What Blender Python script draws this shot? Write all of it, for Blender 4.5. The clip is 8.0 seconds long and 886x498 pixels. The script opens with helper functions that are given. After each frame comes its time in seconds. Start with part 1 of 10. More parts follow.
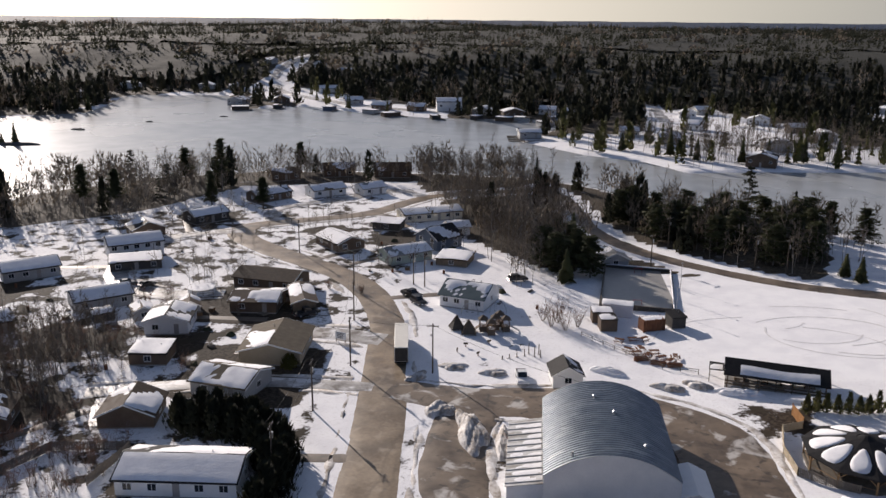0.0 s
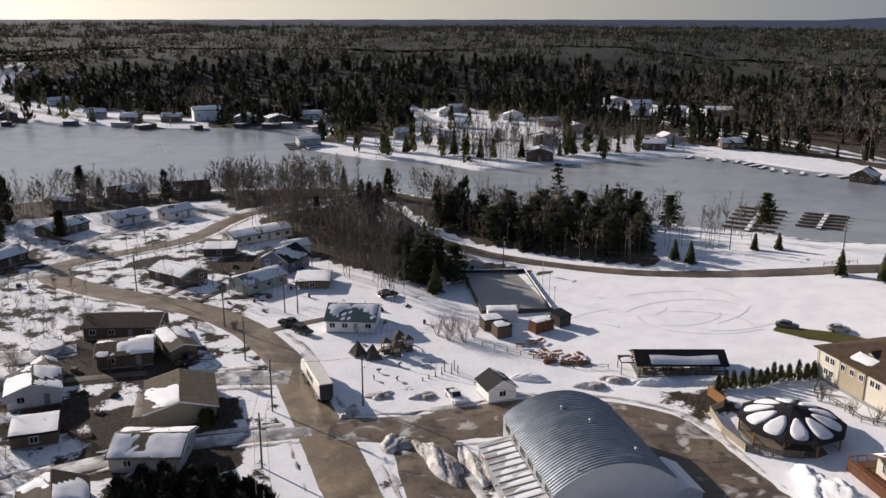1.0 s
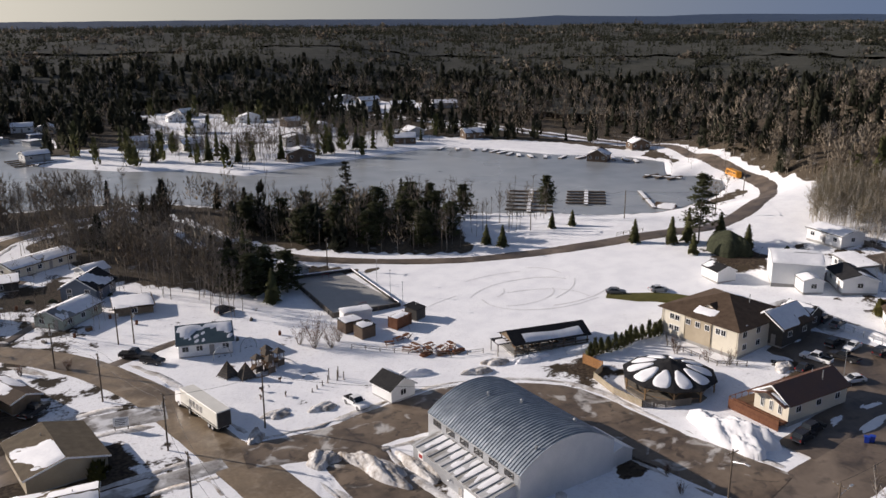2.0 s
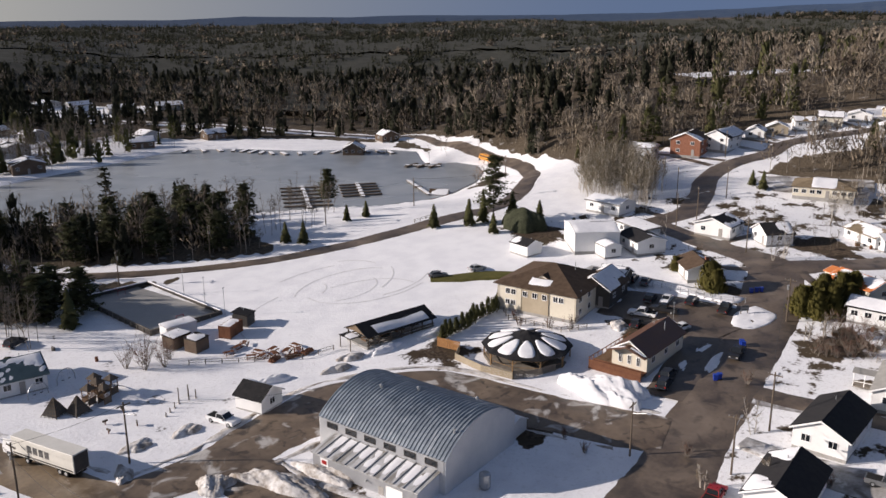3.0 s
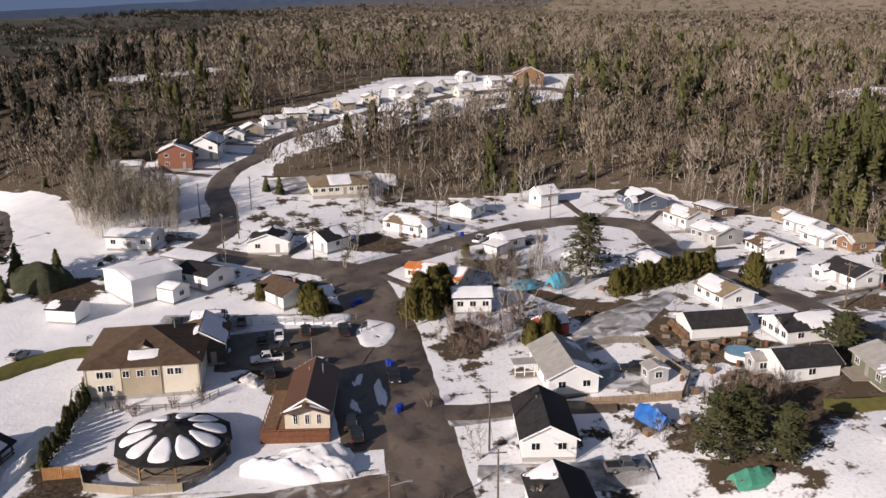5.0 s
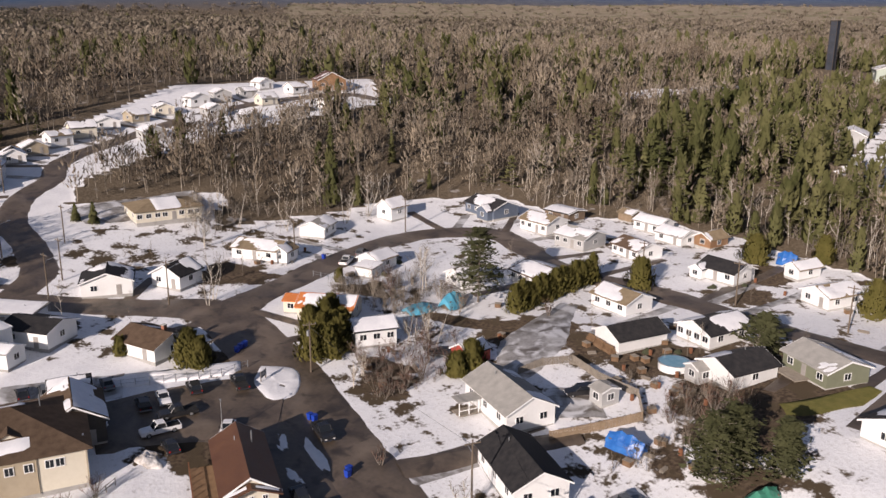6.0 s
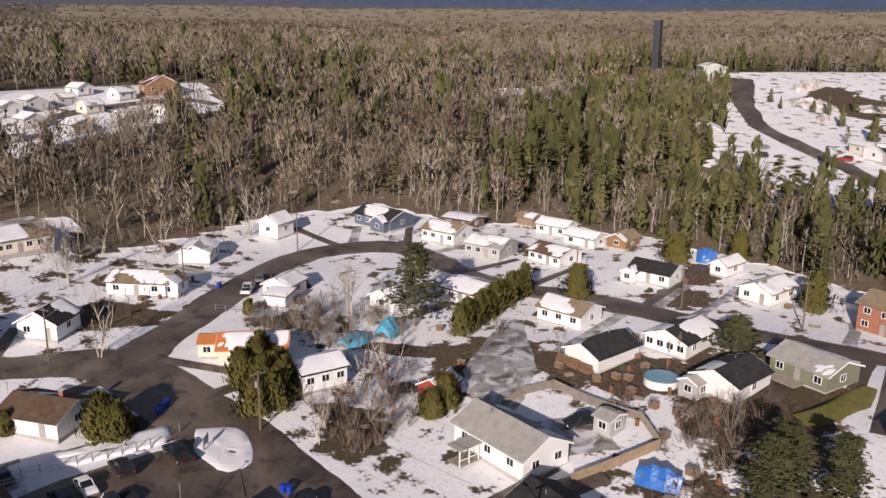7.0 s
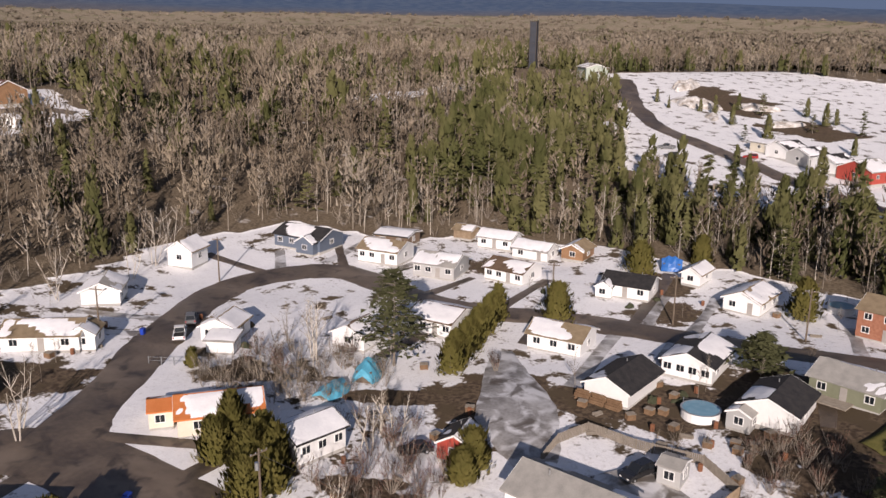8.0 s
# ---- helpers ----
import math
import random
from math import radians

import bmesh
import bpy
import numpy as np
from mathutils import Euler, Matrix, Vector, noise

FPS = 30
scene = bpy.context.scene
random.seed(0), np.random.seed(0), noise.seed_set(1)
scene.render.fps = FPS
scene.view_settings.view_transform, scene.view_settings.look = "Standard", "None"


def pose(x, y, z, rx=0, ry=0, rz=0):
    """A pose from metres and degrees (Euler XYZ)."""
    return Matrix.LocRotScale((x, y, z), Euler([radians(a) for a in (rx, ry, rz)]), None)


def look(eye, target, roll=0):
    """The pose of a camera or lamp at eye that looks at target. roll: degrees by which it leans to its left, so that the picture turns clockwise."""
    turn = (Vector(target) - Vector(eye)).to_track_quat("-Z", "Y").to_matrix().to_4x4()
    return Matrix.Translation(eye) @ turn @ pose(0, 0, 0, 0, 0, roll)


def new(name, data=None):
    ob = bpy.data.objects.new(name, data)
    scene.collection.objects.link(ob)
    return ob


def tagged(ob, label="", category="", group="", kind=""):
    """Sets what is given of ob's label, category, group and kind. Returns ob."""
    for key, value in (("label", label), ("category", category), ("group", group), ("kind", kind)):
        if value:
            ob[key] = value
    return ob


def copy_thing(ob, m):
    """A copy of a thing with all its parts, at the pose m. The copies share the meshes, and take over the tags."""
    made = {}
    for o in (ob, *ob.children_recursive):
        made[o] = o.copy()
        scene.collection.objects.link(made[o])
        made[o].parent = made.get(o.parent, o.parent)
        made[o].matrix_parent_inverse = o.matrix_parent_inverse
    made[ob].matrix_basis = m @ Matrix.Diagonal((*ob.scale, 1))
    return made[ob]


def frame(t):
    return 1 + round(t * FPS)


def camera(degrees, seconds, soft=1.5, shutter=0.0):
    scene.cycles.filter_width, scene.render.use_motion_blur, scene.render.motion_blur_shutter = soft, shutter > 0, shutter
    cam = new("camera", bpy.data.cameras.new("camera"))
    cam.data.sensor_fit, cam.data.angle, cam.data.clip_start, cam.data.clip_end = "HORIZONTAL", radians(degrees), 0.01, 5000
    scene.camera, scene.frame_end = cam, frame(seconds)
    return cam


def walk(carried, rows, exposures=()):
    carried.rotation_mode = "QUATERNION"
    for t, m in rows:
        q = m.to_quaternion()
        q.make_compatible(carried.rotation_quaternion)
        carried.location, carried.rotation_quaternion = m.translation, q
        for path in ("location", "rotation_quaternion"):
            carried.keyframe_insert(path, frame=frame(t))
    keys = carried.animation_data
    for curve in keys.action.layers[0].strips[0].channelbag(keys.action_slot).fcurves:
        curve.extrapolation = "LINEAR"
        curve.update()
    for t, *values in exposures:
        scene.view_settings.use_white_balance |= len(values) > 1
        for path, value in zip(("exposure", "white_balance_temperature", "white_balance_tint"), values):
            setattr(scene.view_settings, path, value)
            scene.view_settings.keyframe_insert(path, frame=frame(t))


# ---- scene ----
cam = camera(54.5, 8.0)
PATH = [
    (0, (-1.066, 1.182, 62.277), (-1.265, 3.098, 61.736), 0.5),
    (0.5, (-18.122, 3.099, 64.592), (-18.052, 5.023, 64.047), 0.3),
    (1, (-35.206, 8.101, 65.275), (-34.765, 9.975, 64.733), 0.2),
    (1.5, (-50.711, 13.579, 65.533), (-49.942, 15.343, 64.989), -0.0),
    (2.8, (-78.454, 38.87, 61.615), (-76.974, 40.103, 61.078), -0.1),
    (3, (-80.097, 42.687, 61.17), (-78.537, 43.818, 60.631), -0.1),
    (3.5, (-81.1, 51.955, 60.385), (-79.348, 52.758, 59.848), -0.5),
    (4, (-79.039, 63.305, 60.628), (-77.174, 63.782, 60.087), -0.6),
    (4.5, (-73.874, 75.761, 60.927), (-71.956, 75.919, 60.381), -0.5),
    (5, (-65.757, 87.914, 61.221), (-63.842, 87.739, 60.674), -0.4),
    (5.2, (-61.828, 93.309, 61.069), (-59.927, 93.01, 60.524), -0.2),
    (6.5, (-29.92, 119.662, 59.56), (-28.252, 118.695, 59.027), 0.6),
    (7, (-14.628, 125.434, 57.816), (-13.081, 124.281, 57.291), 0.7),
    (7.5, (1.505, 129.108, 56.442), (2.932, 127.806, 55.926), 0.7),
    (8, (16.86, 129.597, 55.257), (18.154, 128.16, 54.747), 0.9),
]
walk(cam, [(t, look(eye, target, roll)) for t, eye, target, roll in PATH],
     exposures=[(0.0, 0.42, 6650, 17), (1.5, 0.42, 6600, 16), (3.5, 0.38, 6550, 18), (5.0, 0.3, 6700, 20), (8.0, 0.2, 6750, 22)])

# ---- daylight ----
SUN_YAW, SUN_UP = 38.0, 19.0      # degrees: turned from +y towards -x, and above the horizon
world = bpy.data.worlds.new("winter_sky")
scene.world = world
world.use_nodes = True
wn = world.node_tree.nodes
sky = wn.new("ShaderNodeTexSky")
sky.sky_type = "NISHITA"
sky.sun_disc = False
sky.sun_elevation, sky.sun_rotation = radians(SUN_UP), radians(-SUN_YAW)
sky.altitude = 1500
sky.air_density, sky.dust_density, sky.ozone_density = 1.0, 1.2, 2.0
wn["Background"].inputs["Strength"].default_value = 0.06
# a bank of blue-grey cloud covers the sky away from the sun
wl = world.node_tree.links
way = wn.new("ShaderNodeTexCoord")
dot = wn.new("ShaderNodeVectorMath")
dot.operation = "DOT_PRODUCT"
dot.inputs[1].default_value = (-math.sin(radians(SUN_YAW)), math.cos(radians(SUN_YAW)), 0.35)
wl.new(way.outputs["Generated"], dot.inputs[0])
# the haze at the horizon goes on down to the edge of the land
level = wn.new("ShaderNodeVectorMath")
level.operation = "MAXIMUM"
level.inputs[1].default_value = (-2, -2, 0.012)
wl.new(way.outputs["Generated"], level.inputs[0])
wl.new(level.outputs[0], sky.inputs["Vector"])
veil = wn.new("ShaderNodeMapRange")
veil.interpolation_type = "SMOOTHSTEP"
for key, value in (("From Min", 0.78), ("From Max", -0.35), ("To Min", 0.0), ("To Max", 0.92)):
    veil.inputs[key].default_value = value
wl.new(dot.outputs["Value"], veil.inputs["Value"])
cloud = wn.new("ShaderNodeMix")
cloud.data_type = "RGBA"
cloud.inputs["B"].default_value = (1.0, 1.75, 3.3, 1)
wl.new(veil.outputs[0], cloud.inputs["Factor"])
haze = wn.new("ShaderNodeHueSaturation")
haze.inputs["Saturation"].default_value = 0.55
wl.new(sky.outputs["Color"], haze.inputs["Color"])
wl.new(haze.outputs["Color"], cloud.inputs["A"])
wl.new(cloud.outputs["Result"], wn["Background"].inputs["Color"])
sun = bpy.data.lights.new("sun", "SUN")
sun.energy, sun.angle, sun.color = 4.6, radians(0.6), (1.0, 0.93, 0.83)
sun_ob = new("sun", sun)
sun_ob.matrix_world = pose(0, 0, 300, 90 - SUN_UP, 0, 180 + SUN_YAW)

# ---- materials ----
def surf(name, ca, cb, scale=1.0, rough=0.8, bump=0.3, fine=6.0, metal=0.0, rough_var=0.15, per_object=0.0, dist=0.05):
    """Two tones mixed by noise at two scales, with relief."""
    m = bpy.data.materials.new(name)
    m.use_nodes = True
    n, k = m.node_tree.nodes, m.node_tree.links
    b = n["Principled BSDF"]
    tc = n.new("ShaderNodeTexCoord")
    n1, n2 = n.new("ShaderNodeTexNoise"), n.new("ShaderNodeTexNoise")
    n1.inputs["Scale"].default_value, n1.inputs["Detail"].default_value = scale, 4
    n2.inputs["Scale"].default_value, n2.inputs["Detail"].default_value = scale * fine, 5
    for q in (n1, n2):
        k.new(tc.outputs["Object"], q.inputs["Vector"])
    add = n.new("ShaderNodeMath")
    add.operation = "MULTIPLY_ADD"
    k.new(n2.outputs["Fac"], add.inputs[0])
    add.inputs[1].default_value = 0.5
    k.new(n1.outputs["Fac"], add.inputs[2])
    ramp = n.new("ShaderNodeMapRange")
    ramp.inputs["From Min"].default_value, ramp.inputs["From Max"].default_value = 0.5, 1.0
    k.new(add.outputs[0], ramp.inputs["Value"])
    mix = n.new("ShaderNodeMix")
    mix.data_type = "RGBA"
    mix.inputs["A"].default_value, mix.inputs["B"].default_value = (*ca, 1), (*cb, 1)
    k.new(ramp.outputs[0], mix.inputs["Factor"])
    col = mix.outputs["Result"]
    if per_object:
        oi = n.new("ShaderNodeObjectInfo")
        mr = n.new("ShaderNodeMapRange")
        mr.inputs["To Min"].default_value, mr.inputs["To Max"].default_value = 1 - per_object, 1 + per_object
        k.new(oi.outputs["Random"], mr.inputs["Value"])
        hs = n.new("ShaderNodeHueSaturation")
        k.new(mr.outputs[0], hs.inputs["Value"])
        k.new(col, hs.inputs["Color"])
        col = hs.outputs["Color"]
    k.new(col, b.inputs["Base Color"])
    rr = n.new("ShaderNodeMapRange")
    rr.inputs["To Min"].default_value, rr.inputs["To Max"].default_value = max(0.02, rough - rough_var), min(1, rough + rough_var)
    k.new(n1.outputs["Fac"], rr.inputs["Value"])
    k.new(rr.outputs[0], b.inputs["Roughness"])
    b.inputs["Metallic"].default_value = metal
    if rough > 0.68:
        b.inputs["Specular IOR Level"].default_value = 0.12
        b.inputs["Diffuse Roughness"].default_value = 0.6 if ca[0] < 0.45 else 0.0
    if bump:
        bp = n.new("ShaderNodeBump")
        bp.inputs["Strength"].default_value, bp.inputs["Distance"].default_value = bump, dist
        k.new(add.outputs[0], bp.inputs["Height"])
        k.new(bp.outputs[0], b.inputs["Normal"])
    return m


def thin(m, share):
    """Sprays of twigs or needles let some of the light through."""
    n, k = m.node_tree.nodes, m.node_tree.links
    b, out = n["Principled BSDF"], n["Material Output"]
    t, mx = n.new("ShaderNodeBsdfTranslucent"), n.new("ShaderNodeMixShader")
    mx.inputs["Fac"].default_value = share
    # each spray is lit as a piece of its rounded crown
    way, geo, ease, add, one, turned = (n.new("ShaderNode" + q) for q in ("Attribute", "NewGeometry", "VectorMath", "VectorMath", "VectorMath", "VectorTransform"))
    turned.vector_type, turned.convert_from, turned.convert_to = "NORMAL", "OBJECT", "WORLD"
    way.attribute_name, ease.operation, one.operation = "crown", "SCALE", "NORMALIZE"
    ease.inputs["Scale"].default_value = 0.45
    k.new(geo.outputs["Normal"], ease.inputs[0])
    k.new(ease.outputs[0], add.inputs[0])
    k.new(way.outputs["Vector"], turned.inputs[0])
    k.new(turned.outputs[0], add.inputs[1])
    k.new(add.outputs[0], one.inputs[0])
    k.new(one.outputs[0], b.inputs["Normal"])
    k.new(one.outputs[0], t.inputs["Normal"])
    k.new(b.inputs["Base Color"].links[0].from_socket, t.inputs["Color"])
    k.new(b.outputs[0], mx.inputs[1])
    k.new(t.outputs[0], mx.inputs[2])
    k.new(mx.outputs[0], out.inputs["Surface"])
    return m


def patched(m, col, scale, lo, hi, share=1.0, stretch=(1, 1, 1)):
    """Lays patches of a third colour over a material."""
    n, k = m.node_tree.nodes, m.node_tree.links
    b = n["Principled BSDF"]
    tc, mp, q, r, mx = (n.new("ShaderNode" + s) for s in ("TexCoord", "Mapping", "TexNoise", "MapRange", "Mix"))
    mp.inputs["Scale"].default_value = stretch
    k.new(tc.outputs["Object"], mp.inputs["Vector"])
    k.new(mp.outputs[0], q.inputs["Vector"])
    q.inputs["Scale"].default_value, q.inputs["Detail"].default_value, q.inputs["Distortion"].default_value = scale, 7, 0.6
    r.inputs["From Min"].default_value, r.inputs["From Max"].default_value, r.inputs["To Max"].default_value = lo, hi, share
    k.new(q.outputs["Fac"], r.inputs["Value"])
    mx.data_type = "RGBA"
    k.new(r.outputs[0], mx.inputs["Factor"])
    k.new(b.inputs["Base Color"].links[0].from_socket, mx.inputs["A"])
    mx.inputs["B"].default_value = (*col, 1)
    k.new(mx.outputs["Result"], b.inputs["Base Color"])
    return m


def lined(m, axis="Z", pitch=0.2, depth=0.03, strength=0.6):
    """Adds fine parallel lines (siding, ribs) as relief to a material."""
    n, k = m.node_tree.nodes, m.node_tree.links
    tc = n.new("ShaderNodeTexCoord")
    w = n.new("ShaderNodeTexWave")
    w.wave_type, w.bands_direction, w.wave_profile = "BANDS", axis, "SAW"
    w.inputs["Scale"].default_value = 0.314 / pitch * 2
    k.new(tc.outputs["Object"], w.inputs["Vector"])
    bp = n.new("ShaderNodeBump")
    bp.inputs["Strength"].default_value, bp.inputs["Distance"].default_value = strength, depth
    k.new(w.outputs["Fac"], bp.inputs["Height"])
    old = [l.from_socket for l in k if l.to_socket == n["Principled BSDF"].inputs["Normal"]]
    if old:
        k.new(old[0], bp.inputs["Normal"])
    k.new(bp.outputs[0], n["Principled BSDF"].inputs["Normal"])
    return m


def ground_material():
    """Snow worn through to litter and mud where the sheet's 'bare' mark is high, and dead leaves under the woods."""
    m = bpy.data.materials.new("snowy_ground")
    m.use_nodes = True
    n, k = m.node_tree.nodes, m.node_tree.links
    b = n["Principled BSDF"]
    tc = n.new("ShaderNodeTexCoord")
    bare = n.new("ShaderNodeAttribute")
    bare.attribute_name = "bare"
    wood = n.new("ShaderNodeAttribute")
    wood.attribute_name = "wood"

    def noise_at(scale, detail=5):
        q = n.new("ShaderNodeTexNoise")
        q.inputs["Scale"].default_value, q.inputs["Detail"].default_value = scale, detail
        k.new(tc.outputs["Object"], q.inputs["Vector"])
        return q.outputs["Fac"]

    def mix(fac, a, c):
        q = n.new("ShaderNodeMix")
        q.data_type = "RGBA"
        for s, v in (("Factor", fac), ("A", a), ("B", c)):
            if isinstance(v, tuple):
                q.inputs[s].default_value = (*v, 1)
            else:
                k.new(v, q.inputs[s])
        return q.outputs["Result"]

    def ramp(v, lo, hi):
        q = n.new("ShaderNodeMapRange")
        q.interpolation_type = "SMOOTHSTEP"
        q.inputs["From Min"].default_value, q.inputs["From Max"].default_value = lo, hi
        k.new(v, q.inputs["Value"])
        return q.outputs[0]

    def maths(op, a, c):
        q = n.new("ShaderNodeMath")
        q.operation = op
        for i, v in ((0, a), (1, c)):
            if isinstance(v, (int, float)):
                q.inputs[i].default_value = v
            else:
                k.new(v, q.inputs[i])
        return q.outputs[0]

    big, mid, fine, dust = noise_at(0.03), noise_at(0.22, 6), noise_at(1.6, 6), noise_at(7.0, 4)
    snow = mix(ramp(mid, 0.35, 0.7), (0.87, 0.87, 0.88), (0.79, 0.79, 0.81))
    snow = mix(maths("MULTIPLY", ramp(fine, 0.52, 0.75), maths("MULTIPLY", bare.outputs["Fac"], 0.9)), snow, (0.48, 0.46, 0.43))
    snow = mix(maths("MULTIPLY", ramp(dust, 0.54, 0.72), maths("MULTIPLY", bare.outputs["Fac"], 0.7)), snow, (0.38, 0.36, 0.33))
    earth = mix(ramp(fine, 0.35, 0.65), (0.040, 0.029, 0.021), (0.095, 0.071, 0.050))
    earth = mix(ramp(mid, 0.5, 0.62), earth, (0.062, 0.047, 0.031))
    litter = mix(ramp(fine, 0.35, 0.65), (0.070, 0.054, 0.038), (0.13, 0.104, 0.074))
    litter = mix(ramp(mid, 0.63, 0.72), litter, (0.28, 0.265, 0.25))
    patch = maths("ADD", maths("MULTIPLY", mid, 0.78), maths("MULTIPLY", fine, 0.22))
    show = ramp(maths("ADD", patch, maths("MULTIPLY", maths("SUBTRACT", bare.outputs["Fac"], 0.5), 0.9)), 0.53, 0.6)
    col = mix(show, snow, earth)
    col = mix(ramp(maths("ADD", wood.outputs["Fac"], maths("MULTIPLY", maths("SUBTRACT", patch, 0.5), 1.2)), 0.45, 0.62), col, litter)
    # far land is tinted blue: aerial haze put into the base colour
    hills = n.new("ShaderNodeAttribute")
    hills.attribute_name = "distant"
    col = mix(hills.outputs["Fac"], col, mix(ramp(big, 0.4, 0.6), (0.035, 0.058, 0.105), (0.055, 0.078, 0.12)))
    k.new(col, b.inputs["Base Color"])
    b.inputs["Roughness"].default_value = 0.85
    k.new(maths("MULTIPLY", maths("MAXIMUM", show, wood.outputs["Fac"]), 0.6), b.inputs["Diffuse Roughness"])
    b.inputs["Specular IOR Level"].default_value = 0.1
    bp = n.new("ShaderNodeBump")
    bp.inputs["Strength"].default_value, bp.inputs["Distance"].default_value = 0.45, 0.2
    k.new(maths("ADD", maths("MULTIPLY", fine, 0.7), maths("MULTIPLY", dust, 0.3)), bp.inputs["Height"])
    k.new(bp.outputs[0], b.inputs["Normal"])
    return m


def glassy(name, col, rough=0.08):
    m = bpy.data.materials.new(name)
    m.use_nodes = True
    b = m.node_tree.nodes["Principled BSDF"]
    b.inputs["Base Color"].default_value = (*col, 1)
    b.inputs["Roughness"].default_value = rough
    return m


def water_material():
    """Wet ice: dull grey with glossy melt and a darker open lead."""
    m = surf("lake_ice", (0.24, 0.26, 0.275), (0.38, 0.395, 0.40), 0.012, 0.27, 0.02, 8.0, 0.0, 0.08)
    m.node_tree.nodes["Principled BSDF"].inputs["IOR"].default_value = 1.45
    return m


GROUND = ground_material()
ICE = water_material()
SNOW = surf("snow", (0.86, 0.86, 0.87), (0.74, 0.74, 0.76), 0.6, 0.7, 0.4, 5, dist=0.1)
OLD_SNOW = surf("dirty_snow", (0.78, 0.77, 0.76), (0.22, 0.18, 0.14), 0.45, 0.75, 0.6, 5, dist=0.15)
MUD_ROAD = surf("muddy_road", (0.13, 0.092, 0.056), (0.27, 0.205, 0.135), 0.25, 0.45, 0.3, 7, rough_var=0.25)
MUCK = surf("churned_mud", (0.070, 0.050, 0.034), (0.20, 0.150, 0.105), 0.16, 0.5, 0.6, 5, rough_var=0.25, dist=0.12)
WET_ROAD = surf("wet_asphalt", (0.062, 0.047, 0.036), (0.15, 0.115, 0.086), 0.16, 0.55, 0.25, 9, rough_var=0.25)
SLUSH = surf("slushy_drive", (0.16, 0.145, 0.13), (0.42, 0.41, 0.40), 0.35, 0.5, 0.4, 6, rough_var=0.2)
GRASS = surf("wet_lawn", (0.075, 0.075, 0.022), (0.13, 0.115, 0.04), 0.8, 0.9, 0.6, 6)
patched(MUCK, (0.50, 0.48, 0.45), 0.22, 0.56, 0.64, 0.85)
patched(MUCK, (0.035, 0.026, 0.019), 0.5, 0.55, 0.66, 0.8)
patched(WET_ROAD, (0.21, 0.165, 0.125), 0.09, 0.5, 0.66, 0.75)
patched(WET_ROAD, (0.030, 0.024, 0.020), 0.35, 0.54, 0.68, 0.7)
patched(MUD_ROAD, (0.085, 0.062, 0.04), 0.12, 0.5, 0.68, 0.7)
patched(MUD_ROAD, (0.34, 0.28, 0.21), 0.4, 0.56, 0.7, 0.5)
patched(SLUSH, (0.70, 0.70, 0.71), 0.25, 0.48, 0.6, 0.85)
patched(SLUSH, (0.09, 0.07, 0.052), 0.3, 0.56, 0.64, 0.8)
CONCRETE = surf("concrete", (0.32, 0.31, 0.29), (0.42, 0.41, 0.39), 0.8, 0.85, 0.2)

WALLS = {
    "white": lined(surf("white_siding", (0.74, 0.74, 0.73), (0.82, 0.82, 0.81), 0.4, 0.55, 0.05)),
    "cream": lined(surf("cream_siding", (0.62, 0.57, 0.46), (0.70, 0.65, 0.54), 0.4, 0.6, 0.05)),
    "beige": lined(surf("beige_siding", (0.50, 0.42, 0.29), (0.58, 0.49, 0.35), 0.4, 0.6, 0.05)),
    "tan": lined(surf("tan_siding", (0.36, 0.30, 0.21), (0.43, 0.36, 0.26), 0.4, 0.6, 0.05)),
    "grey": lined(surf("grey_siding", (0.36, 0.36, 0.36), (0.44, 0.44, 0.43), 0.4, 0.6, 0.05)),
    "brown": lined(surf("brown_siding", (0.13, 0.09, 0.065), (0.19, 0.14, 0.10), 0.5, 0.7, 0.1)),
    "dark": lined(surf("dark_siding", (0.07, 0.065, 0.06), (0.11, 0.10, 0.09), 0.5, 0.7, 0.1)),
    "blue": lined(surf("blue_siding", (0.09, 0.115, 0.16), (0.12, 0.15, 0.20), 0.5, 0.6, 0.05)),
    "sage": lined(surf("sage_siding", (0.17, 0.18, 0.12), (0.22, 0.23, 0.16), 0.5, 0.6, 0.05)),
    "red": lined(surf("red_siding", (0.36, 0.05, 0.035), (0.44, 0.075, 0.05), 0.5, 0.6, 0.05)),
    "brick": lined(surf("red_brick", (0.25, 0.105, 0.065), (0.36, 0.17, 0.11), 2.2, 0.85, 0.3), pitch=0.075, depth=0.01),
    "log": lined(surf("varnished_log", (0.24, 0.13, 0.065), (0.34, 0.20, 0.11), 0.8, 0.6, 0.2), pitch=0.3, depth=0.08),
    "wood": lined(surf("weathered_wood", (0.20, 0.145, 0.095), (0.30, 0.23, 0.16), 1.2, 0.8, 0.2), "X", 0.15),
    "mint": lined(surf("pale_green_siding", (0.36, 0.42, 0.36), (0.44, 0.50, 0.43), 0.5, 0.6, 0.05)),
}
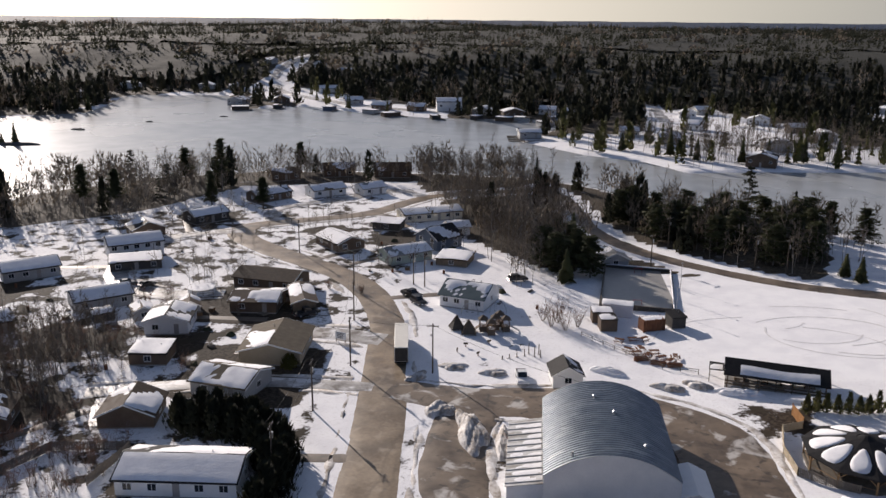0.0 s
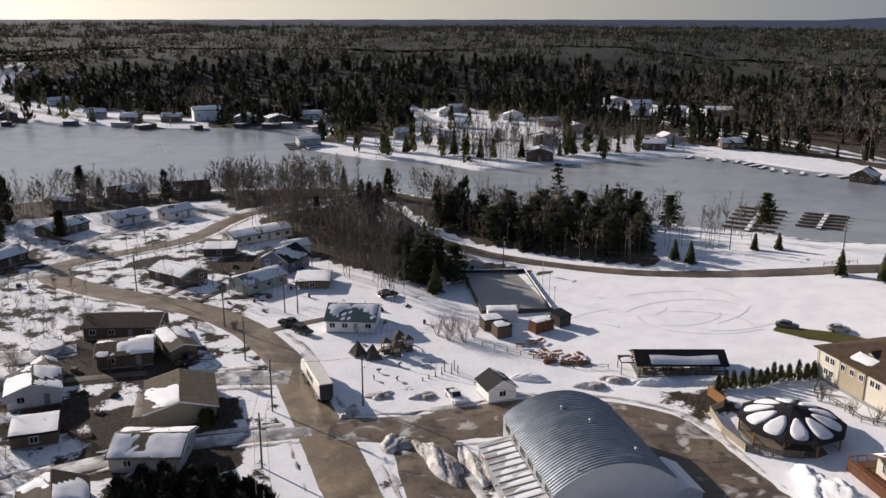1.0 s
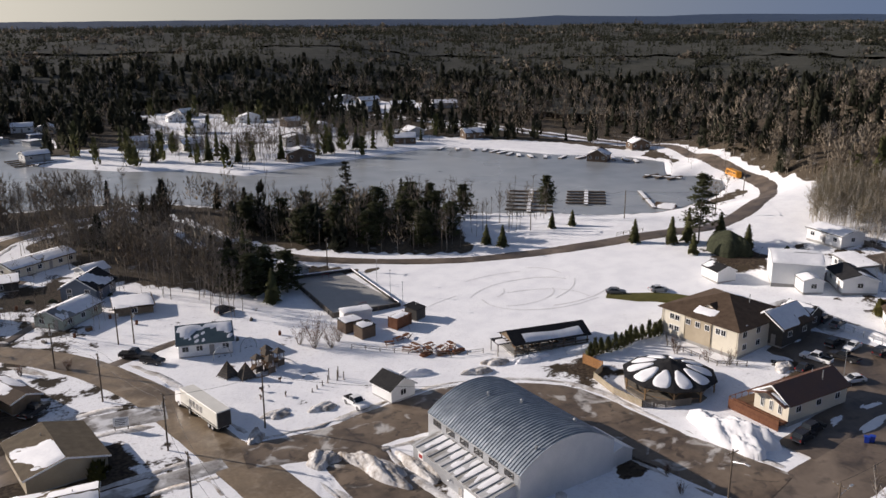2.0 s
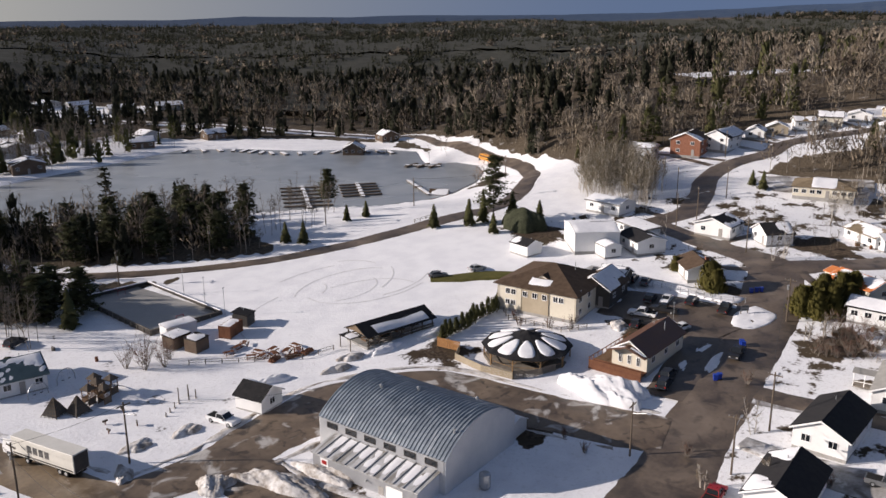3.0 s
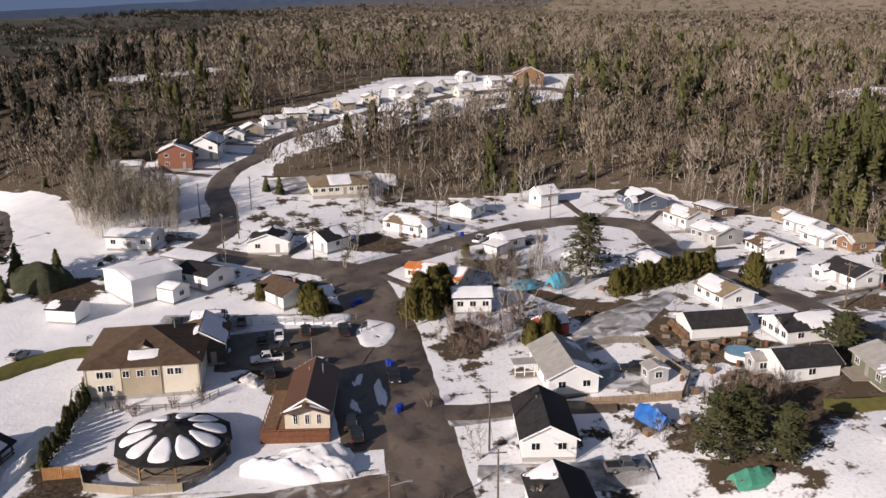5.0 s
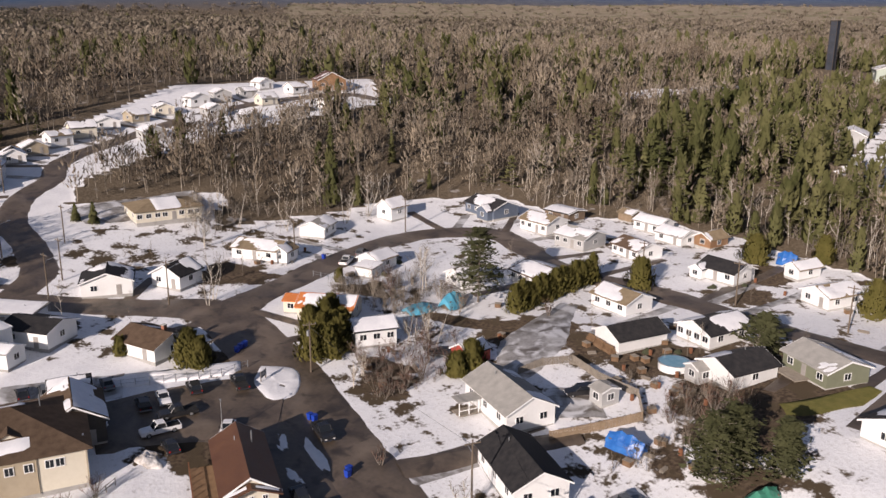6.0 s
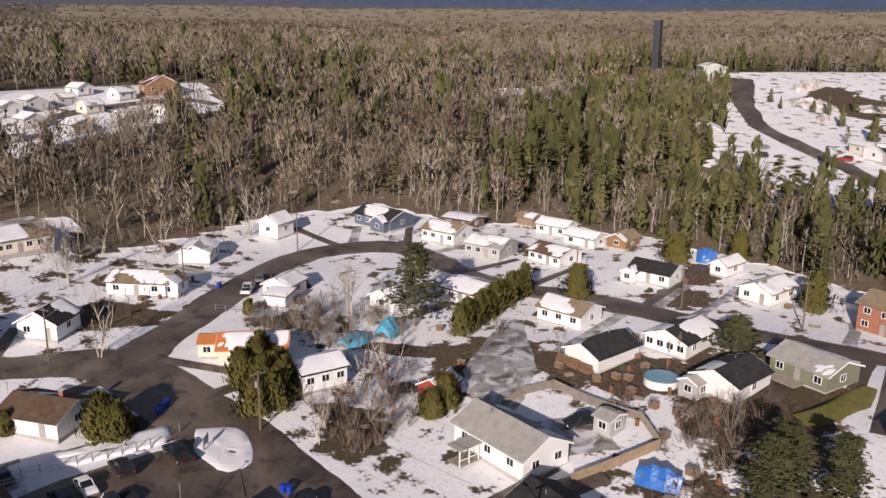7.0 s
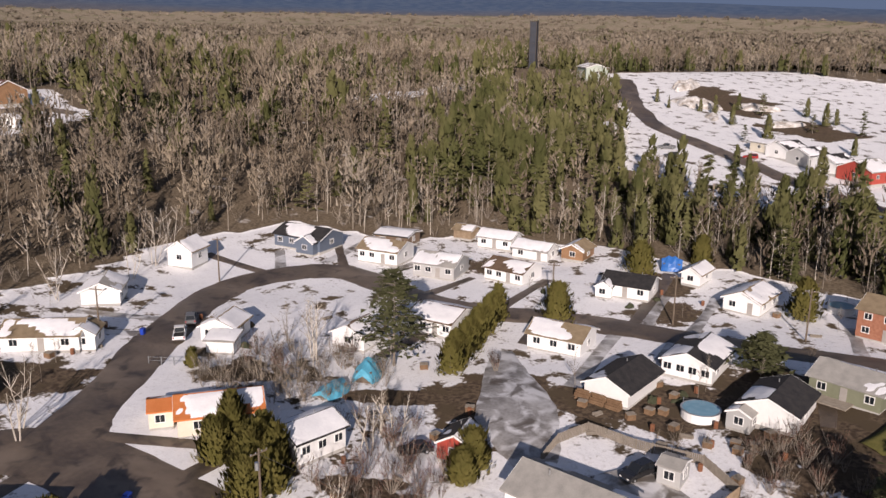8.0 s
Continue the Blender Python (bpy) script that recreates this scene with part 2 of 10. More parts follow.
ROOFS = {
    "black": surf("black_shingle", (0.018, 0.018, 0.02), (0.04, 0.038, 0.038), 1.2, 0.75, 0.4, 8),
    "brown": surf("brown_shingle", (0.075, 0.05, 0.034), (0.13, 0.09, 0.062), 1.0, 0.8, 0.4, 8),
    "tan": surf("tan_shingle", (0.15, 0.115, 0.075), (0.23, 0.18, 0.12), 0.9, 0.85, 0.4, 8),
    "grey": surf("grey_shingle", (0.22, 0.215, 0.205), (0.31, 0.30, 0.28), 0.9, 0.8, 0.4, 8),
    "teal": surf("teal_metal_roof", (0.05, 0.085, 0.10), (0.075, 0.115, 0.13), 0.5, 0.4, 0.05, 5, 0.3),
    "orange": surf("orange_shingle", (0.50, 0.16, 0.05), (0.60, 0.21, 0.075), 0.9, 0.8, 0.4, 8),
    "maroon": surf("brown_metal_roof", (0.10, 0.045, 0.025), (0.14, 0.065, 0.035), 0.5, 0.5, 0.05, 5, 0.1),
    "white": surf("white_roof_sheet", (0.70, 0.70, 0.70), (0.78, 0.78, 0.78), 0.5, 0.5, 0.05),
}
TRIM = surf("white_trim", (0.76, 0.76, 0.75), (0.82, 0.82, 0.81), 1.0, 0.5, 0.0)
DARK_TRIM = surf("dark_trim", (0.04, 0.035, 0.03), (0.06, 0.05, 0.045), 1.0, 0.5, 0.0)
PANE = glassy("window_glass", (0.015, 0.018, 0.022))
DOOR = surf("painted_door", (0.28, 0.26, 0.24), (0.34, 0.32, 0.30), 1.0, 0.5, 0.0)
STEEL_WALL = lined(surf("white_ribbed_steel", (0.60, 0.61, 0.62), (0.70, 0.70, 0.70), 0.5, 0.45, 0.05, 6, 0.1), "Y", 0.5, 0.12, 1.0)
STEEL_WALL_X = lined(surf("white_ribbed_steel_end", (0.60, 0.61, 0.62), (0.70, 0.70, 0.70), 0.5, 0.45, 0.05, 6, 0.1), "X", 0.5, 0.12, 1.0)
RUST = surf("rusty_steel", (0.14, 0.06, 0.035), (0.24, 0.11, 0.06), 1.0, 0.7, 0.2)
TIMBER = surf("brown_timber", (0.13, 0.078, 0.045), (0.20, 0.13, 0.08), 1.5, 0.7, 0.2)
GREY_WOOD = surf("grey_wood", (0.16, 0.14, 0.115), (0.25, 0.22, 0.185), 1.5, 0.8, 0.2)
POLE_WOOD = surf("pole_wood", (0.11, 0.085, 0.065), (0.18, 0.145, 0.11), 1.5, 0.85, 0.2)
CABLE = surf("cable_black", (0.03, 0.03, 0.03), (0.05, 0.05, 0.05), 1, 0.6, 0)
GALV = surf("galvanised_pipe", (0.38, 0.39, 0.40), (0.48, 0.49, 0.50), 1.0, 0.4, 0.0, metal=0.7)
TARP_BLUE = surf("blue_tarp", (0.015, 0.10, 0.36), (0.03, 0.16, 0.46), 0.8, 0.35, 0.5, 4, dist=0.15)
TARP_AQUA = surf("light_blue_tarp", (0.06, 0.30, 0.44), (0.10, 0.38, 0.52), 0.8, 0.4, 0.5, 4, dist=0.15)
TARP_GREEN = surf("green_tarp", (0.04, 0.20, 0.13), (0.07, 0.28, 0.19), 0.8, 0.4, 0.5, 4, dist=0.15)
CAMO = surf("olive_heap_cover", (0.035, 0.040, 0.022), (0.075, 0.08, 0.05), 0.7, 0.85, 0.6, 4, dist=0.2)
BIN_BLUE = surf("blue_plastic", (0.01, 0.04, 0.32), (0.015, 0.06, 0.40), 1.0, 0.4, 0.0)
TYRE = surf("tyre_rubber", (0.015, 0.015, 0.015), (0.03, 0.03, 0.03), 2, 0.8, 0.1)
CHROME = glassy("chrome", (0.6, 0.6, 0.6), 0.2)
CHROME.node_tree.nodes["Principled BSDF"].inputs["Metallic"].default_value = 1.0
PAINTS = {c: surf(c + "_car_paint", v, tuple(min(1, q * 1.12 + 0.004) for q in v), 0.8, 0.3, 0.0, rough_var=0.08)
          for c, v in {"white": (0.72, 0.72, 0.72), "black": (0.018, 0.018, 0.02), "silver": (0.42, 0.43, 0.44), "red": (0.30, 0.02, 0.02),
                       "grey": (0.12, 0.125, 0.13), "yellow": (0.62, 0.26, 0.02), "blue": (0.03, 0.07, 0.2)}.items()}
TAIL = surf("red_lamp_glass", (0.30, 0.01, 0.01), (0.36, 0.02, 0.02), 1, 0.3, 0)
LAMP = glassy("headlamp_glass", (0.7, 0.7, 0.68), 0.15)
POOL = surf("pool_water", (0.16, 0.34, 0.44), (0.24, 0.42, 0.52), 1.0, 0.2, 0.1)
BARK_WOOD = surf("woodland_bark", (0.20, 0.17, 0.135), (0.42, 0.37, 0.31), 0.4, 0.9, 0.2)
BARK_PALE = surf("pale_birch_bark", (0.40, 0.36, 0.31), (0.56, 0.52, 0.46), 0.9, 0.9, 0.3)
BARK = surf("grey_bark", (0.17, 0.145, 0.12), (0.27, 0.235, 0.20), 0.7, 0.9, 0.3)
TWIG = surf("bare_twigs", (0.17, 0.135, 0.098), (0.39, 0.325, 0.245), 0.07, 0.95, 0.0)
TWIG_PALE = surf("pale_aspen_twigs", (0.25, 0.205, 0.135), (0.37, 0.31, 0.215), 0.1, 0.95, 0.0)
# copy of the bare twigs, greyed to carry distance haze in its colour
TWIG_FAR = surf("hazed_far_twigs", (0.19, 0.155, 0.12), (0.38, 0.325, 0.255), 0.02, 0.95, 0.0)
TWIG_RED = surf("reddish_twigs", (0.17, 0.095, 0.07), (0.25, 0.15, 0.115), 0.3, 0.95, 0.0)
SPRUCE = surf("spruce_needles", (0.105, 0.110, 0.042), (0.205, 0.195, 0.088), 0.09, 0.8, 0.0)
# shaded copy of the spruce needles: backlight darkness painted as colour
SPRUCE_BACKLIT = surf("backlit_spruce_needles", (0.038, 0.042, 0.027), (0.078, 0.078, 0.052), 0.07, 0.85, 0.0)
PINE = surf("pine_needles", (0.056, 0.062, 0.028), (0.110, 0.113, 0.056), 0.5, 0.8, 0.0)
CEDAR = surf("cedar_foliage", (0.105, 0.098, 0.026), (0.18, 0.155, 0.050), 0.5, 0.85, 0.0)
patched(TWIG, (0.105, 0.078, 0.056), 0.03, 0.46, 0.6, 0.75)
patched(TWIG, (0.40, 0.355, 0.30), 0.05, 0.54, 0.64, 0.6)
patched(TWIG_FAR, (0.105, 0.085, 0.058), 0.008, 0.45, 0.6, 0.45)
patched(SPRUCE, (0.070, 0.082, 0.028), 0.04, 0.48, 0.6, 0.7)
for sprays, share in ((TWIG, 0.16), (TWIG_PALE, 0.3), (TWIG_FAR, 0.25), (TWIG_RED, 0.25), (SPRUCE, 0.3), (SPRUCE_BACKLIT, 0.36), (PINE, 0.3), (CEDAR, 0.3)):
    thin(sprays, share)
# conifer tone kept dark to paint in the self-shadow of backlit crowns
CANOPY_BACKLIT = surf("backlit_conifer_canopy", (0.042, 0.043, 0.034), (0.085, 0.082, 0.066), 0.12, 0.95, 0.5, 5, dist=0.5)
CANOPY = surf("closed_canopy", (0.13, 0.108, 0.08), (0.22, 0.185, 0.14), 0.16, 0.95, 0.5, 5, dist=0.45)
patched(CANOPY, (0.085, 0.090, 0.045), 0.02, 0.52, 0.62, 0.6)
ROCK = surf("dark_rock", (0.08, 0.075, 0.07), (0.15, 0.14, 0.13), 1.0, 0.9, 0.5)

# ---- mesh helpers ----
def mesh_of(name, verts, faces, mats, idx=None, smooth=False, crown=None):
    """A mesh from numpy arrays: verts (n,3), triangles or quads (m,k); crown: the way out of a tree's crown at each vertex."""
    me = bpy.data.meshes.new(name)
    verts, faces = np.asarray(verts, np.float32), np.asarray(faces, np.int32)
    kk = faces.shape[1]
    me.vertices.add(len(verts))
    me.vertices.foreach_set("co", verts.ravel())
    me.loops.add(faces.size)
    me.loops.foreach_set("vertex_index", faces.ravel())
    me.polygons.add(len(faces))
    me.polygons.foreach_set("loop_start", np.arange(0, faces.size, kk, dtype=np.int32))
    for m in mats:
        me.materials.append(m)
    if idx is not None:
        me.polygons.foreach_set("material_index", np.asarray(idx, np.int32))
    me.polygons.foreach_set("use_smooth", np.full(len(faces), bool(smooth)))
    me.update(calc_edges=True)
    if crown is not None:
        me.attributes.new("crown", "FLOAT_VECTOR", "POINT").data.foreach_set("vector", np.asarray(crown, np.float32).ravel())
    return me


def part(name, bm, material, parent=None, label="", smooth=False):
    """Links a bmesh as one mesh object under a thing or part."""
    me = bpy.data.meshes.new(name)
    if smooth:
        for f in bm.faces:
            f.smooth = True
    bm.to_mesh(me)
    bm.free()
    me.materials.append(material)
    ob = new(name, me)
    ob.parent = parent
    return tagged(ob, label)


def child(name, me, parent, m=None, label=""):
    ob = new(name, me)
    ob.parent = parent
    if m is not None:
        ob.matrix_basis = m
    return tagged(ob, label)


def thing(name, x, y, yaw=0.0, label="", category="", group="", z=None, dz=0.0, kind=""):
    """An empty at the foot of a thing."""
    ob = new(name)
    ob.matrix_basis = pose(x, y, (ground(x, y) if z is None else z) + dz, 0, 0, yaw)
    return tagged(ob, label, category, group, kind)


def add_box(bm, x0, y0, z0, x1, y1, z1, m=None):
    vs = [bm.verts.new((x, y, z)) for z in (z0, z1) for x, y in ((x0, y0), (x1, y0), (x1, y1), (x0, y1))]
    if m is not None:
        bmesh.ops.transform(bm, matrix=m, verts=vs)
    for f in ((3, 2, 1, 0), (4, 5, 6, 7), (0, 1, 5, 4), (1, 2, 6, 5), (2, 3, 7, 6), (3, 0, 4, 7)):
        bm.faces.new([vs[i] for i in f])
    return vs


def box(*a, bevel=0.0, m=None):
    bm = bmesh.new()
    add_box(bm, *a, m=m)
    if bevel:
        bmesh.ops.bevel(bm, geom=bm.edges[:], offset=bevel, segments=1, affect="EDGES")
    return bm


def tube(bm, a, b, r0, r1=None, n=6, caps=True):
    """A tapered rod from a to b."""
    a, b = Vector(a), Vector(b)
    q = (b - a).to_track_quat("Z", "Y")
    r1 = r0 if r1 is None else r1
    rings = []
    for c, r in ((a, r0), (b, r1)):
        rings.append([bm.verts.new(c + q @ Vector((r * math.cos(i * 2 * math.pi / n), r * math.sin(i * 2 * math.pi / n), 0))) for i in range(n)])
    for i in range(n):
        j = (i + 1) % n
        bm.faces.new((rings[0][i], rings[0][j], rings[1][j], rings[1][i]))
    if caps:
        bm.faces.new(rings[0][::-1])
        bm.faces.new(rings[1])
    return bm


def rod(a, b, r0, r1=None, n=6):
    return tube(bmesh.new(), a, b, r0, r1, n)


def extrude_profile(pts, y0, y1):
    """A solid from an outline in x, z, drawn along y."""
    bm = bmesh.new()
    a = [bm.verts.new((x, y0, z)) for x, z in pts]
    b = [bm.verts.new((x, y1, z)) for x, z in pts]
    n = len(pts)
    bm.faces.new(a)
    bm.faces.new(b[::-1])
    for i in range(n):
        bm.faces.new((a[(i + 1) % n], a[i], b[i], b[(i + 1) % n]))
    bmesh.ops.recalc_face_normals(bm, faces=bm.faces[:])
    return bm


# ---- the lie of the land ----
LAKE_Z = -1.6
SHORE = [(-900, 175), (-330, 208), (-186, 216), (-175, 278), (-147, 312), (-108, 332), (-72, 337), (-40, 337), (-5, 334), (18, 322), (40, 298), (68, 279), (90, 262), (104, 246),
         (120, 235), (133, 222), (150, 215), (159, 214), (184, 219), (203, 228), (214, 238), (215, 250), (204, 257), (212, 266), (228, 281), (224, 299), (200, 324), (185, 355), (169, 373), (129, 365), (90, 360),
         (62, 354), (47, 378), (23, 392), (2, 417), (-9, 431), (0, 455), (14, 485), (12, 520), (-18, 514), (-66, 516), (-112, 537), (-148, 563), (-195, 536)]
SHORE_WEST = [(-206, 584), (-227, 622), (-302, 614), (-282, 555), (-274, 505), (-292, 486), (-316, 475), (-490, 466), (-900, 505)]


def seg_dist(px, py, pts, closed=False):
    """Least distance from points to a line of points."""
    best = np.full(np.shape(px), 1e9)
    q = list(pts) + ([pts[0]] if closed else [])
    for (ax, ay), (bx, by) in zip(q[:-1], q[1:]):
        dx, dy = bx - ax, by - ay
        s = np.clip(((px - ax) * dx + (py - ay) * dy) / (dx * dx + dy * dy + 1e-9), 0, 1)
        best = np.minimum(best, np.hypot(px - ax - s * dx, py - ay - s * dy))
    return best


def inside(px, py, pts):
    r = np.zeros(np.shape(px), bool)
    for (ax, ay), (bx, by) in zip(pts, pts[1:] + pts[:1]):
        c = (ay > py) != (by > py)
        r ^= c & (px < (bx - ax) * (py - ay) / (by - ay + 1e-12) + ax)
    return r


def smooth(v, a, b):
    s = np.clip((v - a) / (b - a), 0, 1)
    return s * s * (3 - 2 * s)


def wob(x, y, w, ph=0.0):
    return np.sin(x / w + ph) * np.cos(y / w * 1.13 + 1.7 * ph) + 0.5 * np.sin(x / w * 2.1 - y / w * 1.7 + ph)


LAKE = SHORE + SHORE_WEST


def lake_side(x, y):
    """Distance to the water's edge, negative on the lake."""
    d = seg_dist(x, y, LAKE, True)
    return np.where(inside(x, y, LAKE), -d, d)


# gentle rises and hollows of the eastern streets: x, y, metres
SWELLS = np.array([(38, 60, 0.8), (56, 52, 1.4), (71, 31, 2.6), (71, 22, 3.3), (56, 41, 1.5), (53, 28, 4.2), (44, 13, 7.2), (39, 23, 8), (64, 28, 3.2), (71, -10, 4), (58, -21, 4.6), (50, 0, 6), (80, -18, 2.7), (90, -22, 2.8), (100, -8, 2), (95, 20, 0.4), (110, 32, -0.6), (126, -1, -1), (148, 10, -2), (170, 17, -3.6), (169, 34, -4.4), (162, 65, -3.4), (147, 83, -2), (133, 57, -2), (130, 78, -0.6), (100, 82, 0), (78, 73, -0.4), (90, 90, 0), (68, 76, 0.5), (131, 97, -0.2), (156, 118, -0.2), (185, 100, -0.5), (92, 70, 0), (109, 76, 0.4), (112, 55, -0.6), (20, 76, 0), (35, 80, 0.2), (150, -12, -2), (160, 184, -3), (182, 200, -6.5), (200, 214, -8.5), (212, 232, -9.5), (222, 252, -10), (235, 272, -9.5), (242, 300, -8), (190, 225, -8), (172, 168, -1), (196, 172, -2), (225, 205, -4), (245, 235, -6), (240, 180, 0), (205, 150, 0), (150, 160, -0.5), (250, 260, -7)])


def swell(x, y):
    num, den = np.zeros(np.shape(x)), np.full(np.shape(x), 0.05)
    for sx, sy, dz in SWELLS:
        w = np.exp(-((x - sx) ** 2 + (y - sy) ** 2) / 338)
        num, den = num + w * dz, den + w
    return num / den


def height(x, y):
    x, y = np.asarray(x, float), np.asarray(y, float)
    xs = np.minimum(x, 330)
    z = -2.6 + 0.045 * np.maximum(xs + 10, 0) + 0.0037 * np.maximum(xs - 60, 0) ** 1.5
    z = z + 0.07 * np.maximum(-y - 20, 0)
    z = np.minimum(z, 33) + swell(x, y)
    z = -2.6 + (z + 2.6) * (1 - smooth(y, 230, 340))
    d = lake_side(x, y)
    z = -1.1 + (z + 1.1) * smooth(d, 0, 32)
    r = np.hypot(x, y - 150)
    # the hills are low to the north and high to the south-east
    c = (0.77 * x - 0.64 * (y - 150)) / (r + 1)
    lift = 0.5 + 0.5 * smooth(c, -0.5, 0.5)
    hill = lift * (20 * smooth(r, 500, 900) + 15 * smooth(r, 1200, 2300)) + smooth(r, 480, 1100) * 4.0 * wob(x, y, 190) * lift + smooth(r, 1300, 2600) * 6 * wob(x, y, 520, 1.3) * lift
    hill = hill + (125 * smooth(c, 0.35, 1.0) - 10) * smooth(r, 2300, 3500) * (1 + 0.12 * wob(x, y, 800, 2.0))
    # a wooded ridge stands behind the north shore, and the land falls away beyond it to one far hill
    north = smooth(-c, -0.05, 0.35)
    hill = hill + north * (15 * smooth(r, 470, 660) * (1 + 0.2 * wob(x, y, 130, 0.7)) - 0.04 * np.maximum(r - 1400, 0))
    hill = hill + 74 * np.exp(-((x + 780) / 420) ** 2 - ((y - 4000) / 500) ** 2)
    hill = -1.1 + hill * smooth(d, 5, 260 - 90 * north)
    z = np.maximum(z, hill) + smooth(r, 300, 600) * smooth(d, 20, 120) * 1.2 * wob(x, y, 60)
    return np.where(d < 1.5, np.maximum(-4.5, z - 0.6 * (1.5 - d)), z)


def ground(x, y):
    return float(height(np.array([x]), np.array([y]))[0])


# open ground: town, clearings and shores; woods grow elsewhere
OPEN_TOWN = [(-170, 40), (-165, 222), (-125, 255), (-105, 300), (-45, 318), (-28, 270), (-17, 235), (8, 205), (14, 216), (60, 199), (75, 197), (110, 186), (140, 188),
             (165, 195), (180, 185), (178, 168), (162, 140), (195, 165), (255, 128), (335, 75), (345, -12), (290, 0), (252, 72), (212, 114), (192, 118), (190, 85), (169.6, 84.8),
             (176.8, 56.3), (184.4, 34.7), (180.2, 2.2), (154.7, -6.1), (143.1, -31.5), (108.7, -33), (88.6, -37.5), (56.7, -39.9), (20, -60), (-80, -60)]
OPEN_SOUTH = [(242, -225), (205, -320), (100, -320), (30, -250), (40, -150), (92, -108), (112, -82), (150, -100), (190, -165), (228, -212)]
OPEN_PARK = [(66, 196), (76, 222), (84, 262), (92, 262), (106, 246), (140, 230), (175, 209), (196, 211), (205, 230), (210, 205), (185, 175), (150, 172), (125, 176)]
OPEN_POINT = [(-14, 431), (23, 388), (62, 350), (74, 366), (62, 398), (40, 420), (12, 448)]
OPEN_COVE = [(166, 374), (186, 350), (220, 290), (238, 300), (224, 350), (186, 400)]
OPEN_GLADE = [(258, -94), (270, -97), (268, -118), (262, -126), (266, -150), (254, -150), (256, -122)]
OPEN_HILL = [(330, 190), (420, 150), (430, 165), (345, 210)]
OPEN_NORTH = [(20, 392), (62, 352), (130, 364), (170, 373), (190, 400), (150, 440), (165, 490), (130, 540), (112, 585), (66, 580), (58, 470), (10, 450)]
OPEN_ROW = [(205, 515), (250, 495), (275, 500), (262, 560), (225, 600), (205, 575)]
OPEN_BAY = [(-240, 640), (-210, 625), (-150, 562), (-60, 518), (-50, 540), (-90, 585), (-150, 640), (-202, 690), (-203, 800), (-214, 800), (-224, 690)]
OPEN_SLOPE = [(213.5, 223.5), (218.6, 237.6), (225.6, 258.2), (234.2, 273.1), (222, 276), (197, 252), (190, 235), (176.2, 214.8)]
OPENS = (OPEN_SLOPE, OPEN_NORTH, OPEN_ROW, OPEN_BAY, OPEN_TOWN, OPEN_SOUTH, OPEN_PARK, OPEN_POINT, OPEN_COVE, OPEN_HILL, OPEN_GLADE)

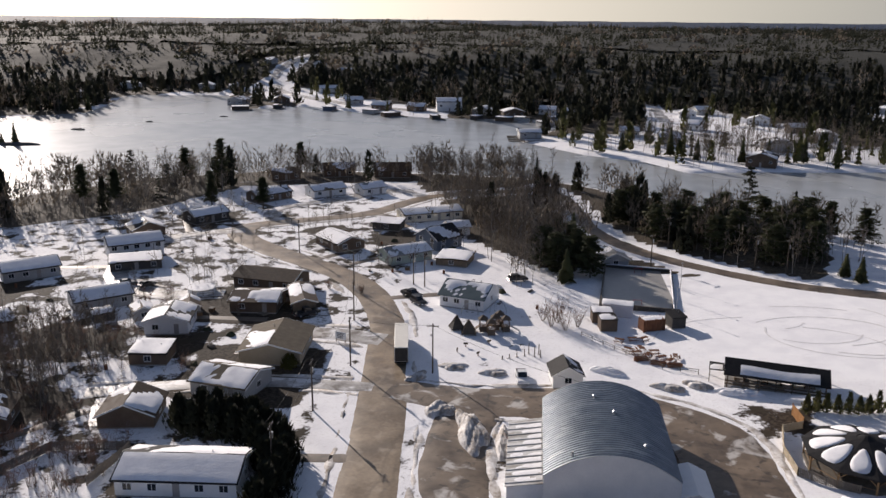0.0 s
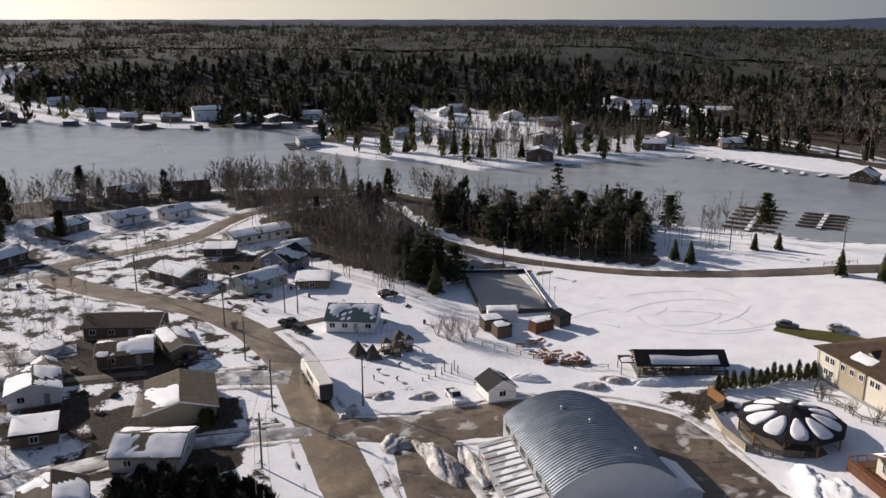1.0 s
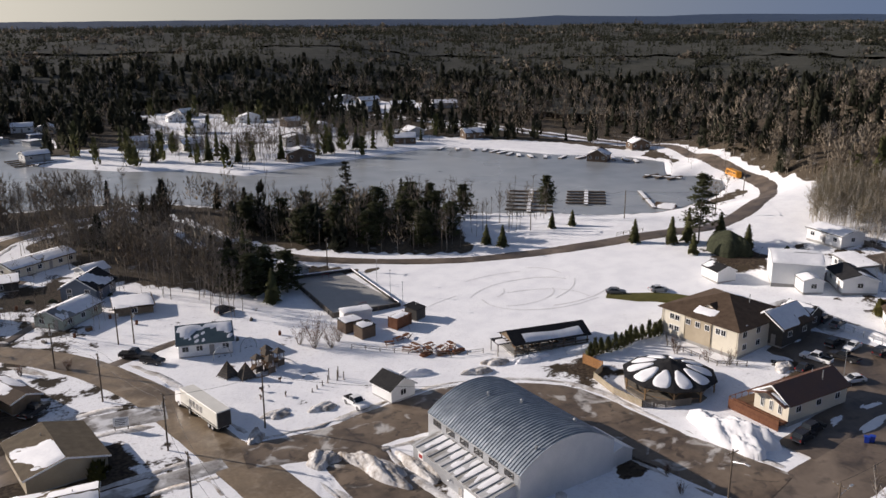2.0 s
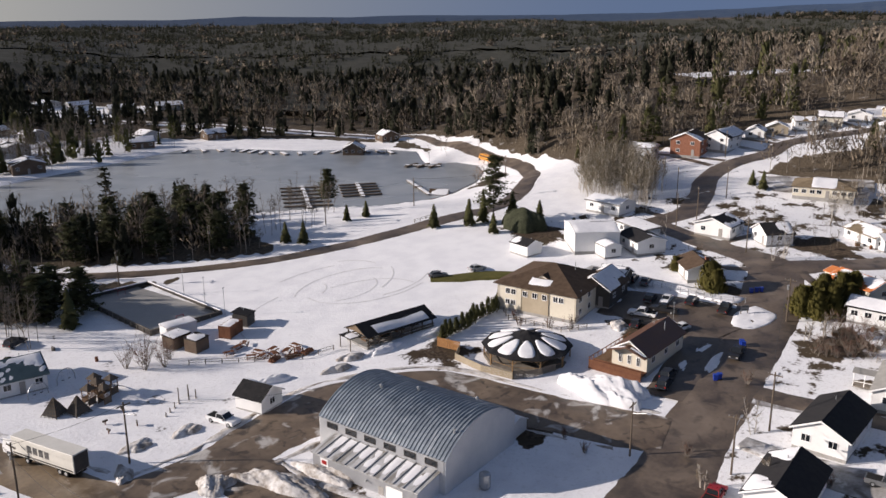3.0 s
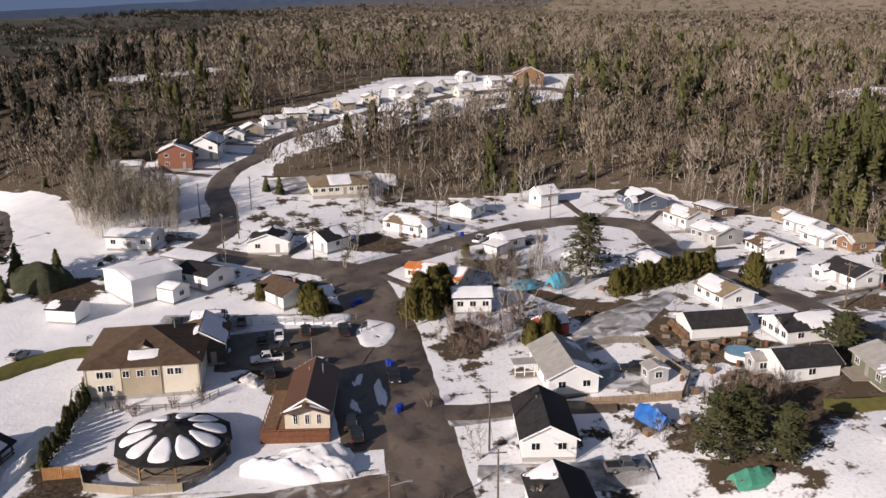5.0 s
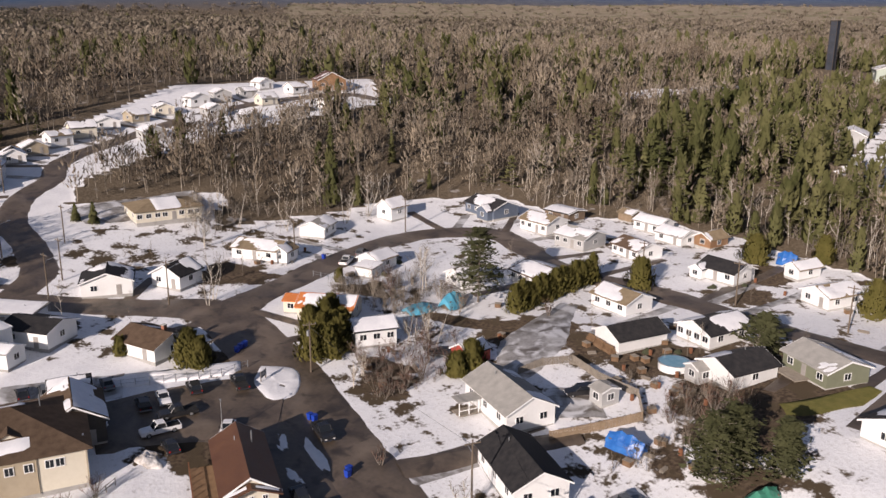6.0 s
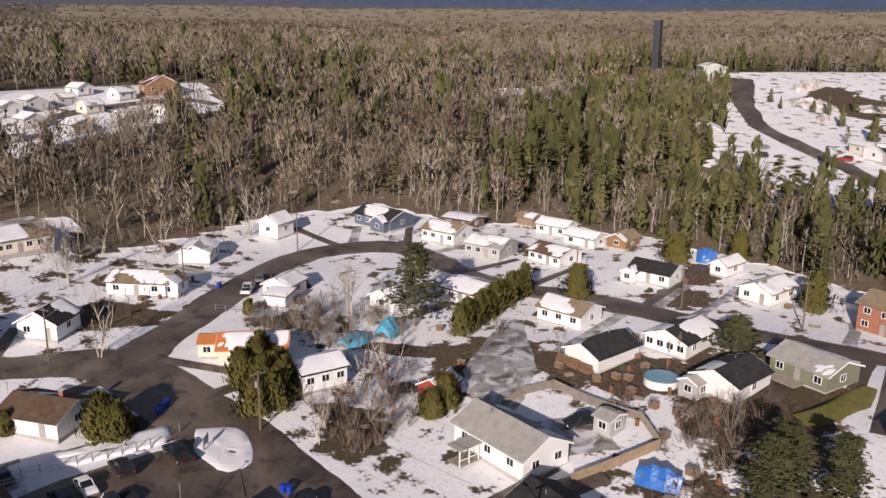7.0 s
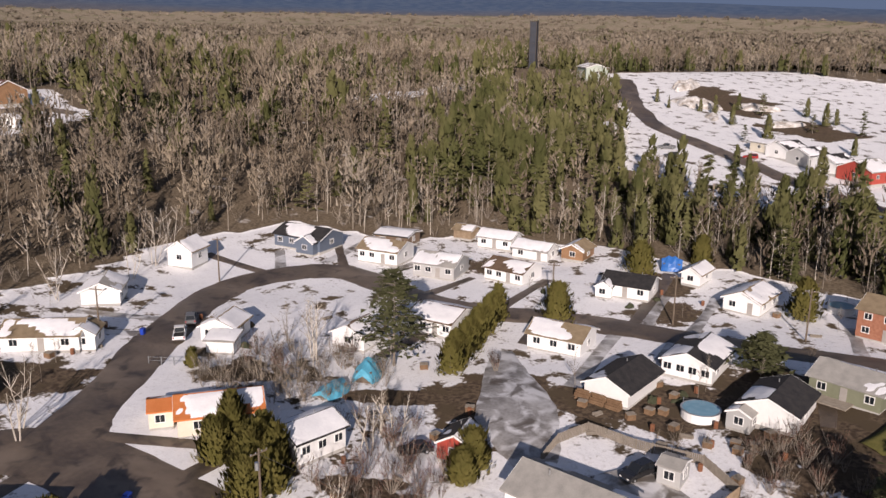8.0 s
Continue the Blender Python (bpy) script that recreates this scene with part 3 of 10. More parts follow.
# roads: name, material, lift, points of x, y, width
ROADS = [
    ("road_main", "mud", [(-12, -60, 11), (-16, -10, 11), (-19, 30, 11), (-20.5, 75, 11), (-22, 104, 11), (-24, 126, 11), (-27, 148, 10), (-29.5, 166, 10), (-36, 184, 10), (-46, 199, 10), (-58, 209, 10), (-72, 220, 10),
                          (-83, 232, 10), (-84, 243, 9), (-71, 252, 8), (-56, 261, 8), (-48, 270, 8), (-41, 284, 8), (-30, 296, 7), (2, 309, 6)]),
    ("road_side", "slush", [(-29, 158, 9), (-40, 160, 8), (-52, 160, 7)]),
    ("road_lane", "slush", [(-27, 136, 5), (-44, 136, 5), (-60, 133, 5), (-75, 128, 5)]),
    ("road_west", "slush", [(-84, 238, 8), (-96, 232, 7), (-106, 218, 7), (-100, 190, 7), (-84, 180, 7), (-70, 182, 6)]),
    ("road_shore", "slush", [(-80, 250, 6), (-82, 266, 6), (-66, 284, 6), (-50, 300, 6), (-38, 292, 6)]),
    ("road_lake", "wet", [(2, 315, 6), (12, 290, 6), (16, 260, 6), (24, 237, 6), (40, 216, 6), (58, 201, 6), (78, 191, 6), (98, 184, 7), (118, 178, 7), (136, 175, 7), (169.6, 187.1, 7),
                          (196.8, 204.6, 7), (209.9, 217.1, 7), (221.9, 234.8, 7), (231, 258.4, 7), (238.2, 272.5, 6), (251.2, 309, 6), (242, 360, 6), (230, 430, 6), (200, 500, 6)]),
    ("road_east", "wet", [(-22, 92, 12), (0, 82, 13), (17, 79, 13), (41.4, 81, 13), (68.7, 83, 13), (97.9, 87, 14), (116.3, 92.9, 13), (122, 104, 9), (128, 118, 8), (133, 128, 8)]),
    ("road_hill", "wet", [(112, 128, 7), (130, 129, 8), (146, 124, 8), (162, 126, 8), (179, 130, 8), (197, 129, 8), (213, 122, 8), (232, 118, 7), (254, 100, 7), (280, 74, 7), (300, 40, 7), (306, 10, 7), (296, 0, 7)]),
    ("road_ring", "wet", [(114.2, 91.9, 12), (120.6, 83.8, 9), (127.5, 75.4, 9), (140.9, 60, 9), (152.1, 44, 9), (154.7, 29, 9), (145.9, 17.2, 9), (125.9, 16.3, 8), (111, 14, 8), (101.5, 8.8, 8), (89, 5.2, 8),
                          (80, 2.5, 8), (67.2, -0.6, 8), (57.1, -4.2, 8), (46.7, -8, 8), (30, -15, 8), (4, -28, 8)]),
    ("road_cross", "muck", [(-24, 136, 9), (-10, 133, 11), (3, 133, 14), (16, 132, 16), (27, 124, 15), (29.5, 110, 13), (31.3, 96, 12), (33.7, 84, 12)]),
    ("road_yard", "muck", [(-6, 90, 10), (-10, 105, 10), (-11, 120, 10), (-9, 132, 10)]),
    ("road_south", "wet", [(228, -226, 12), (196, -184, 9), (169, -157, 8), (148, -146, 8), (129, -137, 8), (105, -124, 8), (70, -112, 8)]),
    ("lot_drive", "slush", [(97.2, 25.9, 5), (88.9, 34.2, 8), (82.3, 41, 12), (76.4, 47.2, 10), (71.4, 52.1, 5)]),
    ("lot_hall", "wet", [(79, 115, 14), (79.5, 104, 17), (79, 95, 20), (76.9, 88, 20)]),
    ("lot_side", "wet", [(44.5, 88.9, 6), (53.4, 89.4, 8), (63.6, 91, 9), (73.9, 93, 9)]),
    ("lot_back", "slush", [(92, 110, 7), (93, 120, 8), (94, 128, 7)]),
    ("drive_one", "slush", [(37.3, 74, 5), (35.3, 62.1, 6), (34.5, 50.6, 7)]),
    ("drive_two", "wet", [(54.1, 77, 4), (53.5, 62.2, 4), (51.1, 50.7, 4)]),
    ("lot_field", "lawn", [(70.5, 155.5, 3), (75, 150, 6), (79, 145.5, 7), (81.5, 141, 6), (82, 136, 5)]),
    ("road_point", "slush", [(78, 590, 6), (76, 521, 6), (70, 464, 6), (83, 440, 6), (120, 428, 6), (165, 432, 6), (230, 430, 6)]),
    ("road_bay", "slush", [(-206, 806, 7), (-218, 732, 7), (-206, 680, 7), (-180, 632, 8), (-120, 572, 9), (-60, 540, 7)]),
    ("lot_yard", "slush", [(63.6, 45.2, 8), (59.8, 47.2, 9), (55.6, 49.2, 8)]),
    ("lot_lawn", "lawn", [(42.1, 23.1, 3), (40.6, 19.3, 5), (40, 12.6, 5), (40.7, 6.4, 3)]),
    ("road_park", "slush", [(188, 84.5, 16), (183, 108, 16), (180, 116, 12)]),
]


def wood_at(x, y):
    """Whether woods grow here: 0 to 1."""
    d = lake_side(x, y)
    o = np.zeros(np.shape(x), bool)
    for p in OPENS:
        o |= inside(x, y, p)
    w = np.where(o, 0.0, 1.0) * (d > 3)
    for _, _, pts in ROADS:
        w = w * (seg_dist(x, y, [p[:2] for p in pts]) > 6.5)
    return w


def axis_steps():
    near = np.arange(-180, 340.1, 2.5)
    out, s, v = [], 2.5, near[-1]
    while v < 4600:
        s *= 1.09
        v += s
        out.append(v)
    lo, s, v = [], 2.5, near[0]
    while v > -4600:
        s *= 1.09
        v -= s
        lo.append(v)
    return np.array(lo[::-1] + list(near) + out)


gx = axis_steps()
gy = axis_steps() + 0.0
GX, GY = np.meshgrid(gx, gy)
GZ = height(GX, GY)
nx, ny = len(gx), len(gy)
ii = (np.arange(ny - 1)[:, None] * nx + np.arange(nx - 1)[None, :]).ravel()
me = mesh_of("ground", np.stack([GX.ravel(), GY.ravel(), GZ.ravel()], 1), np.stack([ii, ii + 1, ii + nx + 1, ii + nx], 1), [GROUND], smooth=True)
wood = wood_at(GX.ravel(), GY.ravel())
BARE_SPOTS = [(-10, 112, 9), (38, 31, 7), (30, 39, 6), (40, 44, 5), (55.4, 14.7, 14), (88.3, 41.7, 10), (44.5, 28.3, 14), (-55, 165, 12), (-70, 150, 12), (-90, 150, 14), (-85, 120, 16),
              (-60, 190, 10), (-35, 235, 16), (-60, 240, 10), (-100, 250, 16), (-120, 175, 14), (40, 130, 7), (72, 100, 12), (76.6, 34.2, 8), (137, 87.4, 9), (155, 78.3, 8), (119.4, 61.2, 7),
              (85.9, -8.4, 9), (126.7, -9.9, 9), (112, 150, 10), (88, 148, 8), (95, 95, 6), (80, 70, 8)]
bx, by = GX.ravel(), GY.ravel()
bare = np.full(len(bx), 0.30)
for cx, cy, rr in BARE_SPOTS:
    bare = np.maximum(bare, 0.30 + 0.5 * np.exp(-((bx - cx) ** 2 + (by - cy) ** 2) / (rr * rr)))
bare = np.maximum(bare, np.where(inside(bx, by, [(-170, 60), (-165, 222), (-125, 255), (-50, 300), (-30, 240), (-32, 150), (-34, 100)]), 0.53, 0))
bare = np.maximum(bare, np.where(inside(bx, by, [(20, 75), (92, 78), (126.8, 67.1), (152.5, 40.6), (144.9, 20.3), (104.4, 14.7), (50.2, -2.1), (20, 0)]), 0.49, 0))
MUD_YARDS = [[(55.5, 29.4), (53.4, 15), (44.4, 5.2), (40.7, 10), (39.2, 22.7), (43.4, 27.7), (52.6, 29.7)], [(72.6, 32.7), (72.2, 21.7), (66, 18.9), (58.3, 25.8), (62.8, 34)],
             [(94, 43), (91, 32), (85, 31), (85, 38), (89, 45)], [(101, -25), (93, -28), (88, -20), (88, -12), (91, -10)], [(88, 70), (84, 64), (77, 66), (72, 71), (80, 74)],
             [(142, 86), (132, 77), (129, 82), (134, 88)], [(150, -200), (190, -215), (200, -245), (160, -240)], [(120, -185), (150, -190), (140, -215), (112, -205)], [(-60, 128), (-40, 126), (-38, 150), (-60, 152)], [(-75, 165), (-55, 162), (-52, 182), (-72, 186)], [(20, 100), (28, 98), (27, 122), (21, 124)], [(103, 53), (95, 43), (92, 45), (99, 54)]]
for yard in MUD_YARDS:
    bare = np.maximum(bare, np.where(inside(bx, by, yard), 0.85, 0))
bare = np.maximum(bare, np.where(inside(bx, by, OPEN_SOUTH), 0.47, 0))
bare = np.maximum(bare, np.where(inside(bx, by, [(-12, 140), (-20, 205), (10, 205), (16, 150)]), 0.40, 0))
bare = np.maximum(bare, np.where(inside(bx, by, [(98, 98), (112, 150), (150, 150), (175, 110), (180.3, 34.6), (151.2, 51.8), (120.7, 79.7)]), 0.51, 0))
bare = np.maximum(bare, np.where(inside(bx, by, [(38.3, -42.3), (55, 0.1), (98.4, 10), (144.8, 18.3), (181.9, 24.2), (177.7, -0.6), (143, -33.4), (91.6, -38.6)]), 0.49, 0))
FIELD = [(34, 178), (36, 212), (60, 196), (100, 180), (108, 160), (96, 140), (60, 146), (34, 152)]
bare = np.where(inside(bx, by, FIELD), 0.0, bare)
# strength of the painted haze blue, rising with distance
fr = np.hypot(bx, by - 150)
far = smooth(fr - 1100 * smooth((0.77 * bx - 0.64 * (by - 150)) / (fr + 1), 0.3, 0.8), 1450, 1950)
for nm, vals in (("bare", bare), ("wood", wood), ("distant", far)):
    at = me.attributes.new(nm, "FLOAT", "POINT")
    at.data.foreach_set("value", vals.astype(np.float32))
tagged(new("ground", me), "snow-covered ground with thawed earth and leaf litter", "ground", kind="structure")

# the lake's ice, cut to its shore
bm = bmesh.new()
lv = [bm.verts.new((x, y, LAKE_Z)) for x, y in LAKE]
bmesh.ops.triangle_fill(bm, use_beauty=True, use_dissolve=False, edges=[bm.edges.new((lv[i], lv[(i + 1) % len(lv)])) for i in range(len(lv))])
bmesh.ops.recalc_face_normals(bm, faces=bm.faces[:])
for f in bm.faces:
    if f.normal.z < 0:
        f.normal_flip()
tagged(part("water", bm, ICE), "grey wet ice on a wide lake", "lake", kind="structure")


def spline(pts, step=2.0):
    """Points along a smooth line through pts."""
    p = np.array(pts, float)
    p = np.vstack([2 * p[0] - p[1], p, 2 * p[-1] - p[-2]])
    out = []
    for i in range(1, len(p) - 2):
        n = max(2, int(np.hypot(*(p[i + 1] - p[i])[:2]) / step))
        for s in np.arange(n) / n:
            out.append(0.5 * (2 * p[i] + (p[i + 1] - p[i - 1]) * s + (2 * p[i - 1] - 5 * p[i] + 4 * p[i + 1] - p[i + 2]) * s * s
                              + (3 * p[i] - p[i - 1] - 3 * p[i + 1] + p[i + 2]) * s ** 3))
    out.append(p[-2])
    return np.array(out)


def ribbon(name, mat, pts, lift, label, across=7, rag=0.5, seed=0, drop=0.25):
    """A strip of road laid on the land, with a ragged edge."""
    rng = np.random.default_rng(seed)
    c = spline(pts)
    t = np.gradient(c[:, :2], axis=0)
    t /= np.linalg.norm(t, axis=1)[:, None] + 1e-9
    nrm = np.stack([-t[:, 1], t[:, 0]], 1)
    n = len(c)
    off = np.linspace(-0.5, 0.5, across)
    edge = [np.convolve(rng.normal(0, rag, n + 4), np.ones(5) / 2.5, "same")[2:-2] for _ in range(2)]
    v = np.zeros((n, across, 3))
    for j, o in enumerate(off):
        w = o * c[:, 2] + (edge[0] if j == 0 else edge[1] if j == across - 1 else 0)
        v[:, j, :2] = c[:, :2] + nrm * w[:, None]
    v[..., 2] = height(v[..., 0], v[..., 1]) + lift
    v[:, 0, 2] -= drop
    v[:, -1, 2] -= drop
    i = (np.arange(n - 1)[:, None] * across + np.arange(across - 1)[None, :]).ravel()
    me = mesh_of(name, v.reshape(-1, 3), np.stack([i, i + 1, i + across + 1, i + across], 1)[:, ::-1], [mat], smooth=True)
    return tagged(new(name, me), label, "road", kind="structure"), c, nrm


def bank(name, c, nrm, side, h, w, seed, label):
    """A ploughed snow bank along one side of a road."""
    rng = np.random.default_rng(seed)
    n = len(c)
    hh = np.convolve(rng.random(n + 6), np.ones(7) / 7, "same")[3:-3]
    hh = h * np.clip((hh - 0.42) * 5, 0, 1.3)
    prof = np.array([(-0.5, 0.0), (-0.28, 0.5), (-0.02, 1.0), (0.25, 0.55), (0.5, 0.0)])
    v = np.zeros((n, 5, 3))
    for j, (o, q) in enumerate(prof):
        d = side * (c[:, 2] / 2 + 0.35 * w + o * w * (0.7 + 0.6 * hh / h) + rng.normal(0, 0.24, n))
        v[:, j, :2] = c[:, :2] + nrm * d[:, None]
        v[:, j, 2] = q * hh * rng.uniform(0.45, 1.4, n) - 0.05
    v[..., 2] += height(v[..., 0], v[..., 1])
    i = (np.arange(n - 1)[:, None] * 5 + np.arange(4)[None, :]).ravel()
    f = np.stack([i, i + 1, i + 6, i + 5], 1)
    keep = (hh[:-1] > 0.02) | (hh[1:] > 0.02)
    f = f[np.repeat(keep, 4)]
    # keep clear of the other roads
    mid = v.reshape(-1, 3)[f].mean(1)
    ok = np.ones(len(f), bool)
    for nm, _, pts in ROADS:
        if nm != name:
            q = [p[:2] for p in pts]
            ok &= seg_dist(mid[:, 0], mid[:, 1], q) > np.mean([p[2] for p in pts]) / 2 + 0.4
    if ok.sum() == 0:
        return
    me = mesh_of("snow_bank", v.reshape(-1, 3), f[ok] if side < 0 else f[ok][:, ::-1], [OLD_SNOW], smooth=True)
    tagged(new("snow_bank", me), label, "snow", kind="stuff")


ROAD_MAT = {"mud": MUD_ROAD, "wet": WET_ROAD, "slush": SLUSH, "lawn": GRASS, "muck": MUCK}
ROAD_WORD = {"mud": "sandy brown wet road", "wet": "dark wet asphalt road", "slush": "slushy grey lane", "lawn": "bare olive-brown ground", "muck": "churned dark brown mud"}
for i, (nm, mk, pts) in enumerate(ROADS):
    _, c, nrm = ribbon(nm, ROAD_MAT[mk], pts, 0.07 + 0.012 * i, ROAD_WORD[mk] + " between snow banks", seed=i)
    for side in (-1, 1) if nm.startswith("road") and mk != "wet" else ():
        bank(nm, c, nrm, side, 0.24, 1.3, 50 + 2 * i + side, "low dirty snow bank along the road")


# snowmobile and tyre tracks over the white field
rk = random.Random(12)
TRAIL = surf("packed_snow", (0.62, 0.61, 0.61), (0.78, 0.78, 0.78), 0.8, 0.75, 0.3)
for k in range(11):
    cx, cy, rr, a0 = 44 + 22 * rk.random(), 160 + 18 * rk.random(), rk.uniform(5, 17), rk.uniform(0, 6.28)
    pts = [(cx + rr * 1.5 * math.cos(a0 + q * 0.28), cy + rr * math.sin(a0 + q * 0.28), 0.34) for q in range(rk.randint(4, 9))]
    ribbon("trail", TRAIL, pts, 0.05, "narrow packed track curving over the snowy field", 3, 0.05, 300 + k, 0.02)

# ---- houses ----
SHARED = {}


def shared(key, make):
    if key not in SHARED:
        SHARED[key] = make()
    return SHARED[key]


def bm_mesh(name, bm, mat):
    me = bpy.data.meshes.new(name)
    bm.to_mesh(me)
    bm.free()
    me.materials.append(mat)
    return me


def window_frame_mesh(w, h, mat):
    def make():
        bm = bmesh.new()
        t = 0.09
        add_box(bm, -w / 2 - t, -0.06, -h / 2 - t, w / 2 + t, 0.03, -h / 2)
        add_box(bm, -w / 2 - t, -0.06, h / 2, w / 2 + t, 0.03, h / 2 + t)
        add_box(bm, -w / 2 - t, -0.06, -h / 2, -w / 2, 0.03, h / 2)
        add_box(bm, w / 2, -0.06, -h / 2, w / 2 + t, 0.03, h / 2)
        add_box(bm, -0.03, -0.05, -h / 2, 0.03, 0.02, h / 2)
        return bm_mesh("window", bm, mat)
    return shared(("frame", w, h, mat.name), make)


def pane_mesh(w, h):
    return shared(("pane", w, h), lambda: bm_mesh("pane", box(-w / 2, -0.012, -h / 2, w / 2, 0.015, h / 2), PANE))


def door_mesh(w, h, mat):
    def make():
        bm = bmesh.new()
        add_box(bm, -w / 2, -0.05, 0, w / 2, 0.02, h)
        for z0, z1 in ((0.15, 0.45), (0.55, 0.92)):
            add_box(bm, -w / 2 * 0.7, -0.065, z0 * h, w / 2 * 0.7, -0.05, z1 * h)
        return bm_mesh("door", bm, mat)
    return shared(("door", w, h, mat.name), make)


def add_window(parent, m, w=1.1, h=1.0, trim=None):
    f = child("window", window_frame_mesh(w, h, trim or TRIM), parent, m)
    child("pane", pane_mesh(w, h), f)
    return f


def snow_sheet(parent, a, u, v, cover, seed, thick=0.22):
    """Snow lying on a roof slope: a corner, two edge vectors, and how much of it is left."""
    rng = np.random.default_rng(seed)
    a, u, v = np.array(a, float), np.array(u, float), np.array(v, float)
    lu, lv = np.linalg.norm(u), np.linalg.norm(v)
    nu, nv = max(5, min(22, int(lu / 0.6))), max(4, min(14, int(lv / 0.6)))
    nrm = np.cross(u, v)
    nrm /= np.linalg.norm(nrm)
    if nrm[2] < 0:
        nrm = -nrm
    s, t = np.meshgrid(np.linspace(0.015, 0.985, nu), np.linspace(0.02, 0.98, nv), indexing="ij")
    ph = rng.uniform(0, 6, 5)
    f = 0.5 + 0.26 * np.sin(s * lu / 3.2 + ph[0]) * np.cos(t * lv / 2.1 + ph[1]) + 0.22 * np.sin(s * lu / 1.7 + t * lv / 2.3 + ph[2]) + 0.22 * np.sin(s * 3 + ph[3])
    f = f + 0.05 * rng.normal(size=f.shape)
    e = np.minimum(np.minimum(s, 1 - s) * lu, np.minimum(t, 1 - t) * lv)
    if cover < 0.95:
        f = f + 0.35 * np.clip(e / 0.8, 0, 1) - 0.2
    hh = np.clip((f - np.quantile(f, 1 - cover)) / 0.10, 0, 1) if cover < 0.95 else np.ones_like(f)
    hh = thick * hh * np.clip(e / 0.4 + 0.3, 0, 1) * (0.8 + 0.3 * np.sin(s * 5 + ph[4]))
    p = a + s[..., None] * u + t[..., None] * v + nrm * (hh - 0.02)[..., None]
    i = (np.arange(nu - 1)[:, None] * nv + np.arange(nv - 1)[None, :]).ravel()
    q = np.stack([i, i + nv, i + nv + 1, i + 1], 1)
    q = q[(hh.ravel()[q] > 0.025).any(1)]
    if len(q) == 0:
        return
    if np.dot(np.cross(u, v), nrm) < 0:
        q = q[:, ::-1]
    # each patch that lies apart is a part of its own
    lab = {i: i for i in set(q.ravel().tolist())}

    def root(i):
        while lab[i] != i:
            lab[i] = lab[lab[i]]
            i = lab[i]
        return i
    for c in q.tolist():
        for j in c[1:]:
            lab[root(j)] = root(c[0])
    groups = {}
    for c in q.tolist():
        groups.setdefault(root(c[0]), []).append(c)
    flat = p.reshape(-1, 3)
    for g in sorted(groups.values(), key=len, reverse=True)[:4]:
        if len(g) < 5:
            continue
        g = np.array(g)
        ids, inv = np.unique(g, return_inverse=True)
        child("snow", mesh_of("snow", flat[ids], inv.reshape(g.shape), [SNOW], smooth=True), parent, label="snow lying on the roof")


COUNT = [0]


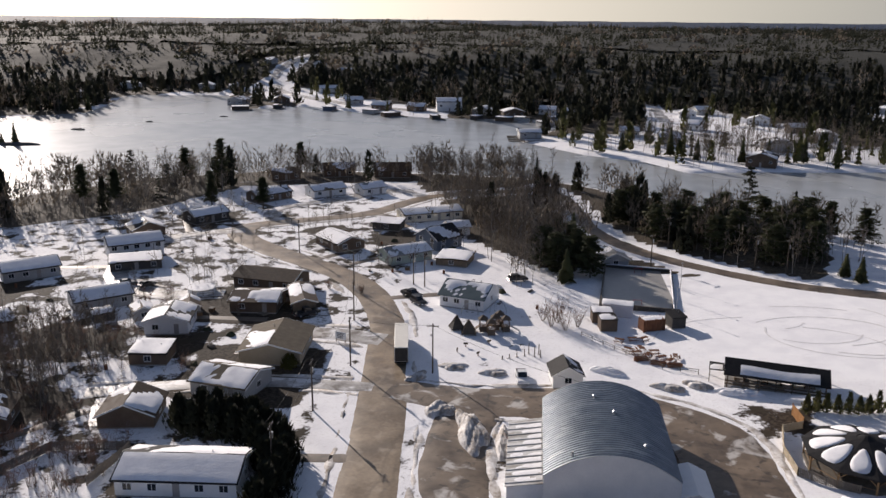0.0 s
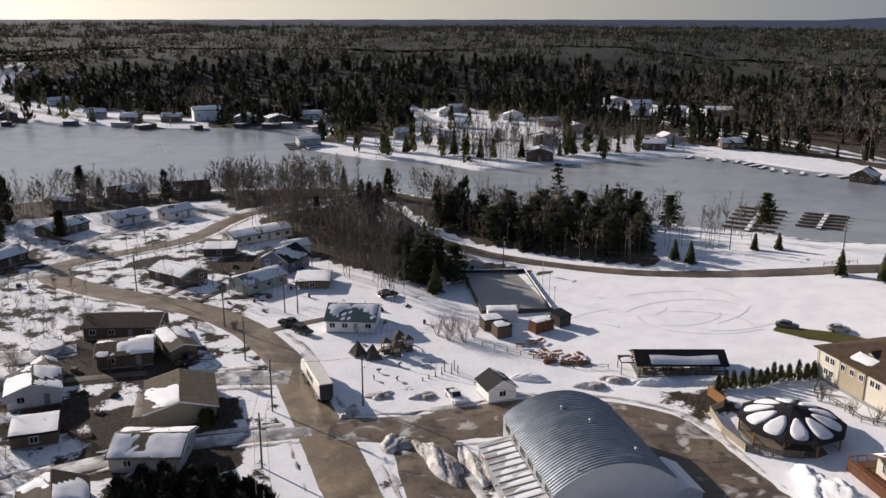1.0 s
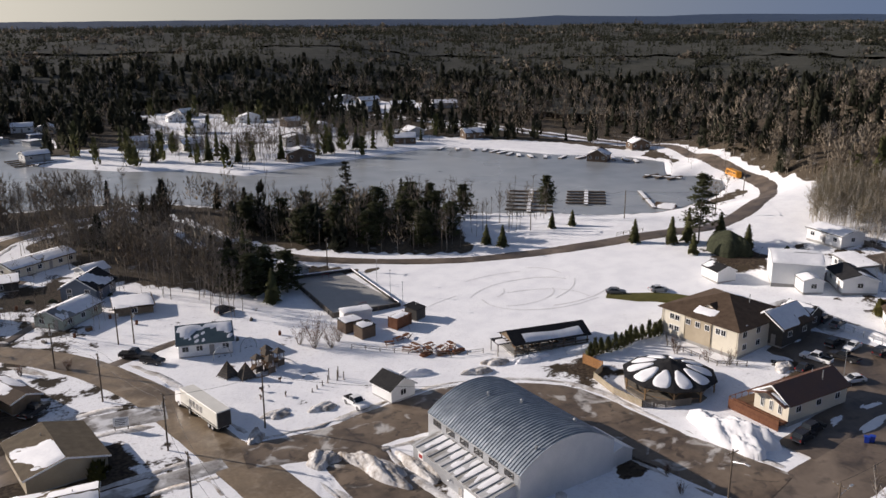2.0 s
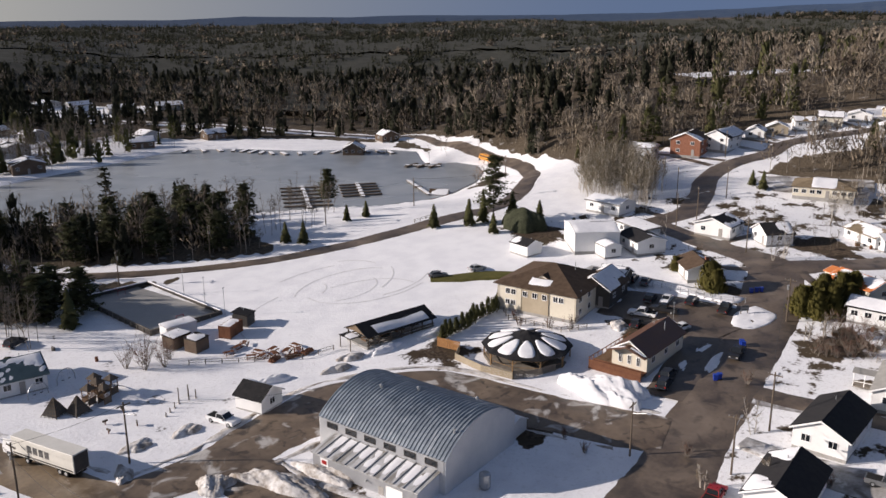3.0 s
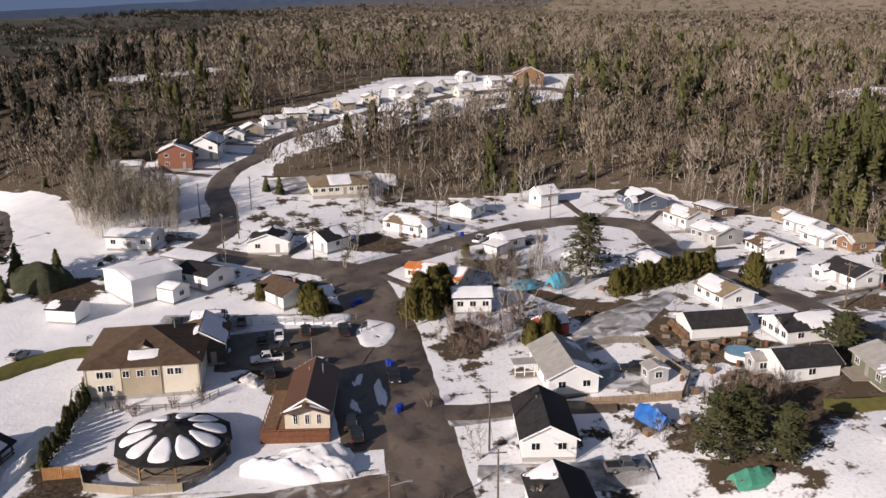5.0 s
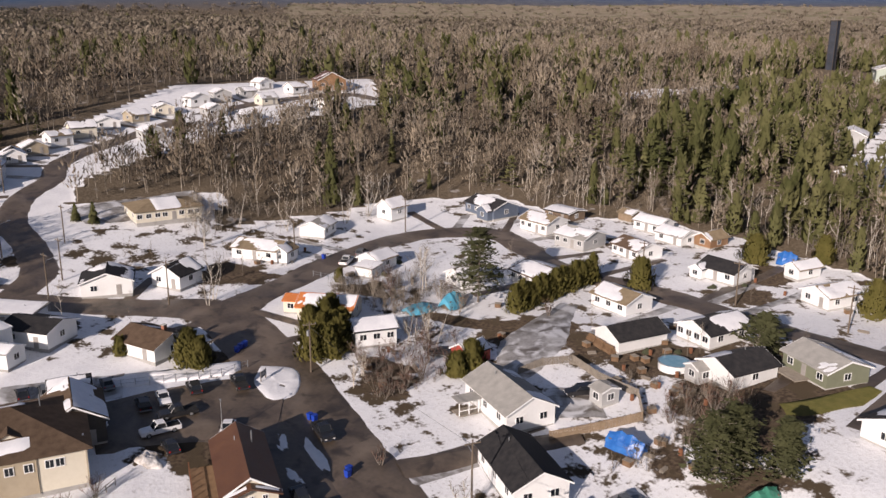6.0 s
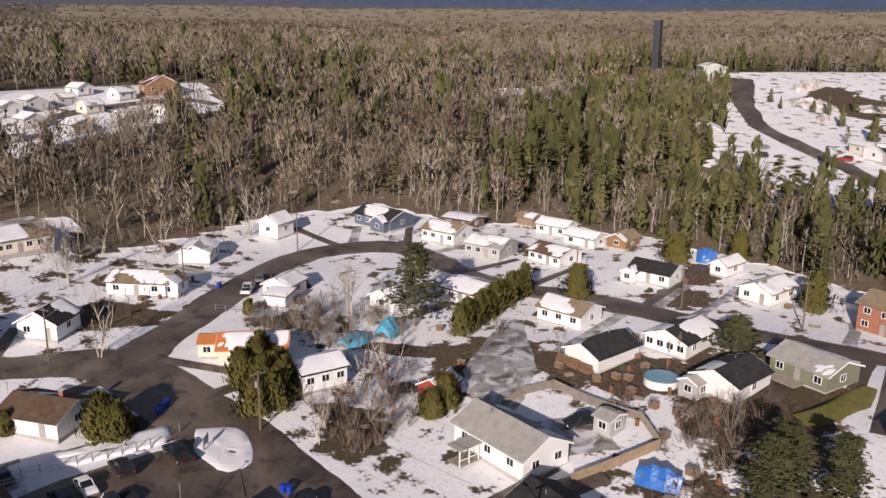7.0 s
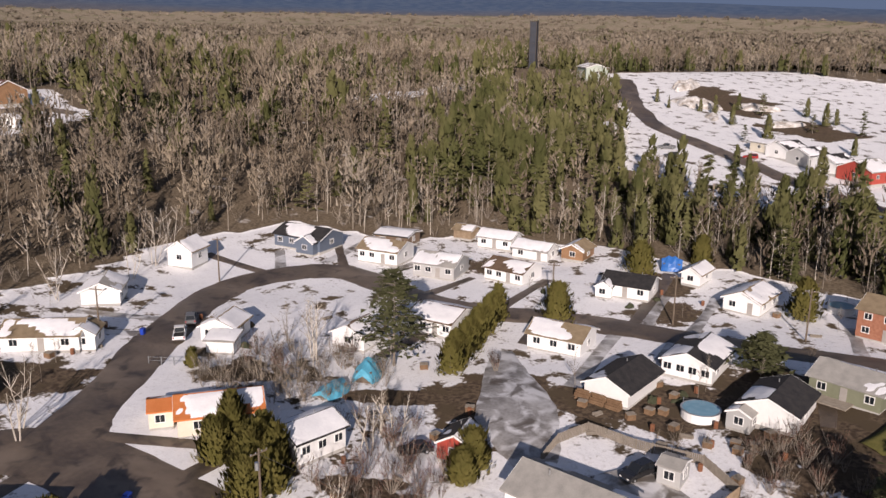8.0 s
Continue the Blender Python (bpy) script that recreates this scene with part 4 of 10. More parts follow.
def house(x, y, yaw, L, D, h=2.35, rise=1.45, ridge="x", roof="gable", wall="white", top="black", snow=(0.6, 0.6), win=(3, 1, 3, 1), door=1,
          chimney=False, over=0.45, label="", name="house", category="house", base=0.35, winsize=(1.15, 1.0), floors=1, trim=None, dz=0.0):
    """A house whose front edge runs at yaw; x along the front, y into the house."""
    COUNT[0] += 1
    seed = COUNT[0] * 7
    rng = np.random.default_rng(seed)
    ob = thing(name, x, y, yaw, label or "%s sided bungalow with a %s roof, partly snow-covered" % (wall, top), category, dz=dz - 0.1)
    wm, rm = WALLS[wall], ROOFS[top]
    along = ridge == "x"
    a, b = (L, D) if along else (D, L)            # a along the ridge, b across
    turn = Matrix.Identity(4) if along else pose(0, 0, 0, 0, 0, 90)
    part("foundation", box(-a / 2 + 0.05, -b / 2 + 0.05, -0.8, a / 2 - 0.05, b / 2 - 0.05, base, m=turn), CONCRETE, ob)
    H = base + h
    if roof == "gable":
        bm = bmesh.new()
        prof = [(-b / 2, base), (b / 2, base), (b / 2, H), (0, H + rise), (-b / 2, H)]
        A = [bm.verts.new((-a / 2, p, q)) for p, q in prof]
        B = [bm.verts.new((a / 2, p, q)) for p, q in prof]
        bm.faces.new(A)
        bm.faces.new(B[::-1])
        for i in range(5):
            bm.faces.new((A[i], B[i], B[(i + 1) % 5], A[(i + 1) % 5]))
        bmesh.ops.recalc_face_normals(bm, faces=bm.faces[:])
    else:
        bm = box(-a / 2, -b / 2, base, a / 2, b / 2, H)
    bmesh.ops.transform(bm, matrix=turn, verts=bm.verts[:])
    part("wall", bm, wm, ob)
    # roof slabs
    th = 0.18
    if roof == "gable":
        sl = rise / (b / 2)
        for s, cov in ((-1, snow[0]), (1, snow[1])):
            e = b / 2 + over
            bm = bmesh.new()
            vs = []
            for xx in (-a / 2 - over, a / 2 + over):
                for yy, zz in ((s * e, H - over * sl), (0, H + rise), (0, H + rise + th), (s * e, H - over * sl + th)):
                    vs.append(bm.verts.new((xx, yy, zz + 0.02)))
            for f in ((0, 1, 2, 3), (7, 6, 5, 4), (0, 4, 5, 1), (1, 5, 6, 2), (2, 6, 7, 3), (3, 7, 4, 0)):
                bm.faces.new([vs[i] for i in f])
            bmesh.ops.recalc_face_normals(bm, faces=bm.faces[:])
            bmesh.ops.transform(bm, matrix=turn, verts=bm.verts[:])
            r = part("roof", bm, rm, ob)
            if cov > 0:
                p0 = turn @ Vector((-a / 2 - over, s * e, H - over * sl + th + 0.02))
                uu = turn.to_3x3() @ Vector((a + 2 * over, 0, 0))
                vv = turn.to_3x3() @ Vector((0, -s * e, rise + over * sl))
                snow_sheet(r, p0, uu, vv, cov, seed + s)
        for xx in (-a / 2 - over - 0.03, a / 2 + over):
            bm = bmesh.new()
            lo, hi, ex = H - over * sl, H + rise, b / 2 + over
            ring = [(-ex, lo - 0.06), (0, hi - 0.06), (ex, lo - 0.06), (ex, lo + th + 0.03), (0, hi + th + 0.03), (-ex, lo + th + 0.03)]
            va = [bm.verts.new((xx, yy, zz)) for yy, zz in ring]
            vb = [bm.verts.new((xx + 0.03, yy, zz)) for yy, zz in ring]
            for k in range(6):
                bm.faces.new((va[k], va[(k + 1) % 6], vb[(k + 1) % 6], vb[k]))
            for vv in (va, vb):
                bm.faces.new((vv[0], vv[1], vv[4], vv[5]))
                bm.faces.new((vv[1], vv[2], vv[3], vv[4]))
            bmesh.ops.recalc_face_normals(bm, faces=bm.faces[:])
            bmesh.ops.transform(bm, matrix=turn, verts=bm.verts[:])
            part("fascia", bm, trim or TRIM, ob)
    elif roof == "hip":
        bm = bmesh.new()
        e, f = a / 2 + over, b / 2 + over
        rr = max(a / 2 - b / 2, 0.3)
        lo = [bm.verts.new(p) for p in ((-e, -f, H), (e, -f, H), (e, f, H), (-e, f, H))]
        md = [bm.verts.new(p) for p in ((-e, -f, H + th), (e, -f, H + th), (e, f, H + th), (-e, f, H + th))]
        r0, r1 = bm.verts.new((-rr, 0, H + rise)), bm.verts.new((rr, 0, H + rise))
        bm.faces.new(lo[::-1])
        for i in range(4):
            j = (i + 1) % 4
            bm.faces.new((lo[i], lo[j], md[j], md[i]))
        bm.faces.new((md[0], md[1], r1, r0))
        bm.faces.new((md[1], md[2], r1))
        bm.faces.new((md[2], md[3], r0, r1))
        bm.faces.new((md[3], md[0], r0))
        bmesh.ops.transform(bm, matrix=turn, verts=bm.verts[:])
        r = part("roof", bm, rm, ob)
        for s, cov in ((-1, snow[0]), (1, snow[1])):
            if cov > 0:
                p0 = turn @ Vector((-rr - 0.2 * (e - rr), s * f, H + th))
                snow_sheet(r, p0, turn.to_3x3() @ Vector((2 * rr + 0.4 * (e - rr), 0, 0)), turn.to_3x3() @ Vector((0, -s * f, rise - th)), cov, seed + s)
    else:
        bm = bmesh.new()
        e, f = a / 2 + over, b / 2 + over
        vs = [bm.verts.new((xx, yy, H + (rise if yy > 0 else 0) + dz2)) for dz2 in (0, th) for xx, yy in ((-e, -f), (e, -f), (e, f), (-e, f))]
        for q in ((3, 2, 1, 0), (4, 5, 6, 7), (0, 1, 5, 4), (1, 2, 6, 5), (2, 3, 7, 6), (3, 0, 4, 7)):
            bm.faces.new([vs[i] for i in q])
        bmesh.ops.transform(bm, matrix=turn, verts=bm.verts[:])
        r = part("roof", bm, rm, ob)
        if snow[0] > 0:
            snow_sheet(r, turn @ Vector((-e, -f, H + th)), turn.to_3x3() @ Vector((2 * e, 0, 0)), turn.to_3x3() @ Vector((0, 2 * f, rise)), snow[0], seed, 0.3)
    # windows on front, right, back and left
    w, hh = winsize
    faces = ((L, pose(0, -D / 2, 0, 0, 0, 0)), (D, pose(L / 2, 0, 0, 0, 0, 90)), (L, pose(0, D / 2, 0, 0, 0, 180)), (D, pose(-L / 2, 0, 0, 0, 0, 270)))
    for k, ((width, m), n) in enumerate(zip(faces, win)):
        for fl in range(floors):
            for i in range(n):
                px = (i + 0.5) / n * width - width / 2 + rng.uniform(-0.15, 0.15)
                if k == 0 and door and fl == 0 and n > 1 and i == n // 2:
                    child("door", door_mesh(0.95, 2.05, DOOR), ob, m @ pose(px, -0.02, base))
                    continue
                add_window(ob, m @ pose(px, -0.01, base + (h / floors) * (fl + 0.58)), w, hh, trim)
    if chimney:
        c = part("chimney", box(-0.35, -0.35, H + rise * 0.4, 0.35, 0.35, H + rise + 0.7, m=turn @ pose(a * 0.2, b * 0.12, 0)), WALLS["brick"], ob)
        part("chimney_cap", box(-0.42, -0.42, H + rise + 0.7, 0.42, 0.42, H + rise + 0.8, m=turn @ pose(a * 0.2, b * 0.12, 0)), CONCRETE, c)
    else:
        part("vent_pipe", rod(turn @ Vector((a * 0.22, b * 0.1, H)), turn @ Vector((a * 0.22, b * 0.1, H + rise + 0.35)), 0.08, n=6), GALV, ob)
    return ob


# west of the main road
house(-47.0, 102.9, 4, 16.4, 9, ridge="x", top="black", wall="white", snow=(0.97, 0.75), win=(5, 1, 4, 1), label="long white bungalow under a snow-laden dark roof")
house(-62.9, 120.2, 10, 8.6, 8, h=2.0, rise=1.9, ridge="y", wall="brown", top="brown", snow=(0.5, 0.2), win=(0, 1, 1, 1), door=0, label="brown garage with a steep roof half snow-covered", name="garage", category="garage")
house(-51.0, 132.7, -12, 10.4, 9, ridge="x", wall="grey", top="tan", snow=(0.75, 0.7), win=(2, 1, 2, 1))
house(-47.9, 149.3, 4, 11.2, 13, h=2.5, rise=1.5, ridge="y", wall="tan", top="tan", snow=(0.0, 0.4), win=(0, 2, 2, 2), label="tan house with a brown shingle roof, snow on one slope")
house(-61.0, 189.0, -10, 15, 9, h=2.5, rise=1.4, ridge="x", wall="brown", top="brown", snow=(0.0, 0.1), win=(4, 1, 3, 1), label="brown house with a bare brown shingle roof")
house(-59.5, 174.0, 3, 10, 9, h=2.3, rise=1.0, ridge="x", wall="brown", top="brown", snow=(0.55, 0.4), win=(2, 1, 2, 1), label="brown low annex with snow slumped on its roof")
house(-50.5, 177.0, 20, 5.0, 12, h=2.1, rise=0.8, ridge="y", wall="wood", top="brown", snow=(0.35, 0.45), win=(0, 0, 0, 0), door=0, label="brown wooden carport beside the house", name="carport", category="carport")
house(-73.2, 159.5, 11, 8.6, 9, h=2.5, rise=1.4, ridge="y", wall="white", top="black", snow=(0.6, 0.75), win=(2, 2, 2, 1), label="white house with an L of snowy roof")
house(-69.8, 143.2, 7, 6.8, 6.5, h=2.0, rise=0.3, ridge="x", roof="flat", wall="brown", top="black", snow=(0.95, 0), win=(1, 0, 0, 0), door=0, label="brown flat-roofed shed under a full cap of snow", name="shed", category="shed", over=0.25)
house(-73.0, 169.2, 22, 4.2, 5, h=1.6, rise=1.1, ridge="y", wall="grey", top="brown", snow=(0.2, 0.2), win=(0, 0, 0, 0), label="small shed with a rounded brown roof", name="shed", category="shed", over=0.2)
house(-81.7, 164.6, 33, 4.2, 5, h=1.7, rise=0.8, ridge="y", wall="grey", top="brown", snow=(0.8, 0.5), win=(1, 0, 0, 0), label="small grey garden shed with snow on top", name="shed", category="shed", over=0.2)
house(-89.1, 161.8, 41, 4.2, 4, h=1.6, rise=0.7, ridge="x", wall="dark", top="black", snow=(0.5, 0.5), win=(0, 0, 0, 0), label="small dark shed among bare bushes", name="shed", category="shed", over=0.2)
house(-94.1, 170.9, 40, 12, 8, ridge="x", wall="grey", top="black", snow=(0.95, 0.7), win=(3, 1, 3, 1), label="grey bungalow with snow lying on its roof")
house(-121.4, 189.0, 40, 12.5, 9, ridge="x", wall="grey", top="black", snow=(0.95, 0.9), win=(4, 1, 3, 1))
house(-104.5, 209.6, 35, 13.5, 9, h=3.8, rise=1.5, ridge="x", wall="white", top="black", snow=(0.97, 0.7), win=(5, 2, 4, 2), floors=2, label="white two-storey house with a snowy roof")
house(-98.9, 198.6, 26, 12.1, 6.5, h=2.0, rise=0.5, roof="flat", ridge="x", wall="dark", top="black", snow=(0.9, 0), win=(3, 0, 0, 0), label="low dark garage wing with snow on its flat roof", name="garage", category="garage")
house(-108.4, 152.4, 50, 8, 8, ridge="x", wall="brown", top="black", snow=(0.6, 0.5), win=(2, 1, 2, 1))
house(-84.4, 115.5, 17, 7.5, 8, ridge="y", wall="brown", top="brown", snow=(0.4, 0.4), win=(2, 1, 2, 1))
house(-110.5, 229.7, 39, 9, 8, rise=1.9, ridge="y", wall="brown", top="black", snow=(0.7, 0.4), win=(1, 2, 2, 1))
house(-99.6, 248.2, 50, 11.2, 8, ridge="x", wall="dark", top="black", snow=(0.85, 0.4), win=(3, 1, 3, 1), label="dark house with a snow-covered roof among pines")
house(-89.6, 280.0, 50, 13, 8, ridge="x", wall="brown", top="black", snow=(0.85, 0.6), win=(4, 1, 3, 1))
house(-72.4, 289.8, 38, 12, 8, ridge="x", wall="white", top="tan", snow=(0.8, 0.6), win=(3, 1, 3, 1))
house(-57.5, 294.2, 40, 9, 7, ridge="x", wall="white", top="grey", snow=(0.8, 0.6), win=(2, 1, 2, 1))
house(-95, 316, 30, 11, 9, h=2.6, ridge="x", wall="brown", top="brown", snow=(0.3, 0.2), win=(3, 1, 3, 1), label="brown house beside the lake shore")
house(-55, 328, 10, 14, 9, h=2.5, rise=2.5, ridge="x", wall="brown", top="brown", snow=(0.05, 0.2), win=(3, 1, 3, 1), label="brown chalet with a tall dark roof by the lake")
house(-76, 326, 20, 12, 8, h=2.6, rise=2.2, ridge="x", wall="brown", top="brown", snow=(0.3, 0.3), win=(3, 1, 3, 1), label="brown lakeside house with a dark roof")
house(-32.3, 260.4, 27, 18.9, 8, h=2.3, rise=1.1, ridge="x", wall="cream", top="tan", snow=(0.8, 0.7), win=(6, 1, 4, 1), label="long cream mobile home with thin snow on top")
house(-52.7, 224.8, -47, 12.0, 8.3, h=2.2, rise=1.4, ridge="x", wall="brown", top="black", snow=(0.97, 0.7), win=(2, 2, 3, 1), label="brown house with a smooth white snow roof")
house(-42.7, 245.9, -7, 8.2, 6, h=1.9, rise=0.4, roof="flat", wall="dark", top="black", snow=(0.95, 0), win=(1, 0, 0, 0), door=0, label="dark low garage capped with snow", name="garage", category="garage")
house(-25.9, 228.7, -41, 8.8, 9, h=3.0, rise=2.5, ridge="y", wall="blue", top="black", snow=(0.35, 0.6), win=(2, 2, 2, 2), floors=2, label="grey-blue barn-like house with a steep dark roof")
house(-33.2, 214.4, -52, 7.6, 12, h=2.3, rise=1.4, ridge="y", wall="mint", top="grey", snow=(0.7, 0.85), win=(2, 3, 2, 2), label="pale green bungalow with snow over its roof")
house(-19.9, 213.2, -10, 8.1, 8, h=1.6, rise=0.3, roof="flat", wall="wood", top="brown", snow=(0.9, 0), win=(1, 0, 0, 0), door=0, label="low wooden outbuilding with a snow cap", name="shed", category="shed")
house(-13.8, 182.6, -17, 10.2, 10, h=2.6, rise=2.0, ridge="x", wall="white", top="teal", snow=(0.35, 0.0), win=(4, 1, 3, 1), label="white house with a blue-green metal roof")
house(-22, 243, 20, 6, 6, h=2.3, rise=1.2, ridge="x", wall="white", top="grey", snow=(0.9, 0.6), win=(1, 1, 1, 1), label="small pale cottage under snow")
house(20.5, 217, 10, 6.5, 6, h=2.0, rise=1.5, ridge="y", wall="grey", top="grey", snow=(0.3, 0.3), win=(1, 1, 0, 1), label="small grey hut behind the ice rink", name="hut", category="hut")

# the middle of town
house(6.1, 142.2, -82, 5.4, 5.2, h=2.2, rise=1.5, ridge="x", wall="white", top="black", snow=(0.0, 0.3), win=(0, 1, 0, 1), door=0, label="white shed with a black gable roof at the yard", name="shed", category="shed", over=0.35)
house(102.8, 104.5, -142, 9.5, 8, ridge="x", wall="white", top="brown", snow=(0.0, 0.1), win=(2, 1, 3, 1), chimney=True, label="white bungalow with a brown shingle roof")
house(107.9, 71.9, -121, 10.6, 7.5, h=2.5, rise=1.5, ridge="x", wall="cream", top="orange", snow=(0.55, 0.3), win=(2, 1, 3, 1), label="cream house with a faded orange shingle roof")
house(112.6, 77.6, -121, 3.0, 4.5, h=2.2, rise=0.7, ridge="x", wall="cream", top="orange", snow=(0.0, 0.2), win=(1, 0, 0, 0), door=0, label="low annex with an orange-red roof beside the orange-roofed house", name="annex", category="annex", over=0.25)
house(95.2, 67.6, 177, 6.2, 7.4, h=2.9, rise=1.2, ridge="y", wall="white", top="black", snow=(0.97, 0.9), win=(2, 3, 2, 2), label="white house under a smooth snow roof behind cedars")
house(62.4, 56.6, -88, 8.0, 13.4, h=2.9, rise=2.0, ridge="y", wall="white", top="grey", snow=(0.3, 0.0), win=(2, 2, 2, 3), door=0, label="white gabled house with a light grey shingle roof")
house(57.8, 42.7, -172, 2.8, 3.4, h=2.2, rise=0.5, ridge="x", wall="grey", top="grey", snow=(0.15, 0.1), win=(1, 1, 0, 0), label="small grey garden shed in a fenced yard", name="shed", category="shed", over=0.2)
house(45.0, 63.4, -94, 7.5, 12.4, h=2.9, rise=1.9, ridge="y", wall="white", top="black", snow=(0.0, 0.0), win=(2, 2, 2, 3), door=0, label="white gabled house with a black shingle roof")
house(26.0, 64.8, -90, 7.5, 12, h=2.8, rise=1.8, ridge="y", wall="white", top="black", snow=(0.0, 0.35), win=(2, 2, 2, 3), door=0, label="white house with a dark roof beside the street")
house(74.2, 26.8, -176, 6.8, 10.4, h=2.1, rise=1.5, ridge="y", wall="white", top="black", snow=(0.0, 0.12), win=(0, 0, 2, 2), door=0, label="white house with a black roof and stacked logs at its end")
house(69.8, 12.4, -172, 7.6, 10.4, h=2.4, rise=1.5, ridge="y", wall="white", top="black", snow=(0.55, 0.5), win=(4, 2, 2, 2), door=0, label="white house with snow sliding off a black roof")
house(54.3, 20.6, -175, 7.4, 9.4, h=2.4, rise=1.5, ridge="y", wall="white", top="black", snow=(0.0, 0.3), win=(0, 1, 1, 2), door=0, label="white house with a black roof and little snow")
house(48.2, 8.9, 176, 9.6, 8.0, h=2.5, rise=1.4, ridge="x", wall="sage", top="grey", snow=(0.05, 0.3), win=(3, 1, 2, 2), label="sage green bungalow with a grey roof and wooden deck")
house(56.8, 25.9, -178, 3.2, 3.2, h=2.1, rise=0.7, ridge="y", wall="grey", top="grey", snow=(0.0, 0.1), win=(1, 1, 0, 0), label="grey shed beside the pool", name="shed", category="shed", over=0.2)
house(91.4, 17.2, -167, 9.2, 7.4, h=2.4, rise=1.4, ridge="x", wall="white", top="tan", snow=(0.5, 0.4), win=(3, 1, 2, 1), door=0, label="white house with a tan roof and a cap of snow")
house(95.8, -12.0, -165, 9.0, 7.4, h=2.3, rise=1.4, ridge="x", wall="white", top="black", snow=(0.0, 0.1), win=(3, 1, 2, 1), label="white bungalow with a dark grey roof")
house(98.4, -7.2, -165, 3.0, 3.0, h=2.0, rise=0.9, ridge="y", wall="white", top="black", snow=(0.3, 0.3), win=(1, 0, 0, 0), door=0, label="small gabled porch of a white bungalow", name="porch", category="porch", over=0.25)
house(89.6, -27.2, -175, 3.8, 6.8, h=2.2, rise=1.2, ridge="y", wall="white", top="tan", snow=(0.9, 0.8), win=(1, 1, 1, 1), label="small white garage with a snowy roof", name="garage", category="garage")
house(76.0, -21.6, -178, 6.8, 9.4, h=2.3, rise=1.5, ridge="y", wall="white", top="tan", snow=(0.75, 0.85), win=(2, 2, 2, 2), label="white cottage with brick trim and a snowy roof")
house(51.8, -23.4, 177, 9.5, 9, h=4.8, rise=1.6, ridge="x", wall="brick", top="tan", snow=(0.0, 0.0), win=(3, 2, 3, 2), floors=2, label="red brick two-storey house with a tan roof")
house(28.0, 15.0, -172, 7, 10, h=2.4, rise=1.5, ridge="y", wall="white", top="black", snow=(0.3, 0.2), win=(1, 1, 1, 2), label="white house with a dark roof beside the bare lawn")
house(119.2, -5.6, -174, 9.0, 7.6, h=2.3, rise=1.4, ridge="x", wall="white", top="brown", snow=(0.35, 0.7), win=(4, 1, 2, 1))
house(145.9, 4.6, -163, 9.4, 7.8, h=2.7, rise=1.5, ridge="x", wall="white", top="tan", snow=(0.5, 0.6), win=(4, 1, 3, 1))
house(132.2, 2.0, -160, 9.0, 8.6, h=2.6, rise=1.5, ridge="x", wall="grey", top="grey", snow=(0.6, 0.6), win=(4, 1, 3, 1), label="pale grey house with many windows and a snowy roof")
house(164.6, 10.6, -167, 12.6, 8.5, h=2.7, rise=1.6, ridge="x", wall="blue", top="black", snow=(0.4, 0.3), win=(4, 1, 3, 1), label="dark blue bungalow with snow on its black roof")
house(160.5, 13.4, -167, 4.6, 4.6, h=2.5, rise=1.4, ridge="y", wall="blue", top="black", snow=(0.3, 0.2), win=(1, 0, 0, 0), door=0, label="dark blue gabled garage beside the bungalow", name="garage", category="garage", over=0.3)
house(152.5, -5.5, -160, 8, 7, h=2.3, rise=0.6, ridge="x", wall="brown", top="black", snow=(0.95, 0.95), win=(2, 1, 2, 1), label="low house with a flat white snow roof")
house(171.0, 37.3, -155, 5.6, 6.0, h=3.4, rise=1.9, ridge="y", wall="white", top="tan", snow=(0.85, 0.6), win=(1, 1, 1, 1), floors=1, label="tall white house at the edge of the woods")
house(161.4, 60.3, -128, 6.6, 7.4, h=2.4, rise=1.4, ridge="y", wall="white", top="grey", snow=(0.6, 0.8), win=(0, 2, 2, 1), door=0)
house(146.8, 77.0, -132, 11.5, 7.5, h=2.4, rise=1.4, ridge="x", wall="white", top="tan", snow=(0.45, 0.6), win=(3, 1, 3, 1), label="white bungalow with a tan roof half under snow")
house(142.6, 73.0, -132, 4.2, 5.0, h=2.4, rise=1.3, ridge="y", wall="white", top="tan", snow=(0.4, 0.6), win=(1, 1, 0, 1), door=0, label="projecting gabled front of a white bungalow", name="porch", category="porch", over=0.3)
house(133.2, 97.2, -135, 7, 7, h=2.7, rise=1.9, ridge="y", wall="white", top="black", snow=(0.25, 0.6), win=(2, 1, 1, 1), label="white cottage with a black roof on a snowy corner lot")
house(177.6, 95.7, -80, 16, 12, h=2.6, rise=2.0, roof="hip", ridge="x", wall="cream", top="tan", snow=(0.9, 0.8), win=(8, 2, 4, 2), label="cream public building with a hipped snowy roof")
house(127.9, 57.8, -143, 4.4, 3.6, h=1.9, rise=0.5, roof="flat", wall="white", top="grey", snow=(0.95, 0), win=(0, 0, 0, 0), label="small white shed under a snow cap", name="shed", category="shed")
house(132.6, 54.2, -148, 5.8, 6.4, h=2.4, rise=1.3, ridge="y", wall="white", top="tan", snow=(0.7, 0.6), win=(2, 1, 1, 1))
house(116.0, 40.0, -165, 6, 6, h=2.3, rise=1.4, ridge="y", wall="white", top="brown", snow=(0.7, 0.4), win=(1, 1, 1, 1), label="small white house half hidden behind a pine")
house(111.3, 24.6, -168, 8.6, 9.0, h=2.4, rise=1.4, ridge="x", wall="white", top="brown", snow=(0.75, 0.7), win=(4, 1, 3, 1))
house(136.5, -22.8, -165, 8.4, 6, h=2.3, rise=1.3, ridge="x", wall="white", top="grey", snow=(0.8, 0.9), win=(3, 1, 2, 1))
house(125.2, -21.4, -169, 8.4, 6, h=2.1, rise=1.3, ridge="x", wall="white", top="grey", snow=(0.8, 0.9), win=(2, 1, 1, 1))
